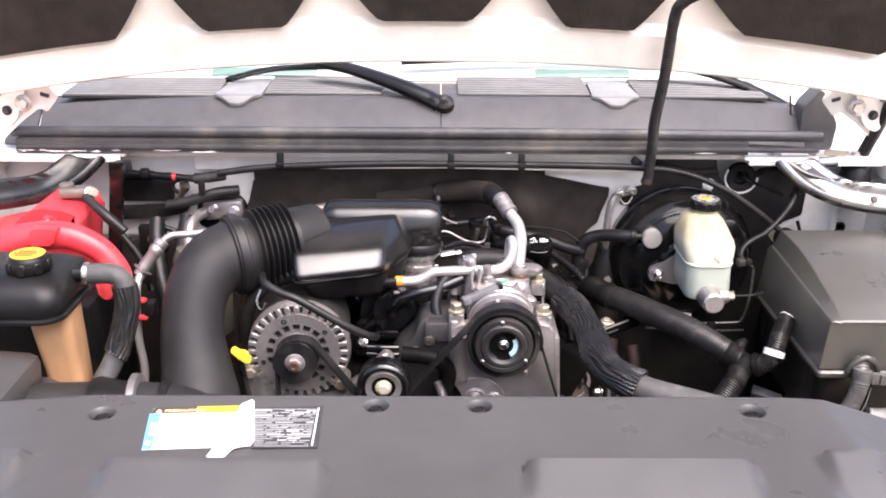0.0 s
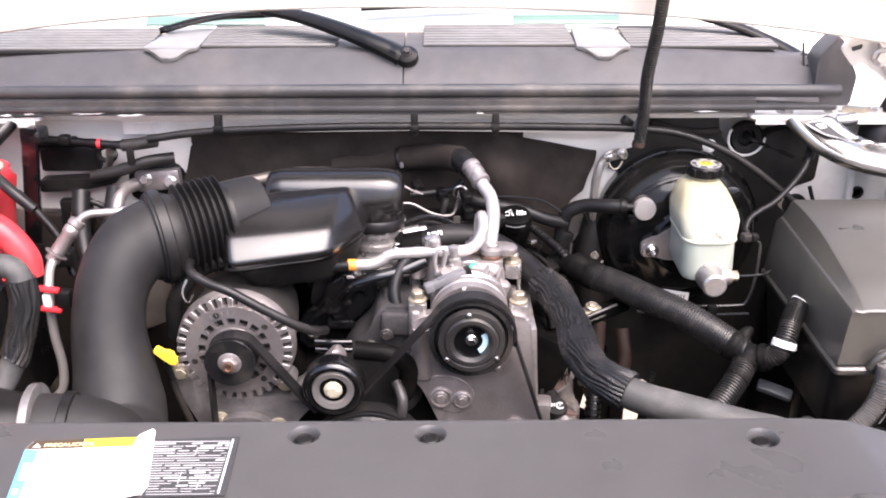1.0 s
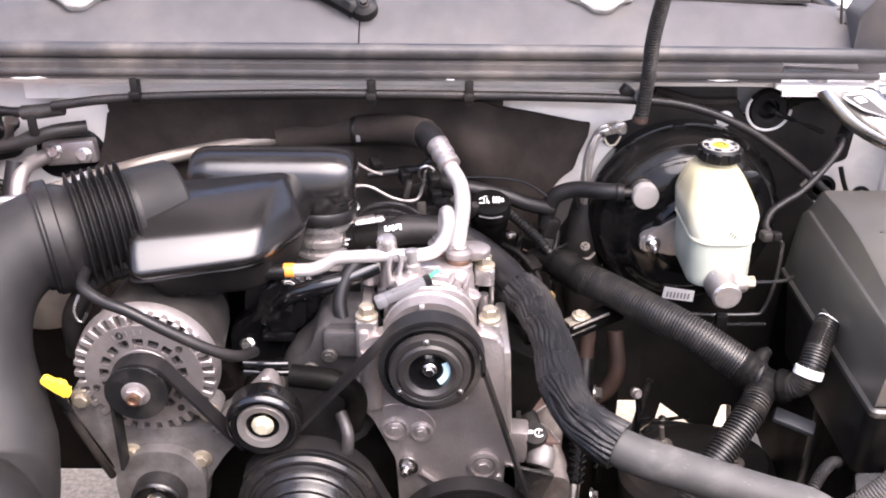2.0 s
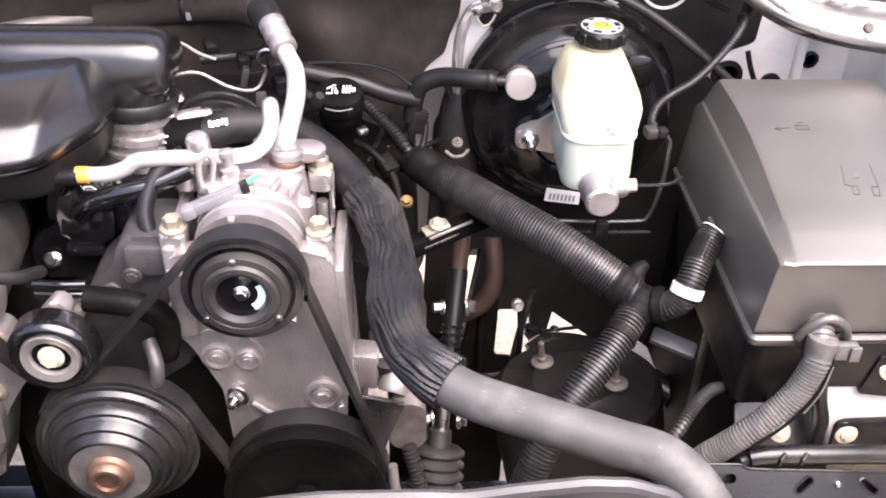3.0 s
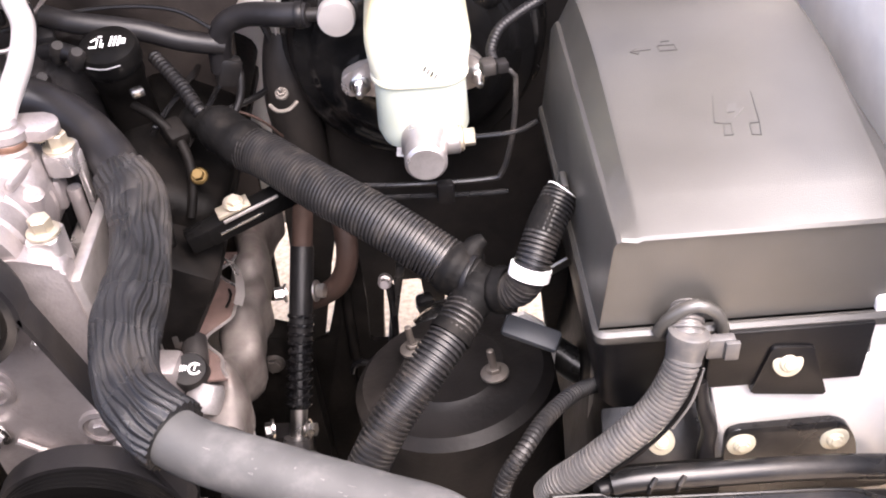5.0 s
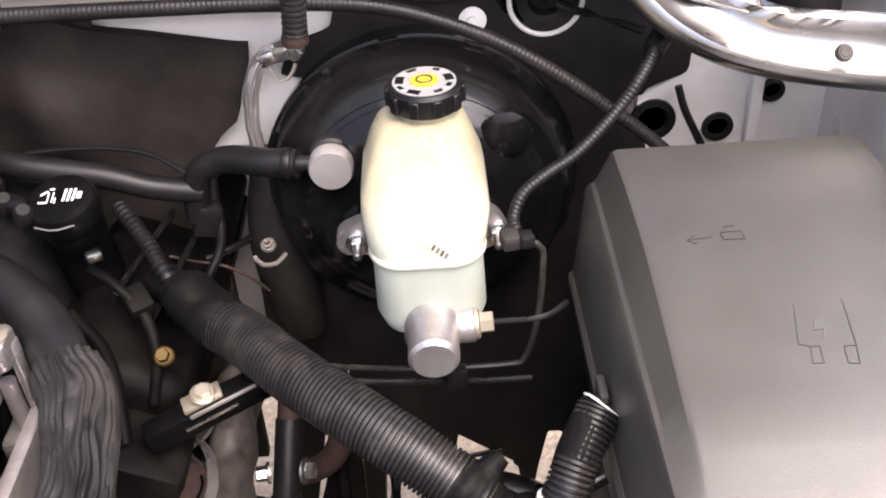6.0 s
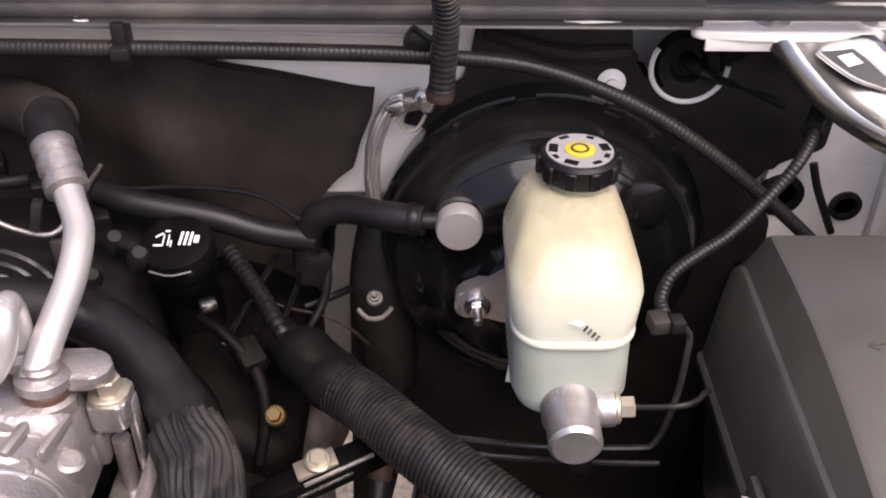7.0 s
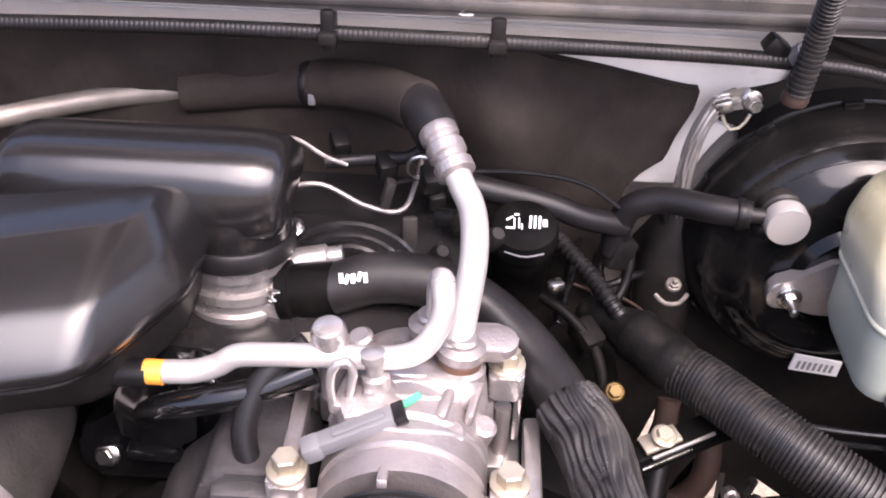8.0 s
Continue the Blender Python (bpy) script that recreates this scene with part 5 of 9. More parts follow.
def build_belt():
    """The ribbed drive belt round the pulleys."""
    t = thing("drive_belt", (0, 1.25, 0.6), "ribbed black rubber drive belt round the pulleys", "drive belt")
    y = 1.266
    bm = ribbon(arc_pts(CMP, 0.0575, -12, 152, y, 24) + arc_pts(IDL, 0.0435, -28, -90, y, 8)[:5], 0.023, 0.004)
    part("compressor_run", bm, M_RUBBER, t)
    bm = ribbon(arc_pts(STE, 0.086, 10, 16, y, 3) + arc_pts(CMP, 0.0575, -12, -6, y, 2)[::-1][:1] + [(CMP[0] + 0.0565, y, CMP[1] - 0.006)], 0.023, 0.004)
    part("steering_run", bm, M_RUBBER, t)
    bm = ribbon([(ALT[0] - 0.036, 1.262, 0.80)] + arc_pts(ALT, 0.0355, 190, 48, 1.262, 14) + [(-0.128, 1.262, 0.848), (-0.113, 1.262, 0.83)], 0.022, 0.004)
    part("alternator_run", bm, M_RUBBER, t)
    bm = ribbon(arc_pts(WPP, 0.0815, 150, 32, 1.258, 20) + [(0.068, 1.258, 0.70), (0.095, 1.258, 0.64)], 0.023, 0.004)
    part("pump_run", bm, M_RUBBER, t)
    bm = ribbon(arc_pts(STE, 0.0865, 170, 20, y, 20), 0.0235, 0.004)
    part("steering_wrap", bm, M_RUBBER, t)


def build_intake():
    t = thing("intake_duct", (-0.36, 1.2, 0.75), "matt black air intake duct with a pleated bellows", "intake duct")
    part("elbow", tube([(-0.315, 1.345, 1.05), (-0.350, 1.318, 1.042), (-0.370, 1.285, 1.01), (-0.374, 1.255, 0.96), (-0.364, 1.225, 0.90), (-0.352, 1.185, 0.855), (-0.345, 1.13, 0.84), (-0.345, 1.07, 0.83)],
                       lambda f: 0.058 - 0.012 * math.sin(min(1, f * 1.6) * math.pi) + 0.012 * max(0, f - 0.7) / 0.3, 28, 0.01), M_DUCT, t)
    ax = Vector((-0.240, 1.384, 1.056)) - Vector((-0.318, 1.343, 1.05))
    prof, n, ln = [], 7, ax.length
    for k in range(n):
        a = ln * (0.28 + 0.72 * k / n)
        w = ln * 0.72 / n
        prof += [(0.053, a + 0.02 * w), (0.0535, a + 0.15 * w), (0.0655, a + 0.46 * w), (0.0658, a + 0.56 * w), (0.0535, a + 0.88 * w)]
    prof = [(0.059, -0.012), (0.0615, -0.010), (0.0615, 0.002), (0.058, 0.004), (0.058, 0.012)] + prof + [(0.054, ln), (0.054, ln + 0.006)]
    part("bellows", lathe(prof, (-0.318, 1.343, 1.05), ax, 48), M_RUBBER, t)
    part("sleeve", lathe([(0.049, -0.010), (0.0485, 0.030), (0.0475, 0.052), (0.044, 0.056)], (-0.243, 1.386, 1.060), (0.80, 0.60, 0.02), 44), M_DUCT, t, "smooth matt sleeve")
    part("collar", lathe([(0.062, 0), (0.064, 0.002), (0.064, 0.014), (0.062, 0.016)], (-0.325, 1.339, 1.05), ax, 40), M_RUBBER, t)
    part("lower_trumpet", prism(corner_round([(-0.42, 0.75), (-0.28, 0.75), (-0.275, 0.86), (-0.32, 0.905), (-0.39, 0.90), (-0.43, 0.86)], 0.02), 0.07, front(1.04), bevel=0.012), M_PLASTIC, t)

    r = thing("intake_resonator", (-0.13, 1.47, 0.95), "satin black moulded intake resonator box", "resonator")

    def lobe(f, low=0.985):
        sec = [(1.462, low), (1.458, 1.050), (1.466, 1.078), (1.486, 1.092), (1.520, 1.089), (1.555, 1.070), (1.575, 1.050), (1.58, low + 0.005)]
        mid = (1.505, (low + 1.09) / 2)
        return corner_round([(mid[0] + (y - mid[0]) * f, mid[1] + (z - mid[1]) * f) for y, z in sec], 0.016, 4)

    loops = []
    for x, f, low in ((-0.198, 0.80, 0.985), (-0.195, 0.9, 0.985), (-0.187, 0.97, 0.985), (-0.172, 1.0, 0.985), (-0.13, 1.0, 0.985), (-0.10, 1.0, 1.0), (-0.090, 1.0, 1.032), (-0.065, 1.0, 1.034), (-0.040, 1.0, 1.030), (-0.020, 0.97, 1.026), (-0.006, 0.88, 1.024), (0.001, 0.74, 1.024), (0.003, 0.5, 1.03)):
        loops.append([(x, y, z) for y, z in lobe(f, low)])
    part("upper_lobe", loft(loops), M_RESON, r, angle=60)

    # the front lid: an upright front band, a broad sloping top and a cut-off corner, over a darker lower shell
    def turn_round(corners, r):
        return corner_round(corners, r, 5)

    def mixed(p, q, f):
        return [tuple(Vector(a).lerp(Vector(b), f)) for a, b in zip(p, q)]

    low = [(-0.2215, 1.287, 1.029), (-0.092, 1.318, 1.0345), (-0.047, 1.402, 1.035), (-0.047, 1.49, 1.03), (-0.225, 1.46, 1.03), (-0.2285, 1.345, 1.028)]
    brow = [(-0.2285, 1.317, 1.0605), (-0.0905, 1.343, 1.063), (-0.060, 1.410, 1.064), (-0.056, 1.485, 1.060), (-0.228, 1.45, 1.060), (-0.2325, 1.355, 1.060)]
    crest = [(-0.2215, 1.372, 1.0770), (-0.087, 1.405, 1.0835), (-0.073, 1.426, 1.083), (-0.074, 1.455, 1.081), (-0.215, 1.43, 1.078), (-0.226, 1.385, 1.0765)]
    under = [(-0.214, 1.306, 1.012), (-0.094, 1.338, 1.016), (-0.056, 1.412, 1.018), (-0.056, 1.48, 1.015), (-0.22, 1.45, 1.015), (-0.221, 1.36, 1.012)]
    full = [tuple(Vector(b) + (Vector(b) - (Vector(a) + Vector(c)) / 2) * 0.75) for a, b, c in zip(low, brow, crest)]
    loops = [turn_round(under, 0.016), turn_round(mixed(under, low, 0.8), 0.018)]
    for k in range(15):
        f = 0.04 + 0.94 * k / 14
        soft = [Vector(a) * (1 - f) ** 2 + Vector(b) * 2 * f * (1 - f) + Vector(c) * f * f for a, b, c in zip(low, full, crest)]
        hard = mixed(low, brow, 2 * f) if f < 0.5 else mixed(brow, crest, 2 * f - 1)
        loops.append(turn_round([tuple(p.lerp(Vector(q), 0.45)) for p, q in zip(soft, hard)], 0.013))
    last = turn_round(crest, 0.014)
    cx, cy = sum(q[0] for q in last) / len(last), sum(q[1] for q in last) / len(last)
    loops += [last, [(cx + (x - cx) * 0.9, cy + (y - cy) * 0.9, z + 0.0006) for x, y, z in last]]
    part("front_lid", loft(loops), M_RESON, r, angle=80)
    shell = [(-0.214, 1.303, 1.016), (-0.094, 1.336, 1.018), (-0.054, 1.410, 1.02), (-0.054, 1.50, 1.02), (-0.22, 1.47, 1.016), (-0.222, 1.36, 1.016)]
    foot = [(-0.205, 1.330, 0.980), (-0.100, 1.352, 0.980), (-0.064, 1.418, 0.982), (-0.062, 1.49, 0.982), (-0.21, 1.46, 0.980), (-0.212, 1.37, 0.980)]
    sole = [(-0.19, 1.350, 0.972), (-0.108, 1.366, 0.972), (-0.075, 1.425, 0.972), (-0.075, 1.48, 0.972), (-0.20, 1.45, 0.972), (-0.20, 1.38, 0.972)]
    part("lower_shell", loft([turn_round(shell, 0.018), turn_round(mixed(shell, foot, 0.85), 0.018), turn_round(foot, 0.018), turn_round(sole, 0.015)]), M_PLASTIC, r, angle=60)
    part("seam", tube([(-0.2275, 1.33, 1.0215), (-0.219, 1.298, 1.0215), (-0.15, 1.313, 1.0235), (-0.096, 1.332, 1.0255), (-0.060, 1.400, 1.0275), (-0.054, 1.43, 1.0275)], 0.0022, 8), M_PLASTIC, r)
    part("outlet_neck", lathe([(0.040, 0), (0.0425, 0.02), (0.042, 0.045), (0.040, 0.052), (0.039, 0.058)], (-0.040, 1.503, 1.060), (-0.02, -0.10, -1), 36), M_RESON, r)
    part("outlet_band", lathe([(0.043, 0), (0.0445, 0.002), (0.0445, 0.014), (0.043, 0.016)], (-0.041, 1.4985, 1.018), (-0.02, -0.10, -1), 36), M_RUBBER, r)

    h = thing("throttle_body", (-0.045, 1.495, 0.93), "machined aluminium throttle body under the resonator", "throttle body")
    part("body", lathe([(0.037, 0), (0.039, 0.002), (0.039, 0.009), (0.036, 0.011), (0.036, 0.019), (0.040, 0.021), (0.040, 0.028), (0.037, 0.030), (0.037, 0.036), (0.0405, 0.038), (0.0405, 0.046), (0.038, 0.048), (0.038, 0.054), (0.042, 0.056), (0.042, 0.062)], (-0.0413, 1.4975, 1.0005), (-0.02, -0.10, -1), 40), M_ALU_BRIGHT, h)
    part("spindle", lathe([(0.010, 0), (0.010, 0.03), (0.0075, 0.032), (0.0075, 0.042), (0, 0.043)], (-0.005, 1.500, 0.986), (1, 0.12, 0.15), 20), M_ALU_BRIGHT, h)
    part("motor_cover", boxat((-0.015, 1.478, 0.958), (0.04, 0.028, 0.034), 0.008, rz=-12), M_ALU, h)
    for at in ((-0.008, 1.470, 0.981), (-0.003, 1.520, 1.004), (-0.06, 1.462, 0.955)):
        bolt(h, at, (0, -0.3, 1), 0.006, 0.007, M_STEEL)
    part("gasket_flange", prism(rounded(0.11, 0.085, 0.02), 0.014, pose(-0.045, 1.485, 0.925), bevel=0.003), M_SATIN, h)


def build_coolant_housing():
    """The black bracket and tubes between resonator and pump."""
    t = thing("thermostat_housing", (-0.055, 1.40, 0.86), "gloss black stamped bracket and pipe in front of the engine", "bracket")
    part("plate", prism(corner_round([(-0.152, 0.845), (-0.060, 0.845), (-0.030, 0.88), (-0.028, 0.935), (-0.050, 0.960), (-0.100, 0.955), (-0.118, 0.915), (-0.150, 0.895)], 0.012), 0.03, front(1.405), bevel=0.006), M_GLOSS, t)
    part("tower", prism(corner_round([(-0.108, 0.90), (-0.056, 0.90), (-0.050, 0.955), (-0.068, 0.972), (-0.096, 0.970), (-0.110, 0.945)], 0.012), 0.035, front(1.388), bevel=0.008, seg=3), M_GLOSS, t)
    part("step", boxat((-0.088, 1.396, 0.892), (0.040, 0.022, 0.014), 0.004), M_GLOSS, t)
    part("pipe", tube([(-0.082, 1.378, 0.945), (-0.066, 1.366, 0.965), (-0.035, 1.362, 0.978), (0.0, 1.366, 0.986), (0.035, 1.376, 0.998)], 0.0095, 14), M_GLOSS, t)
    for at, r, metal in (((-0.131, 1.404, 0.870), 0.0068, M_STEEL), ((-0.076, 1.404, 0.897), 0.0058, M_SHIELD), ((-0.062, 1.403, 0.868), 0.0055, M_DARKMETAL)):
        part("bolt", hexbolt(bmesh.new(), at, (-0.1, -1, 0.5), r, 0.008), metal, t)
    for x0 in (0.0, 0.012):
        part("line", tube([(-0.116, 1.312, 0.906 - x0), (-0.09, 1.310, 0.906 - x0), (-0.066, 1.312, 0.905 - x0)], 0.0045, 10), M_GLOSS, t)
    v = thing("vent_tube", (-0.20, 1.27, 0.95), "black rubber vent tube crossing above the alternator", "hose")
    part("hose", tube([(-0.272, 1.30, 1.032), (-0.262, 1.262, 1.035), (-0.238, 1.248, 1.026), (-0.212, 1.242, 1.018), (-0.173, 1.240, 0.995), (-0.135, 1.245, 0.970), (-0.112, 1.262, 0.950), (-0.10, 1.30, 0.93)], lambda f: 0.0062, 14), M_RUBBER, v)
    part("clamp", tube([(-0.270, 1.268, 1.022), (-0.276, 1.262, 1.006), (-0.270, 1.260, 0.992), (-0.262, 1.262, 1.004)], 0.0016, 8), M_STEEL, v)
    h = thing("heater_hose", (0.03, 1.33, 0.93), "curved black heater hose beside the compressor", "hose")
    part("hose", tube([(0.030, 1.385, 1.012), (0.004, 1.37, 0.995), (-0.008, 1.35, 0.965), (0.002, 1.335, 0.935), (0.02, 1.33, 0.925)], 0.0085, 14), M_RUBBER, h)
    k = thing("pressure_cap", (0.048, 1.36, 1.02), "round silver service cap on the manifold pipe", "cap")
    part("cap", lathe([(0.010, -0.006), (0.0115, 0.0), (0.0115, 0.012), (0.0095, 0.016), (0.005, 0.0175), (0, 0.0175)], (0.0465, 1.380, 1.018), (-0.1, -0.15, 1), 28), M_ALU_BRIGHT, k)
    part("neck", lathe([(0.009, 0), (0.009, 0.05)], (0.0465, 1.383, 0.97), (0, 0, 1), 16), M_ALU, k)


def build_ac_lines():
    t = thing("ac_discharge_line", (0.03, 1.37, 1.0), "bare aluminium air conditioning pipe with an orange ring", "pipe")
    part("pipe", tube([(-0.066, 1.368, 0.996), (-0.042, 1.370, 0.996), (-0.026, 1.372, 1.001), (-0.013, 1.373, 1.009), (0.010, 1.373, 1.0115), (0.04, 1.373, 1.013), (0.070, 1.372, 1.0145), (0.090, 1.373, 1.0155), (0.104, 1.377, 1.020),
                       (0.1125, 1.384, 1.030), (0.1165, 1.389, 1.043), (0.1162, 1.394, 1.0515), (0.115, 1.402, 1.0545), (0.113, 1.411, 1.049), (0.112, 1.415, 1.035), (0.112, 1.414, 1.015)], 0.0078, 16, 0.003), M_PIPE, t)
    part("orange_ring", lathe([(0.0084, 0), (0.0084, 0.012)], (-0.072, 1.367, 0.9965), (1, 0, 0), 20), M_ORANGE, t, "orange ring")
    part("sleeve", lathe([(0.0095, 0), (0.0095, 0.03)], (-0.100, 1.367, 0.995), (1, 0, 0), 20), M_PLASTIC, t)
    s = thing("ac_suction_line", (0.10, 1.52, 1.0), "aluminium suction pipe joining a black insulated hose", "pipe")
    part("pipe", tube([(0.127, 1.374, 1.02), (0.131, 1.395, 1.034), (0.136, 1.435, 1.050), (0.134, 1.468, 1.064), (0.125, 1.488, 1.074), (0.119, 1.500, 1.080)], 0.0098, 18, 0.004), M_PIPE, s)
    d = (-0.42, 0.78, 0.45)
    part("crimp", lathe([(0.0105, 0), (0.0145, 0.002), (0.0145, 0.010), (0.0125, 0.012), (0.0125, 0.016), (0.0145, 0.018), (0.0145, 0.026), (0.0125, 0.028), (0.0125, 0.031), (0.0145, 0.033), (0.0145, 0.040), (0.013, 0.042)],
                        (0.122, 1.494, 1.077), d, 28), M_ALU, s)
    part("elbow_sleeve", tube([(0.105, 1.530, 1.088), (0.094, 1.556, 1.094), (0.082, 1.575, 1.090)], 0.0175, 18), M_RUBBER, s)
    part("insulated_hose", tube([(0.090, 1.566, 1.092), (0.055, 1.605, 1.083), (0.01, 1.632, 1.073), (-0.05, 1.645, 1.062), (-0.115, 1.648, 1.052)], 0.0205, 20, 0.006), M_INSUL, s)
    part("bare_hose", tube([(-0.105, 1.648, 1.053), (-0.17, 1.64, 1.047), (-0.24, 1.62, 1.040), (-0.305, 1.585, 1.036), (-0.345, 1.52, 1.045), (-0.39, 1.48, 1.043)], 0.0095, 18), M_SHIELD, s)
    part("tie", lathe([(0.0215, -0.003), (0.022, -0.002), (0.022, 0.002), (0.0215, 0.003)], (-0.004, 1.637, 1.070), (-1, 0.3, -0.15), 24), M_PLASTIC, s)
    part("tie_head", boxat((-0.002, 1.617, 1.066), (0.006, 0.006, 0.01), 0.001), M_GREYPLUG, s)
    s.location += Vector((-0.002, 0.016, -0.013))


def build_oil_filler():
    t = thing("oil_filler_cap", (0.173, 1.53, 0.95), "black oil filler cap with white pictograms", "cap")
    ax = (0.0, -0.25, 1)
    part("neck", lathe([(0.023, -0.12), (0.023, -0.040), (0.025, -0.036), (0.025, -0.012)], (0.173, 1.545, 1.000), ax, 28), M_SHADEBLACK, t)
    part("cap", lathe([(0.026, -0.022), (0.0275, -0.018), (0.0275, -0.004), (0.0255, 0.0), (0.019, 0.002), (0, 0.002)], (0.173, 1.545, 1.000), ax, 36), M_PULLEY, t)
    m = Matrix.Translation((0.174, 1.545, 1.0025)) @ pose(0, 0, 0, 14, 0, 0) @ Matrix.Diagonal((0.72, 1.15, 1, 1))
    for x, y, w, h, a in ((-0.017, -0.0055, 0.0095, 0.0014, 0), (-0.0125, -0.001, 0.0014, 0.009, 0), (-0.0175, 0.003, 0.008, 0.0014, 25), (-0.0075, -0.001, 0.0014, 0.009, 0), (-0.010, 0.0065, 0.005, 0.0014, 0), (-0.0045, -0.004, 0.0014, 0.005, 0)):
        part("print_bar", block(bmesh.new(), (w, h, 0.0004), m @ pose(x, y, 0.0002, 0, 0, a)), M_PRINT, t)
    for k in range(3):
        part("print_bar", prism([(0.003 + 0.005 * k, -0.005), (0.0055 + 0.005 * k, -0.005), (0.0065 + 0.005 * k, 0.006), (0.004 + 0.005 * k, 0.006)], 0.0004, m), M_PRINT, t)
    part("print_bar", prism([(0.018, -0.003), (0.023, -0.003), (0.023, 0.003), (0.018, 0.003)], 0.0004, m), M_PRINT, t)
    part("grip_line", tube([(0.158, 1.5215, 0.9905), (0.173, 1.5175, 0.9895), (0.188, 1.5215, 0.9905)], 0.0008, 6), M_GREYPLUG, t)
    part("tube", tube([(0.105, 1.57, 0.985), (0.125, 1.56, 0.99), (0.15, 1.55, 0.985)], 0.008, 12), M_PLASTIC, t)


build_block()
build_manifold()
build_alternator()
build_idler()
build_compressor()
build_compressor_bracket()
build_pulleys()
build_belt()
build_intake()
build_coolant_housing()
build_ac_lines()
build_oil_filler()


# ---- the driver's side of the bay ----
def build_bulkhead_pad():
    t = thing("bulkhead_panel", (0.5, 1.70, 0.45), "dark felt faced panel around the brake booster", "insulation")
    pts = [(0.335, 1.022), (0.352, 1.052), (0.388, 1.062), (0.398, 1.126), (0.515, 1.126), (0.520, 1.085), (0.533, 1.062), (0.556, 1.052), (0.580, 1.060), (0.604, 1.085), (0.640, 1.094),
           (0.695, 1.05), (0.692, 1.000), (0.650, 0.985), (0.625, 0.960), (0.66, 0.93), (0.68, 0.45), (0.60, 0.45), (0.592, 0.560), (0.570, 0.562), (0.556, 0.45), (0.545, 0.45), (0.537, 0.508), (0.468, 0.568), (0.456, 0.45), (0.444, 0.45), (0.439, 0.570), (0.385, 0.570), (0.380, 0.45), (0.332, 0.45), (0.336, 0.517), (0.362, 0.682), (0.340, 0.682), (0.325, 0.60), (0.296, 0.45), (0.27, 0.45), (0.285, 0.87), (0.325, 0.935), (0.40, 0.97), (0.385, 1.014)]
    pts = [(0.3 + (x - 0.3) * 0.975, 1.45 - (1.45 - z) * 0.972) for x, z in pts]
    part("felt", prism(corner_round(pts, 0.006, 2), 0.03, front(1.662), bevel=0.003), M_PANEL, t)
    part("hump", tube([(0.322, 1.656, 0.955), (0.316, 1.648, 0.92), (0.314, 1.645, 0.87), (0.318, 1.646, 0.82), (0.322, 1.652, 0.77)], lambda f: 0.022 + 0.006 * math.sin(3.1 * f), 20, 0.008), M_PANEL, t)
    part("fold", tube([(0.40, 1.660, 1.115), (0.46, 1.656, 1.10), (0.51, 1.658, 1.10)], 0.006, 8), M_INSUL, t)
    part("push_bolt", lathe([(0.011, 0), (0.0115, 0.002), (0.008, 0.004), (0.005, 0.004), (0.005, 0.008), (0, 0.0085)], (0.499, 1.661, 1.074), (0, -1, 0), 24), M_WHITE, t, "white plastic stud")
    g = thing("clutch_grommet", (0.558, 1.68, 1.06), "black rubber grommet in a white rimmed hole", "grommet")
    part("plug", lathe([(0.027, 0.008), (0.027, 0.0), (0.024, -0.004), (0.015, -0.003), (0.012, 0.004), (0, 0.004)], (0.559, 1.666, 1.087), (0, 1, 0), 32), M_RUBBER, g)
    part("rim", tube([(0.559 + 0.030 * math.cos(a), 1.661, 1.087 + 0.030 * math.sin(a)) for a in [radians(k * 15 + 150) for k in range(15)]], 0.0022, 8), M_PAINT, g)
    part("wire", tube([(0.559, 1.660, 1.09), (0.575, 1.652, 1.082), (0.60, 1.665, 1.07), (0.64, 1.66, 1.055)], 0.0035, 8), M_PLASTIC, g)
    part("nozzle", lathe([(0.007, 0), (0.006, 0.014), (0.003, 0.018)], (0.559, 1.668, 1.09), (0.3, -1, -0.1), 14), M_PLASTIC, g)
    w = thing("fender_bulkhead", (0.72, 1.66, 0.9), "white painted corner panel with round holes", "panel", kind="structure")
    part("sheet", boxat((0.735, 1.672, 1.01), (0.19, 0.012, 0.24), 0.003), M_PAINT, w)
    part("fold", boxat((0.742, 1.662, 0.99), (0.012, 0.012, 0.14), 0.004), M_PAINT, w)
    for x, z, r in ((0.655, 0.968, 0.020), (0.713, 0.957, 0.014), (0.757, 0.99, 0.011)):
        part("plug", lathe([(r, 0), (r, 0.004), (r * 0.7, 0.005), (r * 0.6, 0.001), (0, 0.001)], (x, 1.667, z), (0, -1, 0), 26), M_RUBBER, w, "black hole plug")
    part("wire", tube([(0.672, 1.655, 1.005), (0.678, 1.65, 0.985), (0.69, 1.65, 0.96), (0.70, 1.65, 0.94)], 0.0035, 8), M_PLASTIC, w)
    b = thing("rubber_boot", (0.755, 1.63, 1.06), "black rubber boot by the hood hinge", "boot")
    part("boot", lathe([(0.030, 0), (0.030, 0.02), (0.026, 0.05), (0.016, 0.068), (0.006, 0.074), (0, 0.074)], (0.755, 1.63, 1.065), (0.05, 0.05, 1), 24), M_RUBBER, b)
    part("strut_rod", tube([(0.755, 1.63, 1.12), (0.77, 1.60, 1.20), (0.785, 1.57, 1.28)], 0.011, 14), M_RUBBER, b)


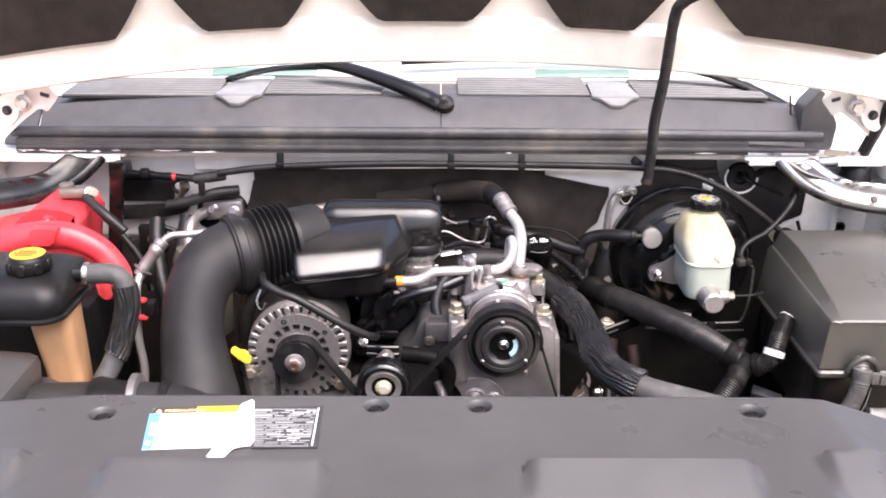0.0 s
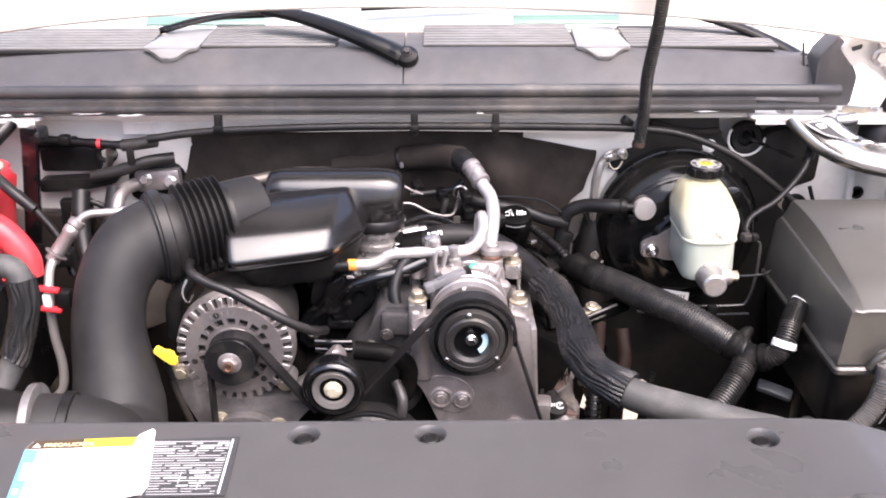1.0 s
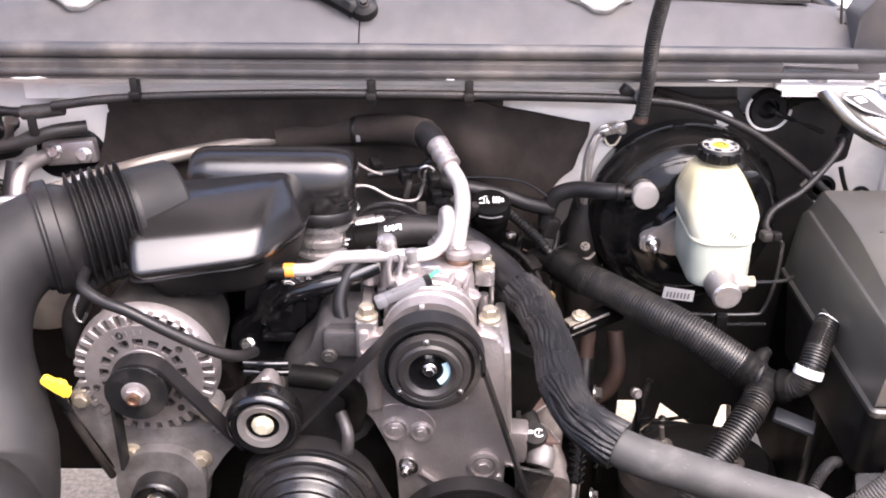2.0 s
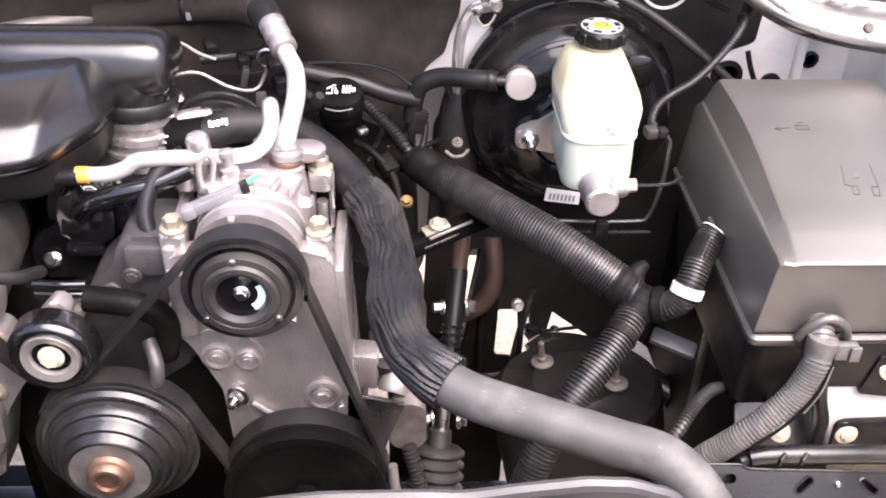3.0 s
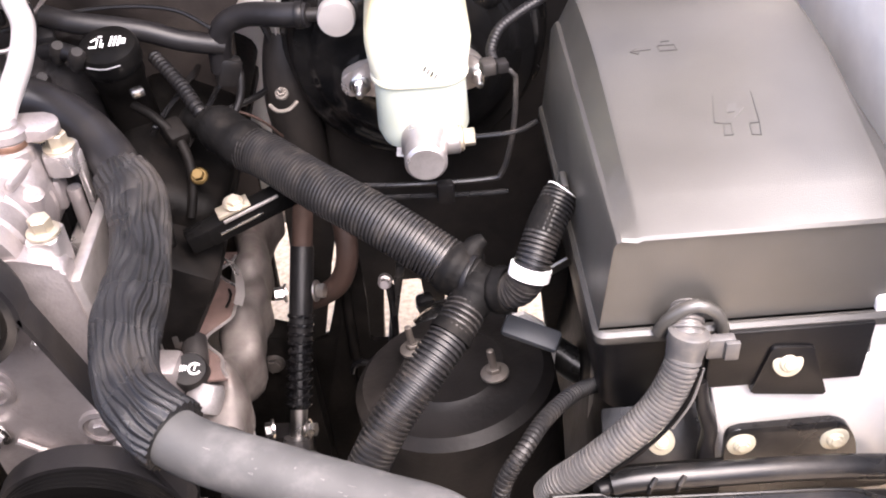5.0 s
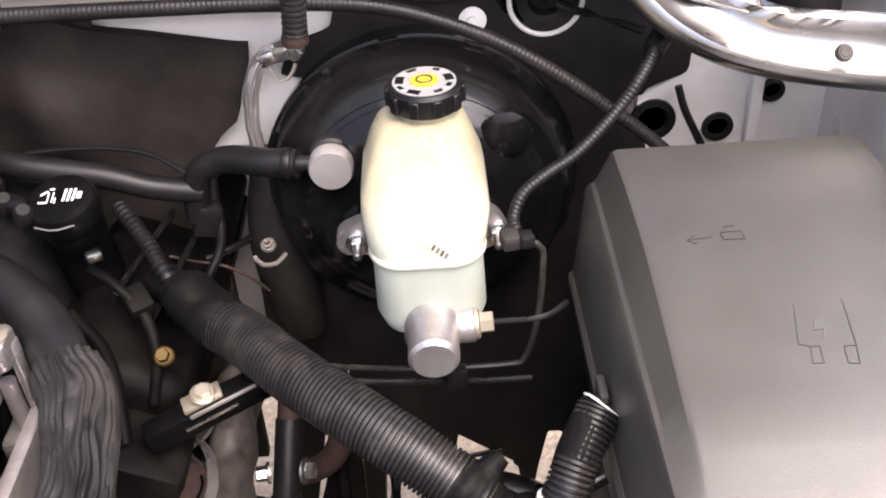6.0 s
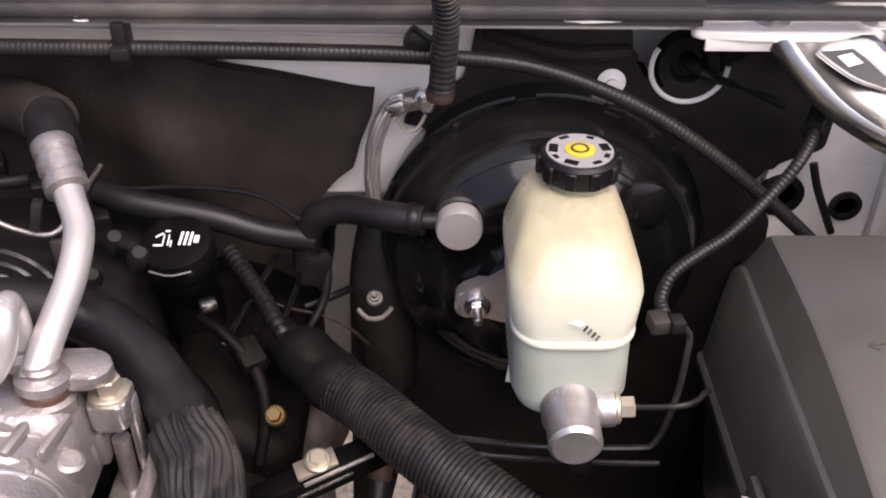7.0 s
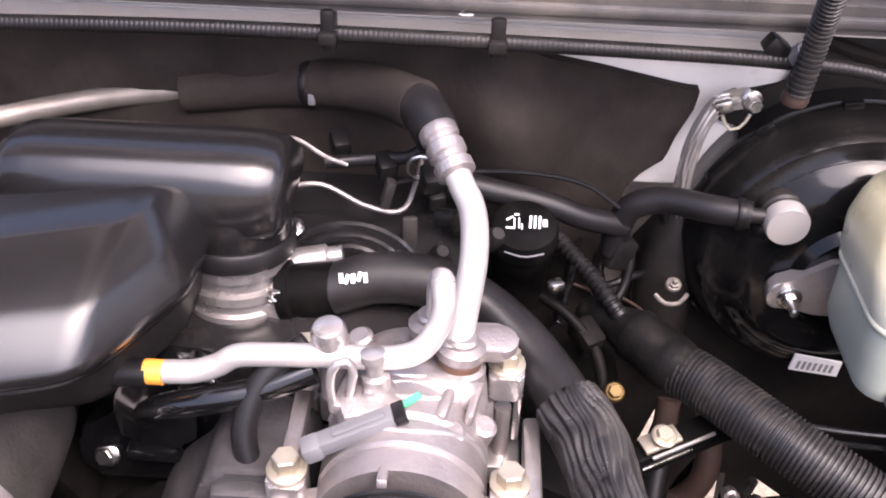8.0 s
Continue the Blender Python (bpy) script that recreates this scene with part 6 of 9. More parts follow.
def build_braces():
    """Pressed bright steel braces from the cowl's corners down to the fenders."""
    for s in (1, -1):
        t = thing("fender_brace", (s * 0.7, 1.58, 1.03), "curved bright pressed steel brace at the bay's corner", "brace", "fender braces")
        out = [(0.594, 1.592, 1.134), (0.605, 1.578, 1.121), (0.628, 1.558, 1.101), (0.660, 1.540, 1.085), (0.69, 1.534, 1.075), (0.73, 1.528, 1.067), (0.79, 1.518, 1.061), (0.86, 1.50, 1.058)]
        inn = [(0.664, 1.604, 1.134), (0.674, 1.588, 1.127), (0.690, 1.570, 1.115), (0.715, 1.560, 1.108), (0.76, 1.555, 1.104), (0.81, 1.548, 1.101), (0.86, 1.535, 1.099)]
        po, _ = smooth_path(out, 0.01)
        pi, _ = smooth_path(inn, 0.01)
        n = 30
        loops = []
        for k in range(n + 1):
            a = po[round(k * (len(po) - 1) / n)]
            b = pi[round(k * (len(pi) - 1) / n)]
            d = b - a
            nrm = Vector((0.1, -0.75, 0.65))
            prof = [(0.0, -0.004), (-0.03, 0.006), (0.0, 0.014), (0.10, 0.016), (0.20, 0.006), (0.45, 0.002), (0.72, 0.006), (0.84, 0.015), (0.98, 0.013), (1.03, 0.004), (0.99, -0.005), (0.5, -0.008)]
            loops.append([((a + d * u + nrm * h).x * s, (a + d * u + nrm * h).y, (a + d * u + nrm * h).z) for u, h in prof])
        part("channel", loft(loops), M_CHROME if s > 0 else M_BLACKSTEEL, t, angle=70)
        if s > 0:
            # its upper slot, a black plate painting the opening's shade, with a folded lip
            def on(f, u, h=0.0):
                a, b = po[round(f * (len(po) - 1))], pi[round(f * (len(pi) - 1))]
                return a + (b - a) * u + Vector((0.1, -0.75, 0.65)) * (0.006 + h)

            shape = [(0.04, 0.32), (0.08, 0.36), (0.13, 0.46), (0.18, 0.58), (0.24, 0.70), (0.27, 0.74), (0.24, 0.76), (0.18, 0.76), (0.12, 0.74), (0.07, 0.72), (0.04, 0.68)]
            bm = loft([[on(f, u, h) for f, u in shape] for h in (0.0, 0.0035)])
            part("slot", bm, M_PRINTSHADE, t, "black plate standing for the slot's shade")
            part("slot_lip", tube([on(f, u, 0.003) for f, u in shape[:6]], 0.0016, 8), M_CHROME, t)
            # Pale plate stands for the white bracket glimpsed through the slot.
            part("bracket_glimpse", loft([[on(f, u, h) for f, u in ((0.05, 0.46), (0.05, 0.62), (0.085, 0.64), (0.085, 0.48))] for h in (0.003, 0.0055)]), M_PAINT, t)
            bolt(t, on(0.60, 0.45, -0.003), (0.1, -0.75, 0.65), 0.0045, 0.003, M_DARKMETAL)
            part("end_roll", tube([(0.672, 1.598, 1.134), (0.690, 1.60, 1.134), (0.705, 1.602, 1.136)], 0.010, 14), M_CHROME, t)


def build_booster():
    c = Vector((0.449, 1.64, 0.942))
    t = thing("brake_booster", (c.x, c.y, c.z - 0.14), "large round gloss black brake booster on the bulkhead", "brake booster")
    part("rear_shell", lathe([(0.10, 0.05), (0.130, 0.03), (0.133, 0.008), (0.135, 0.0), (0.135, -0.006), (0.13, -0.008)], c, (0, 1, 0), 72), M_BOOSTER, t)
    part("front_shell", lathe([(0.1325, -0.002), (0.1325, -0.012), (0.128, -0.020), (0.124, -0.036), (0.118, -0.044), (0.106, -0.047), (0.100, -0.054), (0.094, -0.062), (0.080, -0.068), (0.055, -0.070), (0.048, -0.078), (0, -0.078)], c, (0, 1, 0), 72), M_BOOSTER, t)
    for k in range(12):
        a = radians(30 * k + 8)
        part("crimp_tab", boxat((c.x + 0.1335 * math.cos(a), c.y - 0.008, c.z + 0.1335 * math.sin(a)), (0.004, 0.010, 0.016), 0.001, ry=-(30 * k + 8)), M_BOOSTER, t)
    part("boss", lathe([(0.020, 0.0), (0.020, 0.004), (0.014, 0.007), (0, 0.007)], (0.519, 1.580, 1.012), (0, -1, 0.05), 24), M_BOOSTER, t)
    for rad, y0, w in ((0.1035, -0.0475, 0.0020), (0.1285, -0.016, 0.0017)):
        part("bead", lathe([(rad - w, y0 + 0.002), (rad - 0.6 * w, y0 - 0.8 * w), (rad, y0 - 1.2 * w), (rad + 0.6 * w, y0 - 0.6 * w), (rad + w, y0 + 0.003)], c, (0, 1, 0), 96, cap=False), M_BOOSTER, t)
    part("boss_ring", tube([(0.517 + 0.022 * math.cos(a), 1.579, 1.006 + 0.022 * math.sin(a)) for a in [radians(12 * k + 10) for k in range(16)]], 0.0022, 8), M_BOOSTER, t)
    v = part("check_valve", lathe([(0.0185, -0.002), (0.0185, 0.008), (0.0165, 0.010), (0.0165, 0.020)], (0.380, 1.587, 1.000), (0, -1, 0), 28), M_RUBBER, t, "check valve in a rubber seat")
    part("knob", lathe([(0.012, 0.012), (0.0175, 0.014), (0.0178, 0.024), (0.0165, 0.0275), (0.008, 0.0285), (0, 0.0285)], (0.380, 1.587, 1.000), (0, -1, 0), 32), M_PIPE, v, "silver disc end")
    part("port", tube([(0.376, 1.572, 1.001), (0.355, 1.573, 1.001), (0.348, 1.574, 1.001)], 0.0065, 12), M_PLASTIC, v)
    part("data_plate", prism([(0.422, 0.838), (0.466, 0.832), (0.467, 0.849), (0.424, 0.856)], 0.002, front(1.572)), M_PAPER, t, "small white data sticker")
    for k in range(7):
        part("plate_bar", prism([(0.427 + 0.005 * k, 0.8405 - 0.0006 * k), (0.4295 + 0.005 * k, 0.8403 - 0.0006 * k), (0.4305 + 0.005 * k, 0.849 - 0.0006 * k), (0.428 + 0.005 * k, 0.849 - 0.0006 * k)], 0.0006, front(1.5712)), M_PALE, t)

    m = thing("master_cylinder", (0.453, 1.46, 0.925), "cast aluminium brake master cylinder bolted to the booster", "master cylinder")
    part("bore", lathe([(0.0, 0), (0.015, 0), (0.0178, 0.003), (0.0178, 0.022), (0.020, 0.026), (0.020, 0.15), (0.024, 0.165)], (0.453, 1.396, 0.945), (0, 1, 0.02), 32), M_ALU_BRIGHT, m)
    part("flange", prism(corner_round([(0.378, 0.922), (0.377, 0.944), (0.396, 0.952), (0.425, 0.972), (0.48, 0.972), (0.51, 0.952), (0.52, 0.93), (0.50, 0.92), (0.47, 0.918), (0.42, 0.916), (0.40, 0.922)], 0.008), 0.014, front(1.555), bevel=0.002), M_ALU_BRIGHT, m)
    part("nut", hexbolt(bmesh.new(), (0.395, 1.554, 0.934), (0, -1, 0), 0.0072, 0.008, True, 0.012), M_STEEL, m)
    part("nut", hexbolt(bmesh.new(), (0.508, 1.554, 0.936), (0, -1, 0), 0.0072, 0.008, True, 0.012), M_STEEL, m)
    part("outlet_boss", lathe([(0.013, 0), (0.013, 0.02), (0.010, 0.022)], (0.462, 1.433, 0.944), (1, 0, 0.05), 22), M_ALU_BRIGHT, m)
    part("line_nut", hexbolt(bmesh.new(), (0.484, 1.433, 0.945), (1, 0, 0.05), 0.0078, 0.012, True), M_ZINC, m)
    part("web", boxat((0.452, 1.485, 0.962), (0.04, 0.09, 0.02), 0.005), M_ALU, m)
    part("sensor", boxat((0.511, 1.462, 0.995), (0.014, 0.016, 0.012), 0.003, rz=10), M_DARKMETAL, m)
    part("sensor_tip", boxat((0.522, 1.458, 0.997), (0.010, 0.012, 0.010), 0.002, rz=10), M_PLASTIC, m)

    l = thing("brake_lines", (0.50, 1.45, 0.86), "thin black brake lines below the master cylinder", "pipe")
    part("line", tube([(0.49, 1.433, 0.945), (0.53, 1.433, 0.947), (0.55, 1.45, 0.945)], 0.0022, 8), M_BLACKSTEEL, l)
    part("line", tube([(0.512, 1.468, 0.990), (0.532, 1.465, 0.986), (0.534, 1.462, 0.968), (0.530, 1.455, 0.93), (0.520, 1.45, 0.895), (0.505, 1.45, 0.888), (0.43, 1.455, 0.885), (0.36, 1.47, 0.88)], 0.0024, 8), M_BLACKSTEEL, l)
    part("line", tube([(0.525, 1.447, 0.875), (0.48, 1.45, 0.873), (0.40, 1.457, 0.872), (0.36, 1.47, 0.868)], 0.0024, 8), M_BLACKSTEEL, l)
    part("clip", boxat((0.468, 1.449, 0.878), (0.016, 0.012, 0.022), 0.003), M_PLASTIC, l)

    r = thing("brake_fluid_reservoir", (0.455, 1.49, 0.955), "translucent cream brake fluid reservoir with a black cap", "reservoir")

    def sec(z, x0, x1, y0, y1, rad):
        w, d = x1 - x0, y1 - y0
        return [(0.4535 + 0.92 * ((x0 + x1) / 2 + px - 0.4555), (y0 + y1) / 2 + py, z) for px, py in rounded(w, d, rad, 6)]

    part("upper_tank", loft([sec(0.999, 0.412, 0.498, 1.436, 1.550, 0.022), sec(1.006, 0.410, 0.500, 1.436, 1.551, 0.022), sec(1.024, 0.4075, 0.5035, 1.440, 1.553, 0.024), sec(1.034, 0.408, 0.5015, 1.448, 1.554, 0.024), sec(1.048, 0.4145, 0.495, 1.464, 1.556, 0.022),
                             sec(1.058, 0.4205, 0.490, 1.480, 1.557, 0.022), sec(1.064, 0.428, 0.484, 1.492, 1.555, 0.022), sec(1.066, 0.436, 0.478, 1.502, 1.550, 0.02)]), M_CREAM, r, angle=60)
    part("lower_tank", loft([sec(0.934, 0.424, 0.487, 1.442, 1.53, 0.02), sec(0.937, 0.417, 0.494, 1.436, 1.538, 0.022), sec(0.950, 0.4125, 0.498, 1.433, 1.543, 0.022), sec(0.996, 0.4135, 0.4965, 1.434, 1.548, 0.022)]), M_FLUID, r, "milky fluid filled lower half")
    part("seam_flange", loft([sec(0.996, 0.411, 0.499, 1.432, 1.552, 0.025), sec(0.9972, 0.4103, 0.4997, 1.4312, 1.5528, 0.026), sec(0.9990, 0.4103, 0.4997, 1.4312, 1.5528, 0.026), sec(1.0, 0.411, 0.499, 1.432, 1.552, 0.025)]), M_CREAM, r)
    part("neck", lathe([(0.0215, 0), (0.0215, 0.014)], (0.458, 1.527, 1.060), (0, 0.04, 1), 28), M_CREAM, r)
    bm = lathe([(0.0255, 0), (0.0265, 0.002), (0.0265, 0.014), (0.0245, 0.0165)], (0.458, 1.5275, 1.071), (0, 0.0, 1), 40)
    cap = part("cap", bm, M_PLASTIC, r, "black ribbed cap")
    for k in range(10):
        a = radians(36 * k)
        part("grip_rib", block(bmesh.new(), (0.004, 0.008, 0.013), Matrix.Translation((0.458 + 0.0265 * math.cos(a), 1.5275 + 0.0265 * math.sin(a), 1.0785)) @ Matrix.Rotation(a, 4, "Z"), 0.001, 1), M_PLASTIC, cap)
    part("cap_print", lathe([(0.0225, 0), (0.0225, 0.0008), (0, 0.0008)], (0.458, 1.5275, 1.0875), (0, 0, 1), 36), M_PALE, cap, "pale warning ring")
    part("cap_centre", lathe([(0.0100, 0), (0.0100, 0.0008), (0.0085, 0.0012), (0, 0.0012)], (0.458, 1.5275, 1.0883), (0, 0, 1), 28), M_YELLOWPRINT, cap, "yellow brake symbol disc")
    for ang, w, h in ((12, 0.006, 0.009), (62, 0.003, 0.005), (118, 0.003, 0.007), (172, 0.006, 0.010), (208, 0.003, 0.005), (246, 0.005, 0.009), (300, 0.003, 0.006), (336, 0.0035, 0.005)):
        a = radians(ang)
        part("cap_bar", boxat((0.458 + (0.0205 - w / 2) * math.cos(a), 1.5275 + (0.0205 - w / 2) * math.sin(a), 1.0885), (w, h, 0.0006), 0, rz=ang), M_PLASTIC, cap)
    part("cap_symbol", tube([(0.458 + 0.0055 * math.cos(a), 1.5275 + 0.0055 * math.sin(a), 1.0896) for a in [radians(20 * k) for k in range(19)]], 0.0008, 6, 0.001), M_BROWNPRINT, cap)
    part("badge", prism([(-0.010, 0.004), (-0.004, 0.0055), (0.0, 0.003), (-0.002, 0.001), (-0.006, 0.002)], 0.0006,
                        Matrix.Translation((0.4565, 1.4345, 1.0125)) @ front(0)), M_PRINT, r, "small white printed mark")
    for k in range(4):
        part("badge_bar", boxat((0.4575 + 0.0028 * k, 1.434, 1.0125 - 0.0026 * k), (0.0012, 0.0010, 0.0045), 0, ry=30), M_GREYPLUG if k % 2 else M_PRINTSHADE, r)
    part("foot", boxat((0.428, 1.452, 0.950), (0.012, 0.02, 0.03), 0.004), M_CREAM, r)


def build_vacuum_hose():
    t = thing("vacuum_hose", (0.30, 1.6, 0.93), "black rubber vacuum hose to the booster valve", "hose")
    part("hose", tube([(0.354, 1.573, 1.001), (0.325, 1.582, 0.999), (0.290, 1.602, 0.992), (0.266, 1.61, 0.978), (0.258, 1.612, 0.955), (0.256, 1.612, 0.93)], 0.0115, 18), M_RUBBER, t)
    part("clamp", lathe([(0.0125, 0), (0.013, 0.001), (0.013, 0.006), (0.0125, 0.007)], (0.349, 1.574, 1.001), (-1, 0.1, 0), 20), M_PLASTIC, t)
    part("rear_hose", tube([(0.262, 1.61, 0.958), (0.225, 1.60, 0.972), (0.19, 1.598, 0.986), (0.13, 1.60, 0.998), (0.10, 1.61, 1.003)], 0.0105, 14), M_RUBBER, t)
    part("thin_wire", tube([(0.06, 1.60, 0.995), (0.125, 1.612, 1.003), (0.18, 1.614, 1.004), (0.225, 1.612, 0.997), (0.255, 1.605, 0.98)], 0.0022, 8), M_PLASTIC, t)
    g = thing("ground_strap", (0.31, 1.68, 0.85), "braided metal ground strap hanging on the bulkhead", "strap")
    pts = [(0.345, 1.651, 1.066), (0.328, 1.644, 1.060), (0.318, 1.638, 1.045), (0.312, 1.636, 1.02), (0.311, 1.637, 0.985), (0.313, 1.641, 0.95), (0.316, 1.644, 0.92), (0.312, 1.648, 0.88), (0.300, 1.70, 0.84)]
    part("braid", tube(pts, 0.0076, 40, 0.004, pleat=(8, 0.0009), flat=0.75), M_STRAP, g)
    part("lug", prism(corner_round([(0.320, 1.050), (0.352, 1.058), (0.358, 1.068), (0.350, 1.076), (0.326, 1.068)], 0.004), 0.004, front(1.644)), M_STEEL, g)
    part("crimp", boxat((0.331, 1.640, 1.061), (0.016, 0.010, 0.012), 0.003, ry=-20), M_STEEL, g)
    part("bolt", hexbolt(bmesh.new(), (0.354, 1.643, 1.066), (0.1, -1, 0), 0.006, 0.012), M_STEEL, g)
    part("loop_wire", tube([(0.332, 1.640, 1.053), (0.338, 1.636, 1.043), (0.348, 1.636, 1.045), (0.354, 1.638, 1.056)], 0.0016, 6), M_ZINC, g)


def build_looms():
    a = thing("cowl_harness", (-0.05, 1.61, 1.10), "black corrugated wiring harness clipped under the cowl", "wiring harness")
    part("loom", tube([(-0.40, 1.606, 1.106), (-0.30, 1.602, 1.119), (-0.10, 1.60, 1.1265), (0.10, 1.60, 1.1265), (0.27, 1.60, 1.1245), (0.355, 1.60, 1.122), (0.43, 1.602, 1.113), (0.50, 1.60, 1.088), (0.56, 1.598, 1.052), (0.62, 1.595, 1.005), (0.66, 1.59, 0.97)],
                      lambda f: 0.0062 if f < 0.70 else 0.0056, 14, corr=(0.0038, 0.00025)), M_RUBBER, a)
    for x in (-0.286, 0.018, 0.144):
        part("clip", boxat((x, 1.601, 1.131), (0.011, 0.018, 0.034), 0.003), M_PLASTIC, a)
        part("clip_head", boxat((x, 1.592, 1.1265), (0.014, 0.010, 0.010), 0.002), M_PLASTIC, a)
    part("end_clip", boxat((0.350, 1.604, 1.131), (0.02, 0.016, 0.014), 0.003, ry=35), M_PLASTIC, a)
    part("end_clip", lathe([(0.009, 0), (0.009, 0.014), (0.005, 0.016)], (0.366, 1.60, 1.126), (0.2, -0.6, 0.6), 14), M_GREYPLUG, a)

    b = thing("sensor_harness", (0.57, 1.52, 0.94), "thin black corrugated wire running to the reservoir switch", "wiring harness")
    part("loom", tube([(0.645, 1.60, 1.095), (0.618, 1.55, 1.076), (0.597, 1.535, 1.053), (0.566, 1.515, 1.031), (0.541, 1.50, 1.023), (0.523, 1.49, 1.014), (0.515, 1.48, 1.001), (0.516, 1.468, 0.996)], 0.0044, 12, corr=(0.0034, 0.0004)), M_RUBBER, b)
    part("tape", tube([(0.645, 1.60, 1.095), (0.635, 1.58, 1.087), (0.625, 1.565, 1.081)], 0.0085, 12), M_RUBBER, b)

    c = thing("main_harness", (0.46, 1.36, 0.80), "thick black corrugated wiring harness with a taped branch", "wiring harness")
    part("main_loom", tube([(0.292, 1.475, 0.925), (0.315, 1.455, 0.925), (0.36, 1.41, 0.921), (0.41, 1.372, 0.910), (0.455, 1.345, 0.890), (0.480, 1.330, 0.876)], 0.0200, 24, corr=(0.0036, 0.0022)), M_LOOM, c)
    part("taped_end", tube([(0.232, 1.545, 0.915), (0.248, 1.522, 0.926), (0.268, 1.50, 0.930), (0.287, 1.480, 0.927), (0.305, 1.464, 0.925)], lambda f: 0.013 + 0.009 * min(1, 1.6 * f), 20, 0.003, corr=(0.017, 0.0006), wob=0.004), M_TAPE, c)
    part("taped_branch", tube([(0.462, 1.340, 0.886), (0.482, 1.328, 0.877), (0.498, 1.318, 0.874), (0.512, 1.308, 0.880)], lambda f: 0.0215 - 0.004 * f, 24, 0.0025, corr=(0.015, 0.0012), wob=0.005), M_TAPE, c)
    part("upper_branch", tube([(0.502, 1.314, 0.876), (0.518, 1.303, 0.886), (0.528, 1.304, 0.905), (0.540, 1.322, 0.925), (0.556, 1.345, 0.942)], 0.0138, 22, corr=(0.0036, 0.0020)), M_LOOM, c)
    part("white_band", lathe([(0.0158, -0.0052), (0.0166, -0.0046), (0.0166, 0.0046), (0.0158, 0.0052)], (0.527, 1.302, 0.903), (0.25, 0.28, 0.75), 26), M_WHITE, c, "white plastic band")
    part("white_collar", lathe([(0.0125, 0), (0.0138, 0.001), (0.0138, 0.002), (0.0115, 0.003)], (0.557, 1.346, 0.943), (0.6, 0.5, 0.5), 22), M_WHITE, c)
    part("lower_branch", tube([(0.486, 1.325, 0.872), (0.470, 1.296, 0.862), (0.445, 1.268, 0.845), (0.413, 1.240, 0.818), (0.389, 1.219, 0.785), (0.370, 1.203, 0.745), (0.358, 1.195, 0.69)], 0.0158, 22, corr=(0.0042, 0.0026)), M_LOOM, c)
    part("stub", tube([(0.480, 1.335, 0.888), (0.486, 1.341, 0.899), (0.495, 1.345, 0.904)], lambda f: 0.010 - 0.004 * f, 14, 0.003, wob=0.004), M_TAPE, c)
    part("tape_wrap", tube([(0.489, 1.326, 0.878), (0.481, 1.312, 0.869), (0.471, 1.297, 0.863), (0.461, 1.285, 0.856)], lambda f: 0.0182 - 0.001 * f, 24, 0.0025, corr=(0.019, 0.0009), wob=0.005), M_TAPE, c)
    part("smooth_tape", tube([(0.535, 1.314, 0.917), (0.541, 1.324, 0.927), (0.549, 1.336, 0.937), (0.557, 1.346, 0.943)], 0.0141, 22, 0.004, wob=0.0012), M_TAPE, c)
    part("tie", lathe([(0.0232, -0.002), (0.0236, 0), (0.0232, 0.002)], (0.482, 1.328, 0.877), (0.7, -0.4, -0.1), 22), M_PLASTIC, c)

    d = thing("battery_cable", (0.61, 1.18, 0.80), "dusty grey corrugated cable leaving the fuse box", "cable")
    way = [(0.624, 1.226, 0.930), (0.623, 1.208, 0.924), (0.620, 1.195, 0.908), (0.613, 1.190, 0.886), (0.602, 1.186, 0.866), (0.584, 1.182, 0.846), (0.564, 1.180, 0.826), (0.548, 1.182, 0.807), (0.537, 1.186, 0.791), (0.528, 1.195, 0.765)]
    part("cable", tube(way, 0.0118, 18, corr=(0.0036, 0.0018)), M_LOOM_GREY, d)
    part("collar", lathe([(0.0128, 0), (0.0142, 0.001), (0.0142, 0.010), (0.0135, 0.012), (0.0128, 0.020)], (0.623, 1.200, 0.928), (-0.15, -0.2, -1), 24), M_LOOM_GREY, d)
    part("tie_tail", boxat((0.644, 1.196, 0.915), (0.020, 0.008, 0.018), 0.002), M_LOOM_GREY, d)
    part("tie_lock", boxat((0.651, 1.191, 0.915), (0.010, 0.004, 0.016), 0.001), M_LOOM_GREY, d)
    part("seam", tube([(0.630, 1.187, 0.905), (0.622, 1.179, 0.882), (0.609, 1.174, 0.861), (0.590, 1.169, 0.842), (0.570, 1.167, 0.824)], 0.0016, 6), M_SHADEBLACK, d)
    part("seam_lip", tube([(0.632, 1.187, 0.904), (0.6245, 1.179, 0.881), (0.6115, 1.174, 0.859)], 0.0012, 6), M_LOOM_GREY, d)

    e = thing("side_harness", (0.52, 1.2, 0.78), "thin dusty loom looping down behind the radiator hose", "wiring harness")
    part("loom", tube([(0.590, 1.300, 0.770), (0.578, 1.285, 0.786), (0.556, 1.258, 0.808), (0.530, 1.225, 0.820), (0.510, 1.198, 0.818), (0.494, 1.186, 0.798), (0.488, 1.18, 0.77)], 0.0062, 14, corr=(0.004, 0.0012)), M_LOOM, e)
    part("connector", boxat((0.530, 1.318, 0.820), (0.050, 0.020, 0.010), 0.004, rz=-22, rx=20, ry=12), mat("blue_grey_connector", (0.028, 0.031, 0.036), 0.45), e, "blue grey connector")
    part("bracket", boxat((0.545, 1.345, 0.862), (0.045, 0.004, 0.008), 0.001, rz=15, ry=-20), M_STEEL, e)


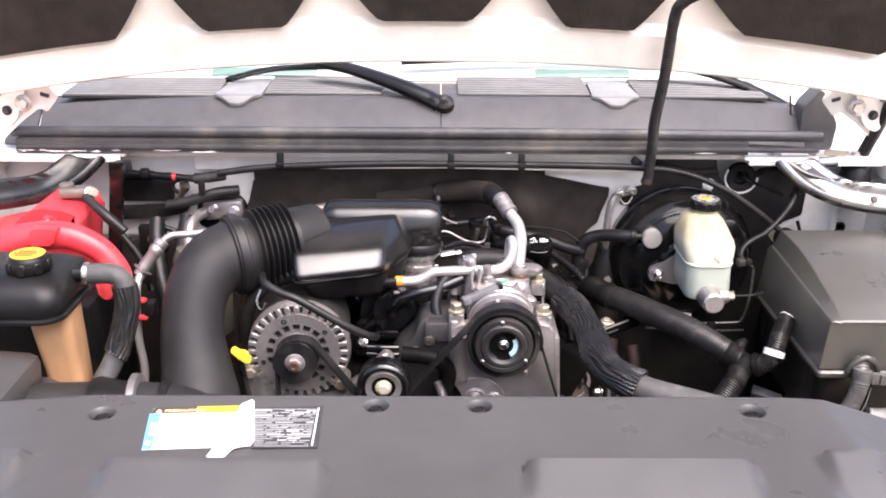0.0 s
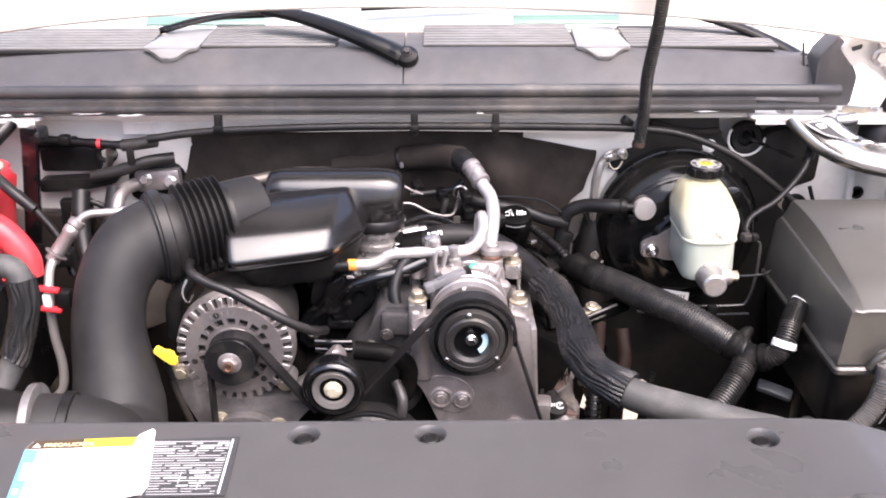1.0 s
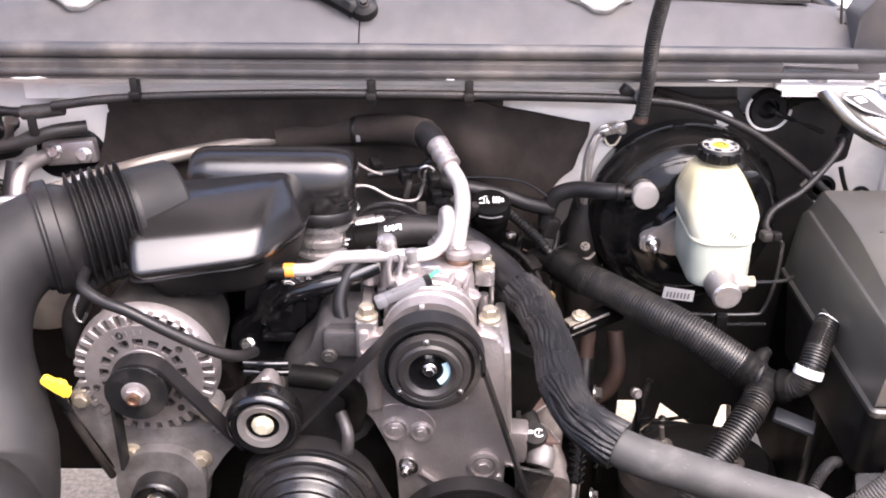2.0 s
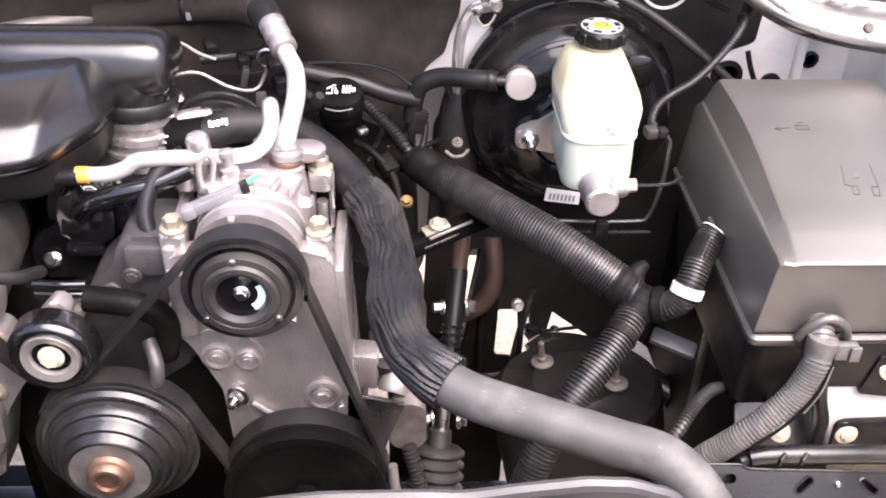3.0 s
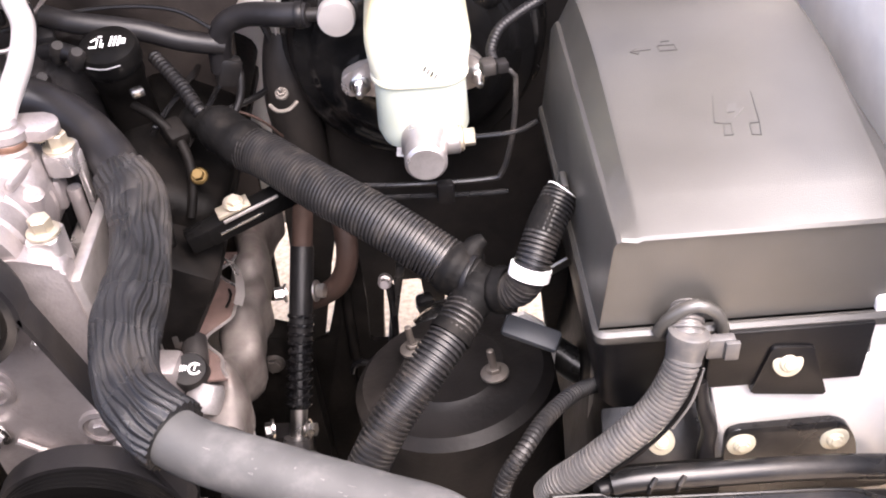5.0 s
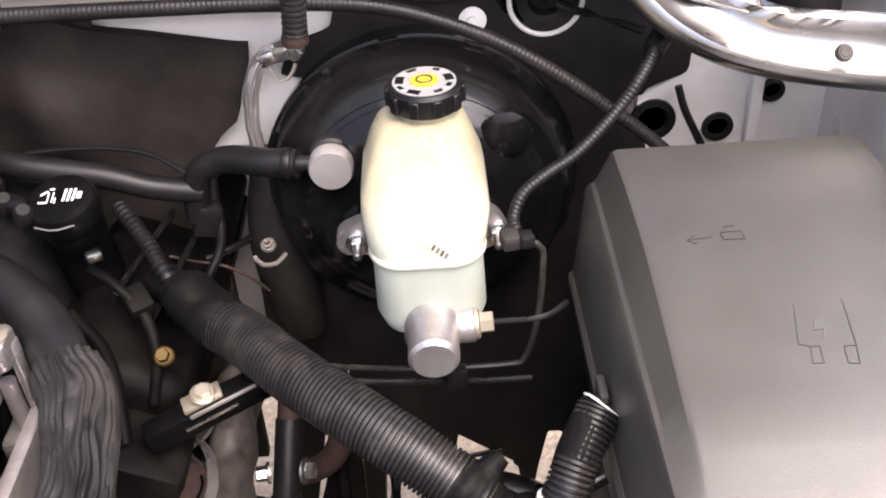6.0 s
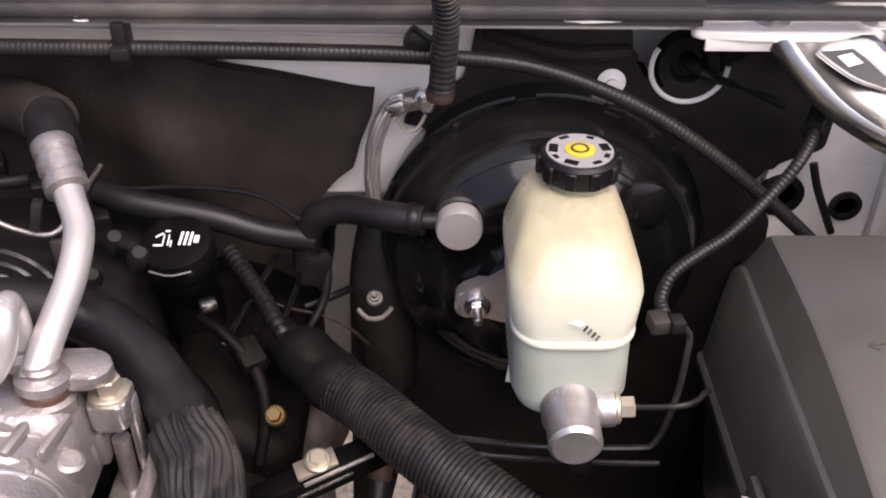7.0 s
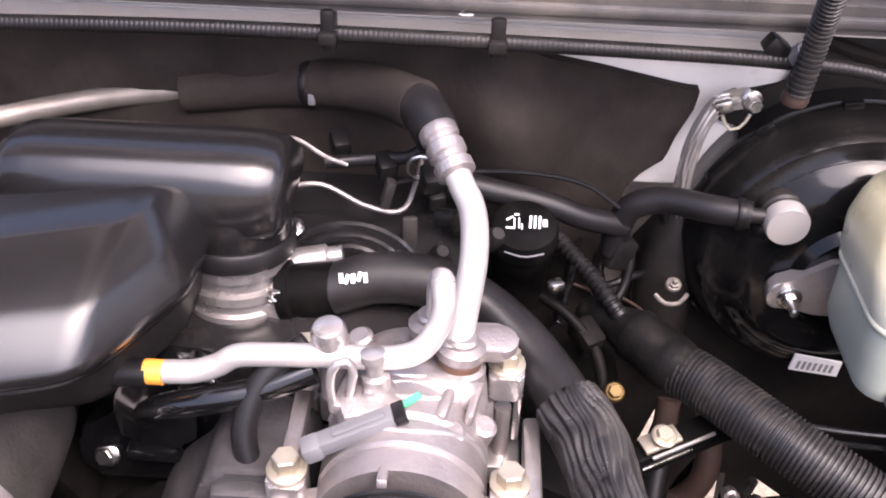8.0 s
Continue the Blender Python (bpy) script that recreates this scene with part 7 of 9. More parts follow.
def build_radiator_hose():
    t = thing("upper_radiator_hose", (0.30, 1.2, 0.87), "grey rubber radiator hose with a pleated black sleeve", "hose")
    path = [(0.030, 1.480, 0.978), (0.065, 1.485, 0.988), (0.11, 1.482, 0.987), (0.15, 1.468, 0.974), (0.188, 1.430, 0.958), (0.220, 1.370, 0.945), (0.234, 1.300, 0.938), (0.236, 1.235, 0.936), (0.246, 1.185, 0.934), (0.268, 1.154, 0.931),
            (0.295, 1.133, 0.926), (0.350, 1.110, 0.921), (0.41, 1.089, 0.914), (0.452, 1.070, 0.912), (0.476, 1.038, 0.902), (0.486, 0.995, 0.884)]
    part("rear_hose", tube(path[:6], 0.0195, 26, 0.006), M_RUBBER, t)
    part("hose", tube(path[5:], 0.0195, 26, 0.006), M_HOSE, t)
    part("sleeve", tube([(0.203, 1.404, 0.952)] + path[5:10] + [(0.283, 1.142, 0.928)], lambda f: 0.0230 + 0.0014 * math.sin(14 * f), 150, 0.004, pleat=(24, 0.0012)), M_BRAID, t, "pleated black woven sleeve", angle=80)
    part("worm_clamp", lathe([(0.0205, 0), (0.0215, 0.001), (0.0215, 0.009), (0.0205, 0.010)], (0.4855, 1.0, 0.887), (0.2, -0.9, -0.38), 24), M_STEEL, t)
    rng = random.Random(9)
    part("outlet", lathe([(0.021, 0), (0.021, 0.03), (0.024, 0.032), (0.024, 0.04)], (0.034, 1.480, 0.979), (-1, 0.1, -0.2), 24), M_SHADEBLACK, t)
    line, _ = smooth_path(path, 0.002)
    for k in range(15):
        i = int(len(line) * (0.66 + 0.27 * rng.random() ** 0.8))
        d = (line[i + 1] - line[i]).normalized()
        nrm = (Vector((0, 0, 1)) * rng.uniform(0.6, 1.0) + Vector((-0.2, -0.6, 0)) * rng.uniform(0.2, 1.2))
        nrm = (nrm - d * nrm.dot(d)).normalized()
        x = nrm.cross(d)
        m = Matrix((d, x, nrm)).transposed().to_4x4()
        m.translation = line[i] + nrm * 0.0194
        w, h = rng.uniform(0.0006, 0.0034), rng.uniform(0.0003, 0.0008)
        pts = [(w * rng.uniform(0.5, 1.2) * math.cos(a), h * rng.uniform(0.4, 1.3) * math.sin(a)) for a in [j * 0.7 for j in range(9)]]
        part("scuff", prism(pts, 0.0004, m), M_LOOM_GREY, t)
    for k in range(5):
        a = (0.040 + 0.0045 * k, 1.4685 - 0.0006 * k + rng.uniform(-0.0012, 0.0012), 0.9985 + 0.0012 * k)
        part("print_bar", boxat(a, (0.003, 0.007, 0.0012), 0, rz=rng.uniform(-40, 40), rx=50), M_PRINT, t)


def build_fuse_box():
    t = thing("fuse_box", (0.66, 1.38, 0.90), "large grained black plastic underhood fuse box with a closed lid", "fuse box")
    crest = [(1.216, 0.997), (1.248, 1.0095), (1.268, 1.0150), (1.294, 1.0205), (1.320, 1.0260), (1.350, 1.0320), (1.380, 1.0370), (1.410, 1.0400), (1.450, 1.0415), (1.500, 1.0405)]

    def top(y):
        for (a, za), (b, zb) in zip(crest, crest[1:]):
            if y <= b:
                return za + (zb - za) * max(0.0, (y - a) / (b - a))
        return crest[-1][1]

    def ring(z, x0, x1, y0, y1, r):
        return [((x0 + x1) / 2 + px, (y0 + y1) / 2 + py, z) for px, py in rounded(x1 - x0, y1 - y0, r, 4)]

    # cross sections from front to back: walls, the slanted shoulders and the gently arched top
    def section(y, low, shoulder, z):
        return [(0.5645, y, low), (0.571, y, shoulder - 0.004), (0.573, y, shoulder), (0.576, y, shoulder + 0.0015), (0.5865, y, z - 0.0015), (0.590, y, z), (0.757, y, z), (0.760, y, z - 0.0015),
                (0.775, y, shoulder + 0.0015), (0.778, y, shoulder), (0.780, y, shoulder - 0.004), (0.786, y, low)]

    loops = [section(1.2190, 0.918, 0.9935, 0.9945), section(1.2165, 0.918, 0.9950, 0.9960), section(1.2185, 0.918, 0.9962, 0.9985), section(1.226, 0.918, 0.9975, 1.0015)]
    for y in (1.236, 1.246, 1.251, 1.258, 1.268, 1.281, 1.294, 1.307, 1.320, 1.335, 1.350, 1.365, 1.380, 1.395, 1.41, 1.43, 1.45, 1.475, 1.498):
        loops.append(section(y, 0.918, 0.9968 + 0.05 * (y - 1.2165), top(y)))
    loops += [section(1.505, 0.918, 1.009, 1.0355), section(1.514, 0.918, 1.002, 1.020), section(1.519, 0.918, 0.985, 0.99)]
    part("lid", loft(loops), M_BOX, t, angle=24)
    part("lid_rim", loft([ring(0.907, 0.5625, 0.788, 1.2125, 1.524, 0.008), ring(0.909, 0.561, 0.7895, 1.211, 1.5255, 0.008), ring(0.915, 0.561, 0.7895, 1.211, 1.5255, 0.008), ring(0.918, 0.5635, 0.787, 1.2135, 1.523, 0.008)]), M_BOX, t)
    part("base", loft([ring(0.80, 0.578, 0.775, 1.245, 1.51, 0.02), ring(0.906, 0.566, 0.778, 1.222, 1.515, 0.015)]), M_PLASTIC, t)
    part("cable_arch", tube([(0.605, 1.211, 0.918), (0.611, 1.209, 0.932), (0.627, 1.208, 0.943), (0.643, 1.208, 0.934), (0.650, 1.210, 0.916)], 0.0048, 10), M_BOX, t)
    part("latch", boxat((0.5615, 1.365, 0.927), (0.006, 0.022, 0.034), 0.002), M_BOX, t)

    # moulded marks on the lid, laid on its slope: an arrow, a padlock and the power symbol's frame
    def laid(pts, high=0.0006):
        bm = prism(pts, high, pose(0, 0, 0.0001))
        for v in bm.verts:
            v.co.z += top(v.co.y)
        return bm

    ax, ay = -0.012, -0.054
    lines = ((0.662, 1.334, 0.657, 1.307), (0.657, 1.307, 0.663, 1.305), (0.663, 1.305, 0.661, 1.294), (0.661, 1.294, 0.667, 1.294), (0.667, 1.294, 0.668, 1.305),
             (0.663, 1.305, 0.668, 1.305), (0.681, 1.304, 0.688, 1.304), (0.681, 1.304, 0.680, 1.293), (0.680, 1.293, 0.686, 1.292), (0.686, 1.292, 0.688, 1.304), (0.688, 1.304, 0.690, 1.335))
    lines += tuple((x0 + ax, y0 + ay, x1 + ax, y1 + ay) for x0, y0, x1, y1 in ((0.625, 1.4435, 0.641, 1.4450), (0.625, 1.4435, 0.6305, 1.4400), (0.6305, 1.4400, 0.632, 1.4420), (0.625, 1.4435, 0.631, 1.4475),
                   (0.6475, 1.4420, 0.6605, 1.4420), (0.6605, 1.4420, 0.6600, 1.4490), (0.6600, 1.4490, 0.6470, 1.4490), (0.6470, 1.4490, 0.6475, 1.4420), (0.6500, 1.4490, 0.6505, 1.4540), (0.6505, 1.4540, 0.6570, 1.4545)))
    for x0, y0, x1, y1 in lines:
        d = Vector((y0 - y1, x1 - x0)).normalized() * 0.00028
        part("emblem_line", laid([(x0 + d.x, y0 + d.y), (x1 + d.x, y1 + d.y), (x1 - d.x, y1 - d.y), (x0 - d.x, y0 - d.y)], 0.0005), M_MARK, t)
    part("bolt_mark", laid([(0.670, 1.323), (0.677, 1.325), (0.6755, 1.319), (0.681, 1.3195), (0.671, 1.309), (0.6735, 1.316), (0.668, 1.3155)], 0.0005), M_BOX, t)


def big_washer_bolt(parent, at, axis, r=0.011):
    """A plated bolt on a wide cream washer."""
    part("washer", lathe([(0.0, 0.0012), (r * 0.9, 0.0012), (r, 0.0004), (r, -0.002)], at, axis, 32), M_CREAMZINC, parent)
    up = Vector(axis).normalized() * 0.0012
    part("bolt", hexbolt(bmesh.new(), Vector(at) + up, axis, r * 0.42, 0.004), M_CREAMZINC, parent)


def build_battery_tray():
    t = thing("battery_tray", (0.67, 1.17, 0.74), "black pressed steel support panel with slots and rolled lip", "panel")
    m = Matrix(((1, 0, 0, 0.60), (0, 0.6, -0.8, 1.155), (0, 0.8, 0.6, 0.785), (0, 0, 0, 1)))
    low = m @ Matrix.Translation((0, 0, -0.014))
    top = corner_round([(-0.073, 0.020), (-0.034, 0.019), (-0.026, 0.014), (0.066, 0.011), (0.143, 0.008), (0.17, 0.0), (0.25, -0.02),
                        (0.25, -0.12), (0.20, -0.12), (0.19, -0.031), (0.128, -0.031), (0.106, -0.055), (0.10, -0.12), (0.075, -0.12), (0.045, -0.056),
                        (0.020, -0.036), (0.004, -0.026), (-0.043, -0.024), (-0.058, -0.034), (-0.060, -0.075), (-0.067, -0.075)], 0.006, 3)
    part("panel", holed(top, [oval(-0.0515, 0.006, 0.018, 0.009), oval(0.022, -0.001, 0.019, 0.006, 40), oval(0.0845, -0.003, 0.019, 0.006, -38)], 0.0025, m), M_BLACKSTEEL, t)
    part("recess", prism([(-0.068, 0.012), (0.22, 0.0), (0.25, -0.14), (-0.07, -0.14)], 0.002, low), M_BLACKSTEEL, t)
    # Added dark sheet fills the gap below the rail, hiding the ground.
    part("dark_backing", prism([(0.55, 0.70), (0.55, 0.80), (0.66, 0.80), (0.66, 0.70)], 0.003, front(1.188)), M_SHADEBLACK, t)
    place = lambda pts, h=0.0035: [m @ Vector((x, y, h)) for x, y in pts]
    part("rim", tube(place([(-0.060, -0.06), (-0.060, -0.038), (-0.054, -0.028), (-0.043, -0.0235), (-0.02, -0.024), (0.004, -0.026), (0.020, -0.036), (0.045, -0.056), (0.07, -0.105)]), 0.0024, 10), M_BLACKSTEEL, t)
    part("rim", tube(place([(0.10, -0.10), (0.106, -0.055), (0.118, -0.037), (0.132, -0.031), (0.19, -0.031)]), 0.0024, 10), M_BLACKSTEEL, t)
    part("lip", tube(place([(-0.073, 0.0195), (-0.036, 0.0185), (-0.026, 0.0145), (0.066, 0.0115), (0.143, 0.0085), (0.17, 0.0), (0.22, -0.012)], 0.002), 0.0016, 8), M_BLACKSTEEL, t)
    part("slot_lip", tube(place(oval(0.022, -0.001, 0.021, 0.008, 40) + [oval(0.022, -0.001, 0.021, 0.008, 40)[0]], 0.0025), 0.0012, 6, step=0.002), M_BLACKSTEEL, t)
    part("slot_lip", tube(place(oval(0.0845, -0.003, 0.021, 0.008, -38) + [oval(0.0845, -0.003, 0.021, 0.008, -38)[0]], 0.0025), 0.0012, 6, step=0.002), M_BLACKSTEEL, t)
    part("stud", lathe([(0.0028, 0.0), (0.0028, 0.003), (0.0015, 0.0038)], m @ Vector((0.054, 0.0, 0.0025)), (0, -0.8, 0.6), 12), M_STEEL, t)
    part("left_flange", prism([(-0.0745, 0.018), (-0.073, -0.06), (-0.0685, -0.06), (-0.070, 0.018)], 0.012, m @ Matrix.Translation((0, 0, -0.012))), M_LOOM, t)
    big_washer_bolt(t, low @ Vector((-0.018, -0.044, 0.0032)), (0, -0.8, 0.6), 0.0115)
    part("rolled_rail", tube([(0.572, 1.172, 0.803), (0.59, 1.172, 0.806), (0.635, 1.172, 0.806), (0.711, 1.172, 0.805), (0.77, 1.172, 0.800), (0.82, 1.172, 0.790)], 0.0095, 14), M_BLACKSTEEL, t)
    for x in (0.598, 0.619):
        part("crimp", tube([(x + 0.004, 1.1625 + 0.0025, 0.816), (x, 1.1615, 0.812), (x - 0.001, 1.162, 0.803)], 0.0018, 8), M_BLACKSTEEL, t)
    part("plug", lathe([(0.0, 0.0075), (0.005, 0.0065), (0.007, 0.003), (0.007, -0.012)], (0.566, 1.171, 0.800), (-0.9, -0.4, 0.2), 18), M_PLASTIC, t)
    part("strap", prism(corner_round([(0.664, 0.772), (0.661, 0.823), (0.748, 0.825), (0.762, 0.803), (0.770, 0.766), (0.80, 0.752), (0.80, 0.74), (0.664, 0.74)], 0.011, 6), 0.006, front(1.197), bevel=0.001), M_BLACKSTEEL, t)
    big_washer_bolt(t, (0.674, 1.1965, 0.807), (0, -1, 0.12))
    big_washer_bolt(t, (0.745, 1.1965, 0.805), (0, -1, 0.12))
    k = thing("lower_bracket", (0.62, 1.23, 0.77), "black steel bracket under the fuse box with one bolt", "bracket")
    part("plate", prism(corner_round([(0.575, -0.020), (0.652, -0.020), (0.656, 0.03), (0.575, 0.03)], 0.004), 0.003, pose(0, 1.222, 0.785, 52, 0, 0)), M_BLACKSTEEL, k)
    part("foot", boxat((0.617, 1.207, 0.757), (0.075, 0.004, 0.03), 0.001), M_BLACKSTEEL, k)
    big_washer_bolt(k, (0.620, 1.2195, 0.7885), (0, -0.79, 0.62))
    g = thing("rubber_grommet", (0.653, 1.2, 0.79), "dark grey rubber edge hanging beside the white sheet", "rubber edge")
    part("edge", tube([(0.640, 1.208, 0.868), (0.643, 1.205, 0.845), (0.650, 1.203, 0.82), (0.649, 1.201, 0.80), (0.650, 1.198, 0.784)], lambda f_: 0.0055 + 0.004 * f_, 12, flat=0.7), M_RUBBER, g)
    b = thing("inner_fender", (0.75, 1.27, 0.77), "white painted inner fender sheet behind the black panel", "inner fender")
    part("sheet", prism(corner_round([(0.649, 0.864), (0.752, 0.858), (0.763, 0.875), (0.757, 0.93), (0.90, 0.93), (0.90, 0.70), (0.676, 0.70), (0.671, 0.765), (0.661, 0.815)], 0.005), 0.15, front(1.215), bevel=0.003), M_PAINT, b)
    part("top_fold", tube([(0.651, 1.2155, 0.8625), (0.70, 1.2150, 0.8600), (0.752, 1.2145, 0.8575), (0.762, 1.2150, 0.874)], 0.0028, 8), M_PAINT, b)
    part("side_fold", tube([(0.6505, 1.2155, 0.8605), (0.661, 1.2150, 0.815), (0.671, 1.2150, 0.765)], 0.0024, 8), M_PAINT, b)
    h = thing("hold_down", (0.705, 1.2, 0.87), "black trapezoid bracket with a bolt and cream washer", "bracket")
    part("plate", prism(corner_round([(0.676, 0.853), (0.734, 0.846), (0.716, 0.897), (0.686, 0.899)], 0.003), 0.008, front(1.205), bevel=0.0015), M_PLASTIC, h)
    part("skirt", boxat((0.70, 1.212, 0.886), (0.115, 0.008, 0.055), 0.002), M_PLASTIC, h)
    big_washer_bolt(h, (0.699, 1.2045, 0.884), (0, -0.93, 0.36))


def build_lower_bay():
    r = thing("frame_rail", (0.42, 1.4, 0.36), "black painted chassis rail beside the engine", "frame rail")
    part("rail", boxat((0.47, 1.17, 0.27), (0.10, 0.66, 0.13), 0.01), M_BLACKSTEEL, r)
    r2 = thing("frame_rail", (-0.42, 1.4, 0.36), "black painted chassis rail beside the engine", "frame rail")
    part("rail", boxat((-0.47, 1.17, 0.27), (0.10, 0.66, 0.13), 0.01), M_BLACKSTEEL, r2)
    s = thing("shock_tower", (0.47, 1.45, 0.50), "black dished shock tower plate with two studs", "shock tower")
    part("plate", lathe([(0.0, 0.006), (0.055, 0.006), (0.062, 0.0), (0.096, -0.002), (0.106, -0.012), (0.108, -0.06), (0.10, -0.16)], (0.462, 1.440, 0.655), (-0.13, 0.10, 1), 48), M_PANEL, s)
    for at in ((0.423, 1.473, 0.656), (0.505, 1.412, 0.674)):
        part("washer", lathe([(0.0145, 0), (0.0145, 0.0025), (0.0105, 0.0045)], at, (-0.13, 0.05, 1), 24), M_SHIELD, s)
        part("stud", hexbolt(bmesh.new(), at, (-0.13, 0.05, 1), 0.0075, 0.010, True, 0.022), M_SHIELD, s)
    y_ = thing("wheelhouse_panel", (0.38, 1.55, 0.30), "black pressed wheelhouse panel behind the steering shaft", "panel")
    part("panel", prism(corner_round([(0.262, 0.30), (0.262, 0.585), (0.322, 0.605), (0.332, 0.64), (0.346, 0.70), (0.360, 0.735), (0.370, 0.735), (0.372, 0.66), (0.370, 0.594), (0.396, 0.592), (0.392, 0.30)], 0.004), 0.006, front(1.555), bevel=0.002), M_SHADEBLACK, y_)
    part("rib", tube([(0.352, 1.552, 0.69), (0.350, 1.550, 0.62), (0.353, 1.551, 0.52)], 0.006, 10), M_SHADEBLACK, y_)
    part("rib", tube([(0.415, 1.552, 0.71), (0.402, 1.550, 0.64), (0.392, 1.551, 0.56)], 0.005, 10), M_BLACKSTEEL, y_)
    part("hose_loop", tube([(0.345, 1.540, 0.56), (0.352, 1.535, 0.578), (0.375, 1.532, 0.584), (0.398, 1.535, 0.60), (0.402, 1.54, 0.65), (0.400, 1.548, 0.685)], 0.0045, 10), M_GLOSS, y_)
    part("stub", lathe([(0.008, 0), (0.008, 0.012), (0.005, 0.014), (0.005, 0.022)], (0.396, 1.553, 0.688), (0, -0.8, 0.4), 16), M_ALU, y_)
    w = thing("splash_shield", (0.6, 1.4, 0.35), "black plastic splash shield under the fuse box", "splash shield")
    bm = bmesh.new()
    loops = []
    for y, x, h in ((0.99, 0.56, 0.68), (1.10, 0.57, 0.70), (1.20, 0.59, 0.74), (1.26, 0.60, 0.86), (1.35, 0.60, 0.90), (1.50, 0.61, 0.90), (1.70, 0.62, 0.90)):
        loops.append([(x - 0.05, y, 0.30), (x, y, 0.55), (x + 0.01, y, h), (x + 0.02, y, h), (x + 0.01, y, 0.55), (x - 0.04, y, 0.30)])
    part("shield", loft(loops, bm), M_SHADEBLACK, w)
    part("rib", boxat((0.607, 1.27, 0.70), (0.012, 0.03, 0.35), 0.004), M_PLASTIC, w)
    part("rib", boxat((0.612, 1.42, 0.70), (0.012, 0.03, 0.35), 0.004), M_PLASTIC, w)
    part("white_edge", prism([(0.526, 0.664), (0.545, 0.669), (0.566, 0.652), (0.581, 0.618), (0.579, 0.585), (0.570, 0.59), (0.566, 0.618), (0.553, 0.642), (0.54, 0.655)], 0.006, front(1.50)), M_PAINT, w)
    h = thing("steering_shaft", (0.29, 1.45, 0.45), "rusty steering shaft with black bellows boots", "steering shaft")
    a, b = Vector((0.328, 1.60, 0.86)), Vector((0.284, 1.375, 0.52))
    d = b - a
    part("shaft", lathe([(0.011, 0.07), (0.011, 0.16)], a, d, 18), M_RUST, h)
    part("sleeve", lathe([(0.0115, 0.12), (0.0125, 0.122), (0.0125, 0.22)], a, d, 20), M_PLASTIC, h)
    prof = []
    for k in range(11):
        z = 0.190 + 0.0095 * k
        prof += [(0.0105, z), (0.0142, z + 0.0035), (0.0142, z + 0.0052), (0.0105, z + 0.009)]
    part("bellows", lathe(prof, a, d, 24), M_GLOSS, h)
    part("lower_shaft", lathe([(0.009, 0.28), (0.009, 0.42)], a, d, 14), M_STEEL, h)
    at = a + d.normalized() * 0.165
    part("pinch_bolt", hexbolt(bmesh.new(), at + Vector((0.016, -0.006, 0)), (1, -0.2, 0.1), 0.008, 0.010), M_STEEL, h)
    part("pinch_bolt", hexbolt(bmesh.new(), at - Vector((0.016, 0.006, 0)), (-1, -0.2, 0.1), 0.007, 0.012), M_STEEL, h)
    for at, side in (((0.278, 1.388, 0.644), -1), ((0.312, 1.389, 0.638), 1)):
        part("pinch_bolt", hexbolt(bmesh.new(), at, (side, -0.2, 0.1), 0.0075, 0.009), M_STEEL, h)
    prof = []
    for k in range(5):
        z = 0.015 * k
        prof += [(0.026 + 0.001 * k, z), (0.033 + 0.001 * k, z + 0.005), (0.033 + 0.001 * k, z + 0.009), (0.026 + 0.001 * k, z + 0.014)]
    part("lower_boot", lathe([(0.014, -0.02), (0.015, 0.0)] + prof, (0.290, 1.405, 0.578), d, 28), M_PUMP, h)
    x = thing("exhaust_manifold", (0.25, 1.45, 0.60), "dull exhaust manifold under a crumpled heat shield", "exhaust manifold")
    loops = []
    for k in range(40):
        y = 1.32 + 0.0092 * k
        loops.append([(0.250 + 0.75 * px * (1 + 0.5 * noise.noise((y * 26, px * 30, 2.0))) + 0.014 * noise.noise((y * 24, 0, 7)), y,
                       0.70 + pz * (1 + 0.45 * noise.noise((y * 30, pz * 30, 5.0))) + 0.010 * noise.noise((y * 15, 3, 1))) for px, pz in rounded(0.050, 0.075, 0.022, 6)])
    part("shield", loft(loops), M_PALESHIELD, x, "pale crumpled outer shield", angle=50)
    edge = lambda y: 0.246 + 0.012 * math.sin((y - 1.33) * 62) + 0.004 * math.sin((y - 1.33) * 140)
    loops = []
    for k in range(30):
        y = 1.350 + 0.0064 * k
        z = 0.758 + 0.006 * noise.noise((y * 22, 0.3, 0))
        loops.append([(0.188, y, z + 0.010), (0.205, y, z + 0.004 + 0.005 * noise.noise((y * 34, 4, 0))), (0.222, y, z + 0.002), (edge(y), y, z), (edge(y), y, z - 0.002), (0.205, y, z - 0.002), (0.188, y, z + 0.006)])
    part("inner_shield", loft(loops), M_REDRUST, x, "rusty inner shield with a wavy edge", angle=60)
    part("shield_lip", tube([(edge(y_), y_, 0.7585 + 0.006 * noise.noise((y_ * 22, 0.3, 0))) for y_ in [1.352 + 0.0066 * j for j in range(28)]], 0.0016, 6, 0.003), M_ALU_BRIGHT, x)
    curl = [(0.236, 1.496, 0.781), (0.243, 1.491, 0.787), (0.251, 1.483, 0.788), (0.258, 1.471, 0.786), (0.262, 1.458, 0.783), (0.263, 1.446, 0.777), (0.260, 1.438, 0.770)]
    part("torn_edge", ribbon(curl, 0.011, 0.0012, axis=(0.55, 0.35, -0.75)), M_ALU_BRIGHT, x, "bright curled edge of the shield")
    part("slot", tube([(0.247, 1.468, 0.765), (0.250, 1.458, 0.764), (0.246, 1.446, 0.761)], 0.0014, 6), M_SHADEBLACK, x)
    part("outlet_pipe", tube([(0.358, 1.56, 0.79), (0.361, 1.535, 0.745), (0.350, 1.53, 0.712), (0.33, 1.53, 0.694), (0.30, 1.535, 0.68)], 0.012, 14), M_RUST, x, "rusty outlet pipe")
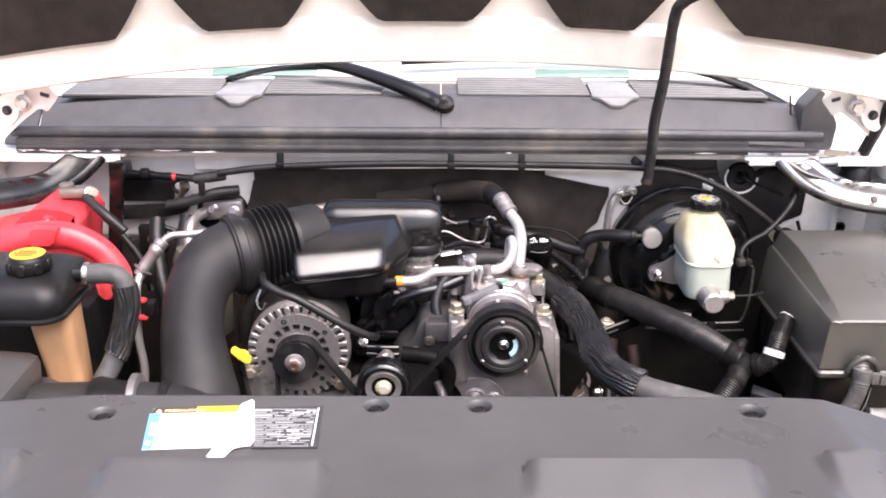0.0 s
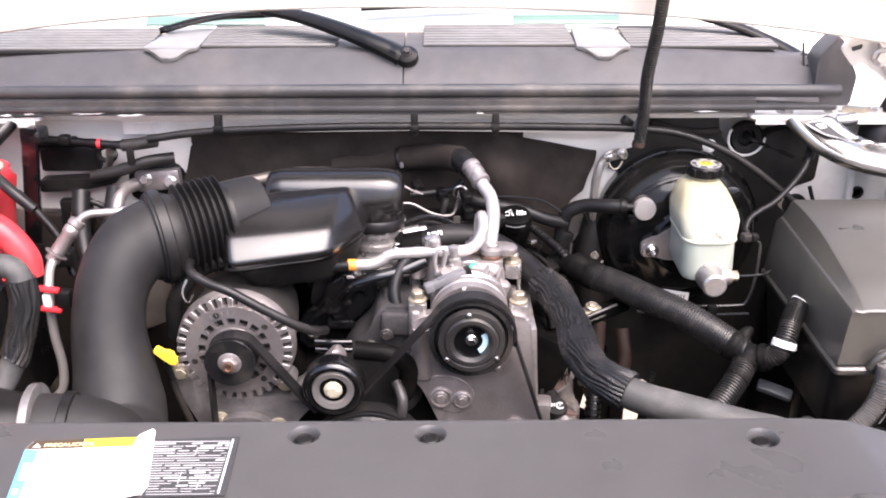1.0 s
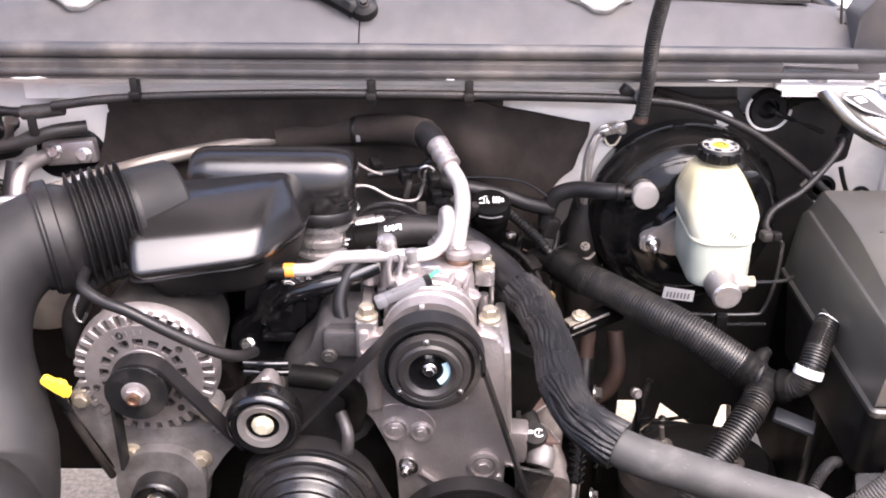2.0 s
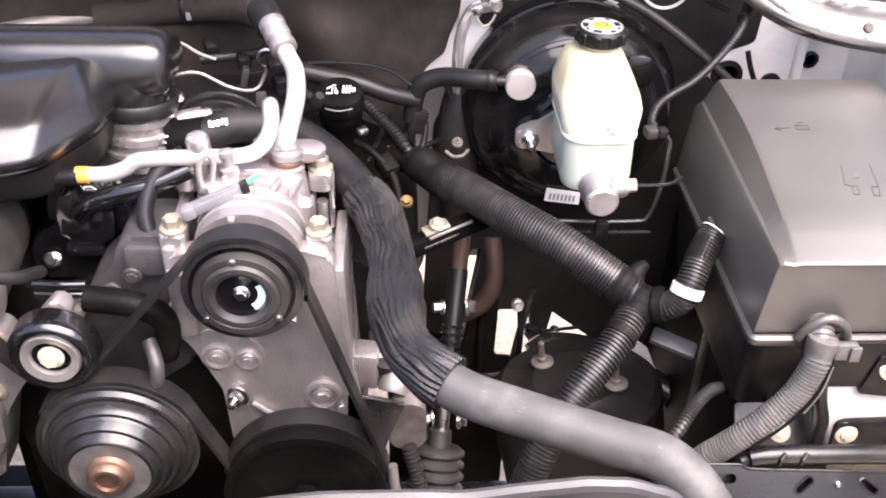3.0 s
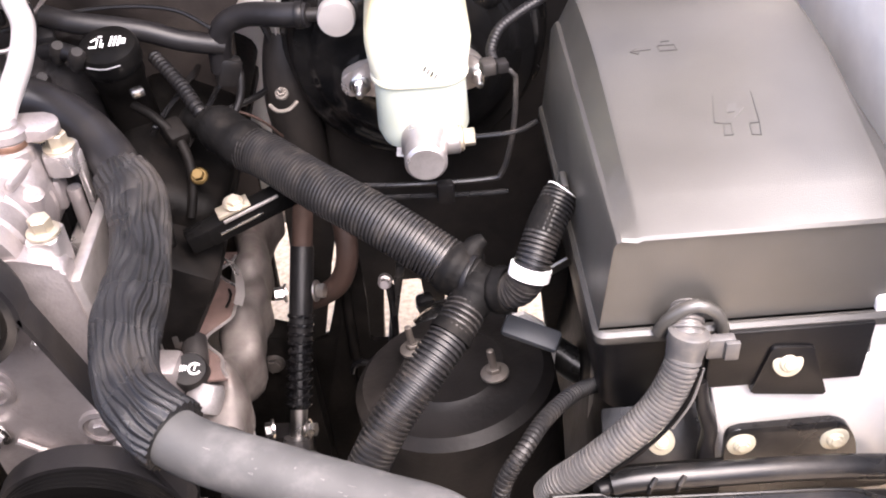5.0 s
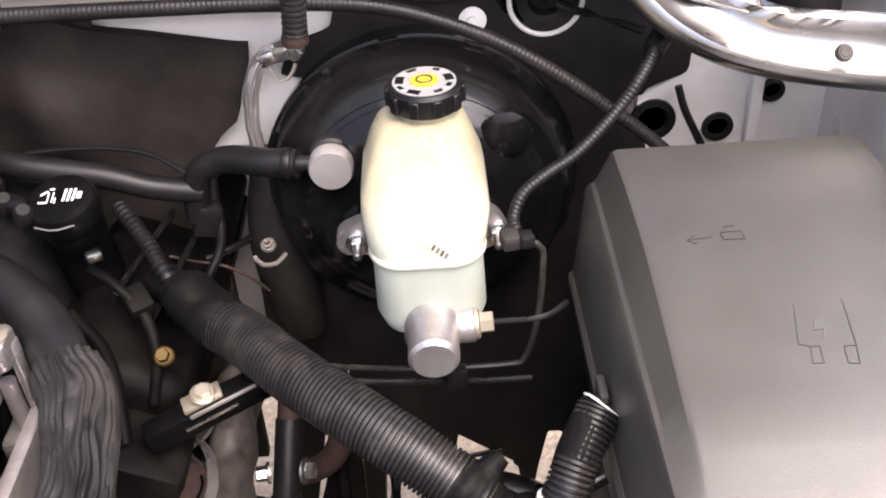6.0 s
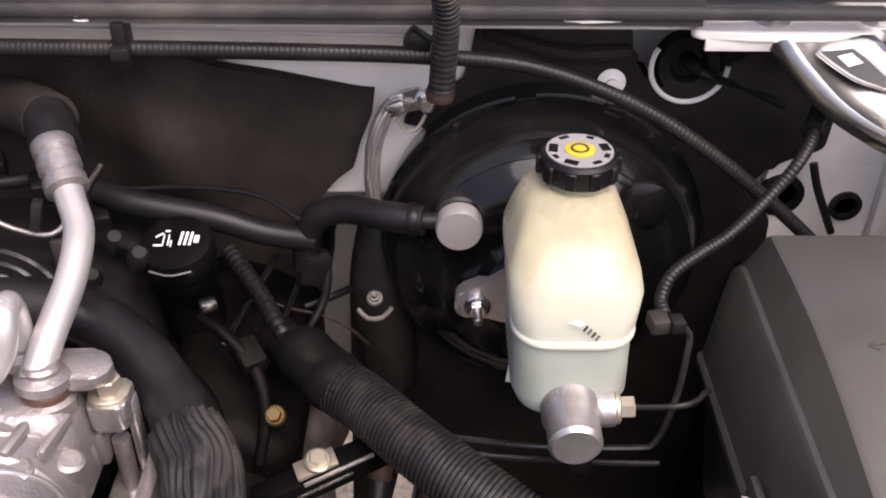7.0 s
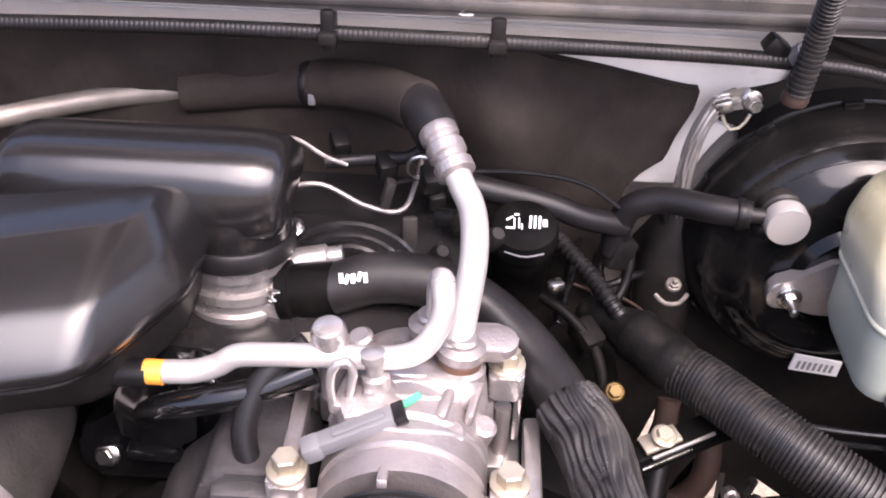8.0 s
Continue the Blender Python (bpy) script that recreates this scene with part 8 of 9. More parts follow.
    p = thing("spark_coil", (0.205, 1.42, 0.74), "dark ignition coil with a cast aluminium end", "ignition coil")
    part("coil", boxat((0.203, 1.428, 0.772), (0.032, 0.075, 0.024), 0.005, rz=-6), M_DARKMETAL, p)
    part("end_block", boxat((0.203, 1.357, 0.759), (0.031, 0.032, 0.048), 0.005, rz=-8), M_ALU, p, "cast aluminium end")
    part("boot", tube([(0.222, 1.40, 0.764), (0.226, 1.378, 0.760), (0.226, 1.362, 0.752), (0.224, 1.352, 0.735)], 0.012, 16), M_RUBBER, p)
    part("neck", lathe([(0.016, 0), (0.0175, 0.004), (0.0165, 0.02), (0.014, 0.026)], (0.232, 1.336, 0.735), (0.2, 0.5, 0.5), 24), M_DULLALU, p)
    cap_ = thing("steering_fluid_cap", (0.226, 1.36, 0.76), "black fluid filler cap with white printed pictograms", "cap")
    top = Matrix.Translation((0.2265, 1.352, 0.7745)) @ pose(0, 0, 0, 25, 3, 0)
    part("cap", lathe([(0.0145, -0.020), (0.0165, -0.018), (0.0165, -0.003), (0.0150, 0.0), (0, 0.0)], top.translation, top.to_3x3() @ Vector((0, 0, 1)), 36), M_PLASTIC, cap_)
    part("neck", lathe([(0.014, -0.05), (0.014, -0.018)], top.translation, top.to_3x3() @ Vector((0, 0, 1)), 24), M_SHADEBLACK, cap_)
    part("printed_ring", tube([tuple(top @ Vector((0.0050 + 0.0054 * math.cos(a_), 0.0050 * math.sin(a_), 0.0004))) for a_ in [radians(24 * j_ + 40) for j_ in range(13)]], 0.0011, 6, 0.002), M_PRINT, cap_)
    for x0, w, hgt in ((-0.0118, 0.003, 0.0035), (-0.0075, 0.0011, 0.006), (-0.0052, 0.0011, 0.006), (-0.0030, 0.0011, 0.005), (0.0050, 0.0011, 0.005)):
        part("print_bar", block(bmesh.new(), (w, hgt, 0.0004), top @ pose(x0, 0.001, 0.0003, 0, 0, -12)), M_PRINT, cap_)
    k = thing("harness_bracket", (0.28, 1.42, 0.85), "black steel bracket carrying the harness with one bolt", "bracket")
    part("bar", boxat((0.288, 1.432, 0.882), (0.11, 0.020, 0.020), 0.003, rz=22, ry=-12), M_PULLEY, k)
    part("edge_strip", boxat((0.297, 1.4225, 0.8945), (0.052, 0.0025, 0.003), 0.0008, rz=22, ry=-12), M_ALU_BRIGHT, k)
    part("groove", boxat((0.287, 1.4205, 0.881), (0.042, 0.002, 0.0025), 0.0006, rz=22, ry=-12), M_STEEL, k)
    part("tab", boxat((0.280, 1.428, 0.894), (0.030, 0.016, 0.004), 0.001, rz=22, ry=-12), M_ZINC, k)
    part("bolt", hexbolt(bmesh.new(), (0.282, 1.427, 0.899), (0.1, -0.2, 1), 0.0066, 0.006), M_ZINC, k)
    q = thing("dark_shield", (0.22, 1.24, 0.66), "black pressed shield beside the steering pulley", "shield")
    part("plate", prism(corner_round([(0.186, 0.770), (0.247, 0.754), (0.237, 0.728), (0.222, 0.68), (0.215, 0.63), (0.18, 0.63)], 0.005), 0.004, front(1.298)), M_BLACKSTEEL, q)
    part("edge", tube([(0.186, 1.297, 0.7705), (0.215, 1.297, 0.763), (0.245, 1.297, 0.7545)], 0.0018, 6), M_STEEL, q)
    part("white_hose", tube([(0.232, 1.27, 0.69), (0.236, 1.262, 0.66), (0.25, 1.25, 0.62)], 0.006, 12), M_ALU, q)
    part("small_loom", tube([(0.25, 1.29, 0.70), (0.262, 1.27, 0.66), (0.275, 1.25, 0.60)], 0.008, 12, corr=(0.005, 0.0015)), M_LOOM, q)
    o = thing("ac_bolt_brass", (0.235, 1.50, 0.88), "small brass fitting on the cylinder head", "fitting")
    part("fitting", hexbolt(bmesh.new(), (0.248, 1.464, 0.905), (0, -0.6, 0.8), 0.0055, 0.008), M_BRASS, o)
    e = thing("coil_harness", (0.22, 1.55, 0.90), "thin black wires and a shiny loom beside the oil filler", "wiring harness")
    part("shiny_loom", tube([(0.200, 1.585, 0.965), (0.212, 1.568, 0.962), (0.230, 1.543, 0.955), (0.245, 1.518, 0.948), (0.256, 1.505, 0.935), (0.258, 1.50, 0.91)], 0.0062, 14, corr=(0.006, 0.0014)), M_PLASTIC, e)
    part("wire", tube([(0.225, 1.60, 0.90), (0.244, 1.60, 0.893), (0.270, 1.595, 0.890), (0.290, 1.597, 0.875), (0.305, 1.60, 0.855)], 0.0014, 8), M_RUST, e)
    part("wire", tube([(0.298, 1.64, 0.965), (0.304, 1.638, 0.945), (0.304, 1.635, 0.92), (0.296, 1.632, 0.897), (0.276, 1.63, 0.885), (0.25, 1.62, 0.88)], 0.0035, 8), M_PLASTIC, e)
    part("wire", tube([(0.19, 1.52, 0.95), (0.21, 1.505, 0.945), (0.232, 1.49, 0.925), (0.24, 1.47, 0.90), (0.235, 1.45, 0.87)], 0.0045, 10), M_SHADEBLACK, e)
    part("wire", tube([(0.26, 1.62, 0.945), (0.272, 1.612, 0.93), (0.270, 1.60, 0.905), (0.258, 1.585, 0.885)], 0.004, 10), M_PLASTIC, e)
    part("wire", tube([(0.175, 1.49, 0.93), (0.20, 1.47, 0.915), (0.215, 1.44, 0.90), (0.222, 1.41, 0.87)], 0.006, 10), M_SHADEBLACK, e)
    part("connector", boxat((0.262, 1.61, 0.930), (0.022, 0.018, 0.03), 0.004, rz=20, ry=20), M_PLASTIC, e)
    part("connector", boxat((0.226, 1.50, 0.930), (0.020, 0.026, 0.018), 0.004, rz=35, rx=20), M_SHADEBLACK, e)
    part("clip", boxat((0.199, 1.512, 0.968), (0.012, 0.010, 0.008), 0.002, rz=30), M_STEEL, e)
    part("nut", hexbolt(bmesh.new(), (0.312, 1.60, 0.905), (0, -0.5, 0.8), 0.0048, 0.006, True, 0.004), M_SHIELD, e)
    part("seat", tube([(0.298, 1.60, 0.893), (0.306, 1.592, 0.890), (0.318, 1.592, 0.891), (0.326, 1.60, 0.895)], 0.0022, 8), M_SHIELD, e)
    part("rib", boxat((0.215, 1.57, 0.925), (0.006, 0.12, 0.014), 0.002, rz=-12, ry=28), M_GLOSS, e)
    part("rib", boxat((0.240, 1.57, 0.908), (0.006, 0.14, 0.014), 0.002, rz=-8, ry=28), M_GLOSS, e)
    fl = thing("cable_fitting", (0.43, 1.60, 0.60), "black ball end of a cable on the shock tower", "fitting")
    part("block", boxat((0.436, 1.640, 0.568), (0.022, 0.02, 0.024), 0.005, rz=20), M_BLACKSTEEL, fl)
    part("rod", tube([(0.445, 1.64, 0.566), (0.47, 1.65, 0.562), (0.515, 1.66, 0.560)], 0.003, 8), M_BLACKSTEEL, fl)
    part("ball", lathe([(0.001, -0.008), (0.006, -0.005), (0.008, 0.0), (0.006, 0.005), (0.001, 0.008)], (0.470, 1.65, 0.562), (0.9, 0.3, -0.1), 14), M_BLACKSTEEL, fl)
    # Added block, made up to hide the ground and keep this gap dark.
    em = thing("gap_block", (0.27, 1.50, 0.42), "added black block keeping the gap below the exhaust shield dark", "engine mount")
    part("bracket", prism(corner_round([(0.225, 0.42), (0.228, 0.66), (0.262, 0.672), (0.304, 0.655), (0.312, 0.42)], 0.008), 0.03, front(1.495), bevel=0.003), M_SHADEBLACK, em)
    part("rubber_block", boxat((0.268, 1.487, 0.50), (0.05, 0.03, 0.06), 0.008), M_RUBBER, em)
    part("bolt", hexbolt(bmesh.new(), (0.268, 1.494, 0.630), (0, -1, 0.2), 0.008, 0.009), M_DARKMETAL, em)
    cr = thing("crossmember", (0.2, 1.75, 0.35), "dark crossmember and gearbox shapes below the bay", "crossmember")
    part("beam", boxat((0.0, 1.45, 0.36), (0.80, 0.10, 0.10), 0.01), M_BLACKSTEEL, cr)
    # Added dark plate hides the bright ground below the engine.
    part("added_underplate", boxat((-0.16, 1.26, 0.40), (0.84, 0.56, 0.012), 0.004), M_SHADEBLACK, cr)
    part("bell_housing", boxat((0.0, 1.98, 0.62), (0.40, 0.34, 0.40), 0.05), M_SHADEBLACK, cr)
    ca = thing("suspension_arm", (0.55, 1.5, 0.45), "black upper control arm by the shock tower", "control arm")
    part("arm", tube([(0.43, 1.59, 0.565), (0.46, 1.60, 0.575), (0.54, 1.58, 0.57), (0.62, 1.52, 0.55)], 0.02, 14), M_BLACKSTEEL, ca)


build_bulkhead_pad()
build_braces()
build_booster()
build_vacuum_hose()
build_looms()
build_radiator_hose()
build_fuse_box()
build_battery_tray()
build_lower_bay()


# ---- the passenger's side of the bay ----
def build_coolant_tank():
    t = thing("coolant_tank", (-0.56, 1.15, 0.93), "coolant tank with a black hood over a stained amber bottle", "coolant tank")

    def ring(z, x0, x1, y0, y1, r):
        return [((x0 + x1) / 2 + px, (y0 + y1) / 2 + py, z) for px, py in rounded(x1 - x0, y1 - y0, r, 6)]

    part("hood", loft([ring(1.040, -0.70, -0.515, 1.11, 1.27, 0.03), ring(1.043, -0.702, -0.512, 1.107, 1.273, 0.03), ring(1.066, -0.70, -0.510, 1.11, 1.27, 0.03), ring(1.080, -0.69, -0.516, 1.118, 1.262, 0.03), ring(1.090, -0.67, -0.53, 1.135, 1.245, 0.03),
                       ring(1.093, -0.65, -0.55, 1.15, 1.23, 0.03)]), M_PLASTIC, t, "matt black moulded hood", angle=60)
    part("hood_lip", loft([ring(1.036, -0.703, -0.511, 1.105, 1.275, 0.03), ring(1.038, -0.706, -0.508, 1.102, 1.278, 0.03), ring(1.042, -0.706, -0.508, 1.102, 1.278, 0.03), ring(1.044, -0.703, -0.511, 1.105, 1.275, 0.03)]), M_PLASTIC, t)
    part("bottle", loft([ring(0.86, -0.548, -0.503, 1.145, 1.19, 0.012), ring(0.94, -0.556, -0.505, 1.14, 1.195, 0.013), ring(1.038, -0.570, -0.510, 1.135, 1.20, 0.014)]), M_AMBER, t, "stained amber bottle")
    part("bottle_edge", tube([(-0.517, 1.15, 1.036), (-0.514, 1.15, 0.98), (-0.510, 1.15, 0.90)], 0.004, 8), M_AMBER, t)
    bm = lathe([(0.026, 0), (0.028, 0.003), (0.028, 0.018), (0.0245, 0.023), (0.022, 0.024)], (-0.566, 1.168, 1.092), (0, 0, 1), 40)
    cap = part("cap", bm, M_PLASTIC, t, "black lobed cap")
    for k in range(8):
        a = radians(45 * k)
        part("grip_lobe", block(bmesh.new(), (0.007, 0.012, 0.017), Matrix.Translation((-0.566 + 0.027 * math.cos(a), 1.168 + 0.027 * math.sin(a), 1.101)) @ Matrix.Rotation(a, 4, "Z"), 0.002, 1), M_PLASTIC, cap)
    part("cap_print", lathe([(0.023, 0), (0.023, 0.001), (0, 0.001)], (-0.566, 1.168, 1.1158), (0, 0, 1), 32), M_YELLOWPRINT, cap, "yellow printed warning disc")
    for k in range(3):
        part("cap_bar", boxat((-0.568, 1.159 + 0.008 * k, 1.1172), (0.032 - 0.008 * abs(k - 1), 0.004, 0.0006)), M_BROWNPRINT, cap)
    part("outlet", lathe([(0.010, 0), (0.010, 0.03)], (-0.515, 1.19, 1.078), (1, 0, 0), 18), M_PLASTIC, t)
    h = thing("coolant_hose", (-0.48, 1.15, 0.85), "grey rubber coolant hose with a striped woven sleeve", "hose")
    path = [(-0.50, 1.19, 1.078), (-0.458, 1.19, 1.077), (-0.445, 1.188, 1.062), (-0.443, 1.185, 1.035), (-0.449, 1.18, 1.005), (-0.460, 1.17, 0.968), (-0.476, 1.155, 0.935), (-0.50, 1.12, 0.90), (-0.53, 1.06, 0.87)]
    part("hose", tube(path, 0.0145, 20), M_HOSE, h)
    part("sleeve", tube(path[2:6] + [(-0.463, 1.167, 0.962)], 0.0172, 90, 0.004, pleat=(16, 0.001)), M_BRAID, h, "striped woven sleeve", angle=80)
    part("clamp", lathe([(0.0155, 0), (0.0165, 0.001), (0.0165, 0.007), (0.0155, 0.008)], (-0.500, 1.19, 1.078), (1, 0, 0), 22), M_STEEL, h)


def build_red_cover():
    t = thing("battery_cover", (-0.62, 1.42, 0.95), "bright red plastic battery terminal cover", "battery cover")
    top = [(-0.80, 0.955), (-0.80, 1.035), (-0.755, 1.048), (-0.708, 1.058), (-0.672, 1.090), (-0.648, 1.104), (-0.600, 1.098), (-0.580, 1.084), (-0.592, 1.03), (-0.60, 0.955)]
    part("shell", prism(corner_round(top, 0.014, 4), 0.13, front(1.405), bevel=0.016, seg=4), M_RED, t, angle=50)
    part("raised_panel", prism(corner_round([(-0.690, 1.050), (-0.632, 1.094), (-0.614, 1.086), (-0.668, 1.036)], 0.006), 0.02, front(1.400), bevel=0.003), M_RED, t)
    worn = mat("worn_red", (0.66, 0.30, 0.29), 0.5)
    for k in range(6):
        part("moulded_bar", boxat((-0.670 + 0.0085 * k, 1.398, 1.051 + 0.0064 * k), (0.003, 0.004, 0.010), 0.0008, ry=-35), worn, t)
    part("cable_spout", tube([(-0.72, 1.365, 1.045), (-0.655, 1.36, 1.068), (-0.59, 1.36, 1.074), (-0.540, 1.358, 1.054), (-0.510, 1.355, 1.018), (-0.506, 1.352, 0.990)], lambda f: 0.027 - 0.010 * f, 20), M_RED, t, angle=60)
    part("spout_window", prism(corner_round([(-0.635, 1.066), (-0.63, 1.094), (-0.588, 1.094), (-0.598, 1.068)], 0.004), 0.03, front(1.330), bevel=0.003), M_RED, t)
    part("spout_tongue", prism(corner_round([(-0.532, 1.03), (-0.519, 0.985), (-0.524, 0.970), (-0.540, 0.973), (-0.546, 1.0)], 0.005), 0.012, front(1.345), bevel=0.002), M_RED, t)
    v = thing("battery_terminal", (-0.60, 1.49, 1.09), "lead battery terminal clamp with a bolt", "terminal")
    part("clamp", boxat((-0.605, 1.47, 1.112), (0.05, 0.03, 0.016), 0.005, rz=10), M_SHIELD, v)
    part("post", lathe([(0.012, 0), (0.012, 0.02), (0.009, 0.022)], (-0.62, 1.47, 1.105), (0, 0, 1), 18), M_SHIELD, v)
    part("bolt", hexbolt(bmesh.new(), (-0.578, 1.46, 1.112), (0.7, -0.5, 0.3), 0.008, 0.012), M_ZINC, v)
    part("cable", tube([(-0.585, 1.455, 1.108), (-0.55, 1.43, 1.088), (-0.515, 1.42, 1.06)], 0.008, 12), M_RUBBER, v)


def build_left_lines():
    t = thing("ac_liquid_line", (-0.46, 1.35, 0.80), "bare aluminium line with crimped fittings", "pipe")
    part("pipe", tube([(-0.30, 1.43, 1.086), (-0.345, 1.425, 1.066), (-0.40, 1.42, 1.057), (-0.438, 1.415, 1.055), (-0.455, 1.408, 1.044)], 0.006, 14), M_ALU_BRIGHT, t)
    part("crimp", lathe([(0.008, 0), (0.0115, 0.002), (0.0115, 0.010), (0.0095, 0.012), (0.0115, 0.015), (0.0115, 0.024), (0.010, 0.026), (0.0105, 0.055), (0.008, 0.058)], (-0.451, 1.410, 1.049), (-0.55, -0.35, -0.75), 22), M_ALU, t)
    part("lower_pipe", tube([(-0.482, 1.388, 1.005), (-0.488, 1.37, 0.988), (-0.486, 1.35, 0.955), (-0.488, 1.35, 0.90), (-0.484, 1.35, 0.85), (-0.487, 1.345, 0.815), (-0.50, 1.34, 0.80)], 0.0065, 14), M_PIPE, t)
    part("nut", hexbolt(bmesh.new(), (-0.482, 1.388, 1.006), (-0.55, -0.35, -0.75), 0.011, 0.012), M_ALU, t)
    for z in (0.975, 0.945):
        part("red_clip", boxat((-0.480, 1.338, z), (0.030, 0.012, 0.007), 0.003, ry=8), M_RED, t, "red plastic clip")
    part("white_tag", boxat((-0.484, 1.340, 0.958), (0.012, 0.010, 0.02), 0.002), M_WHITE, t)
    part("clip_body", boxat((-0.462, 1.345, 0.958), (0.02, 0.02, 0.026), 0.004), M_PLASTIC, t)
    b = thing("ac_block_fitting", (-0.41, 1.66, 0.98), "expansion valve block with two pipes on the bulkhead", "fitting")
    part("plate", prism(corner_round([(-0.46, 0.985), (-0.455, 1.045), (-0.40, 1.058), (-0.365, 1.04), (-0.355, 0.985), (-0.40, 0.97)], 0.018), 0.03, front(1.665), bevel=0.003), M_PLASTIC, b)
    part("block", boxat((-0.405, 1.655, 1.022), (0.075, 0.02, 0.035), 0.006, ry=-5), M_ALU, b)
    for x, z in ((-0.425, 1.026), (-0.385, 1.021)):
        bolt(b, (x, 1.645, z), (0, -1, 0.2), 0.008, 0.008, M_ALU_BRIGHT)
    part("pipe", tube([(-0.44, 1.645, 1.018), (-0.45, 1.60, 1.02), (-0.452, 1.57, 1.0), (-0.45, 1.555, 0.97), (-0.44, 1.55, 0.94)], 0.0105, 16), M_ALU, b)
    d = thing("accumulator", (-0.42, 1.55, 0.80), "aluminium accumulator can behind the intake duct", "accumulator")
    part("can", lathe([(0.03, 0), (0.048, 0.01), (0.05, 0.02), (0.05, 0.15), (0.042, 0.172), (0.02, 0.178)], (-0.43, 1.56, 0.81), (0, 0, 1), 36), M_SHIELD, d)
    m = thing("control_module", (-0.545, 1.67, 1.03), "black control module on a bracket at the bulkhead", "module")
    part("case", boxat((-0.545, 1.672, 1.060), (0.095, 0.05, 0.045), 0.006), M_PLASTIC, m)
    part("plug", boxat((-0.56, 1.65, 1.088), (0.06, 0.03, 0.014), 0.004), M_PLASTIC, m)
    part("shelf", prism(corner_round([(-0.60, 1.025), (-0.50, 1.03), (-0.46, 1.05), (-0.47, 1.02), (-0.52, 1.01), (-0.60, 1.005)], 0.008), 0.04, front(1.64), bevel=0.003), M_PLASTIC, m)
    part("stud", lathe([(0.006, 0), (0.006, 0.03), (0.009, 0.032), (0.009, 0.038), (0, 0.04)], (-0.482, 1.64, 1.045), (0.4, -0.3, 0.9), 14), M_STEEL, m)
    part("stud_seat", tube([(-0.478 + 0.014 * math.cos(a), 1.637, 1.072 + 0.012 * math.sin(a)) for a in [radians(30 * j) for j in range(13)]], 0.004, 8), M_RUBBER, m)
    part("sleeve", tube([(-0.50, 1.62, 1.040), (-0.455, 1.618, 1.050), (-0.41, 1.622, 1.064), (-0.37, 1.635, 1.066)], 0.0095, 14), M_RUBBER, m)
    c = thing("wiper_harness", (-0.45, 1.62, 1.09), "taped black wiring with a red marker", "wiring harness")
    part("tape", tube([(-0.58, 1.63, 1.098), (-0.53, 1.625, 1.097), (-0.48, 1.62, 1.094), (-0.44, 1.618, 1.092)], 0.007, 12, wob=0.002), M_PLASTIC, c)
    part("red_mark", lathe([(0.0078, 0), (0.0078, 0.006)], (-0.485, 1.62, 1.0945), (1, 0, 0), 14), M_RED, c)
    part("grey_plug", boxat((-0.535, 1.618, 1.102), (0.018, 0.018, 0.016), 0.004), M_PLASTIC, c)
    part("loom", tube([(-0.445, 1.618, 1.092), (-0.42, 1.616, 1.095), (-0.39, 1.615, 1.10)], 0.0098, 14), M_LOOM, c)
    part("hanger", boxat((-0.432, 1.61, 1.078), (0.012, 0.006, 0.03), 0.002), M_PLASTIC, c)
    p = thing("support_strut", (-0.55, 1.5, 0.9), "flat black steel support strut under the cowl", "strut")
    bar = loft([[(x + dx, 1.560 + dy, z) for dx, dy in ((-0.0125, -0.003), (-0.0105, -0.005), (0.0105, -0.005), (0.0125, -0.003), (0.0125, 0.003), (-0.0125, 0.003))] for x, z in ((-0.5640, 1.138), (-0.5660, 1.110), (-0.5720, 1.06), (-0.5800, 1.0), (-0.590, 0.93), (-0.60, 0.86))])
    part("bar", bar, M_GLOSS, p)
    part("head", boxat((-0.562, 1.575, 1.124), (0.03, 0.04, 0.02), 0.005), M_BLACKSTEEL, p)
    h = thing("left_hose_bundle", (-0.50, 1.55, 0.85), "black heater hoses and cables beside the strut", "hose")
    part("hose", tube([(-0.515, 1.60, 1.02), (-0.512, 1.575, 0.99), (-0.505, 1.55, 0.95), (-0.49, 1.52, 0.90), (-0.47, 1.50, 0.84)], 0.014, 16), M_RUBBER, h)
    part("hose", tube([(-0.46, 1.60, 1.03), (-0.468, 1.575, 0.98), (-0.475, 1.55, 0.93), (-0.47, 1.52, 0.86)], 0.012, 16), M_RUBBER, h)
    part("cable", tube([(-0.58, 1.52, 1.05), (-0.55, 1.51, 1.02), (-0.52, 1.50, 0.98), (-0.50, 1.48, 0.93)], 0.006, 12), M_RUBBER, h)
    part("cable", tube([(-0.53, 1.60, 1.01), (-0.49, 1.60, 1.0), (-0.455, 1.60, 0.975)], 0.005, 12), M_RUBBER, h)
    part("bracket", boxat((-0.525, 1.60, 0.985), (0.05, 0.02, 0.05), 0.005), M_PLASTIC, h)
    part("bolt", hexbolt(bmesh.new(), (-0.518, 1.588, 0.985), (0.1, -1, 0.2), 0.010, 0.010), M_STEEL, h)
    part("connector", boxat((-0.505, 1.47, 0.965), (0.03, 0.03, 0.025), 0.005), M_PLASTIC, h)
    k = thing("engine_dipstick", (-0.29, 1.25, 0.88), "yellow dipstick handle beside the alternator", "dipstick")
    part("handle", prism(corner_round([(-0.315, 0.936), (-0.310, 0.9425), (-0.300, 0.936), (-0.292, 0.936), (-0.287, 0.930), (-0.2875, 0.924), (-0.284, 0.919), (-0.290, 0.915), (-0.301, 0.923)], 0.002), 0.008, front(1.232), bevel=0.0025), M_YELLOW, k)
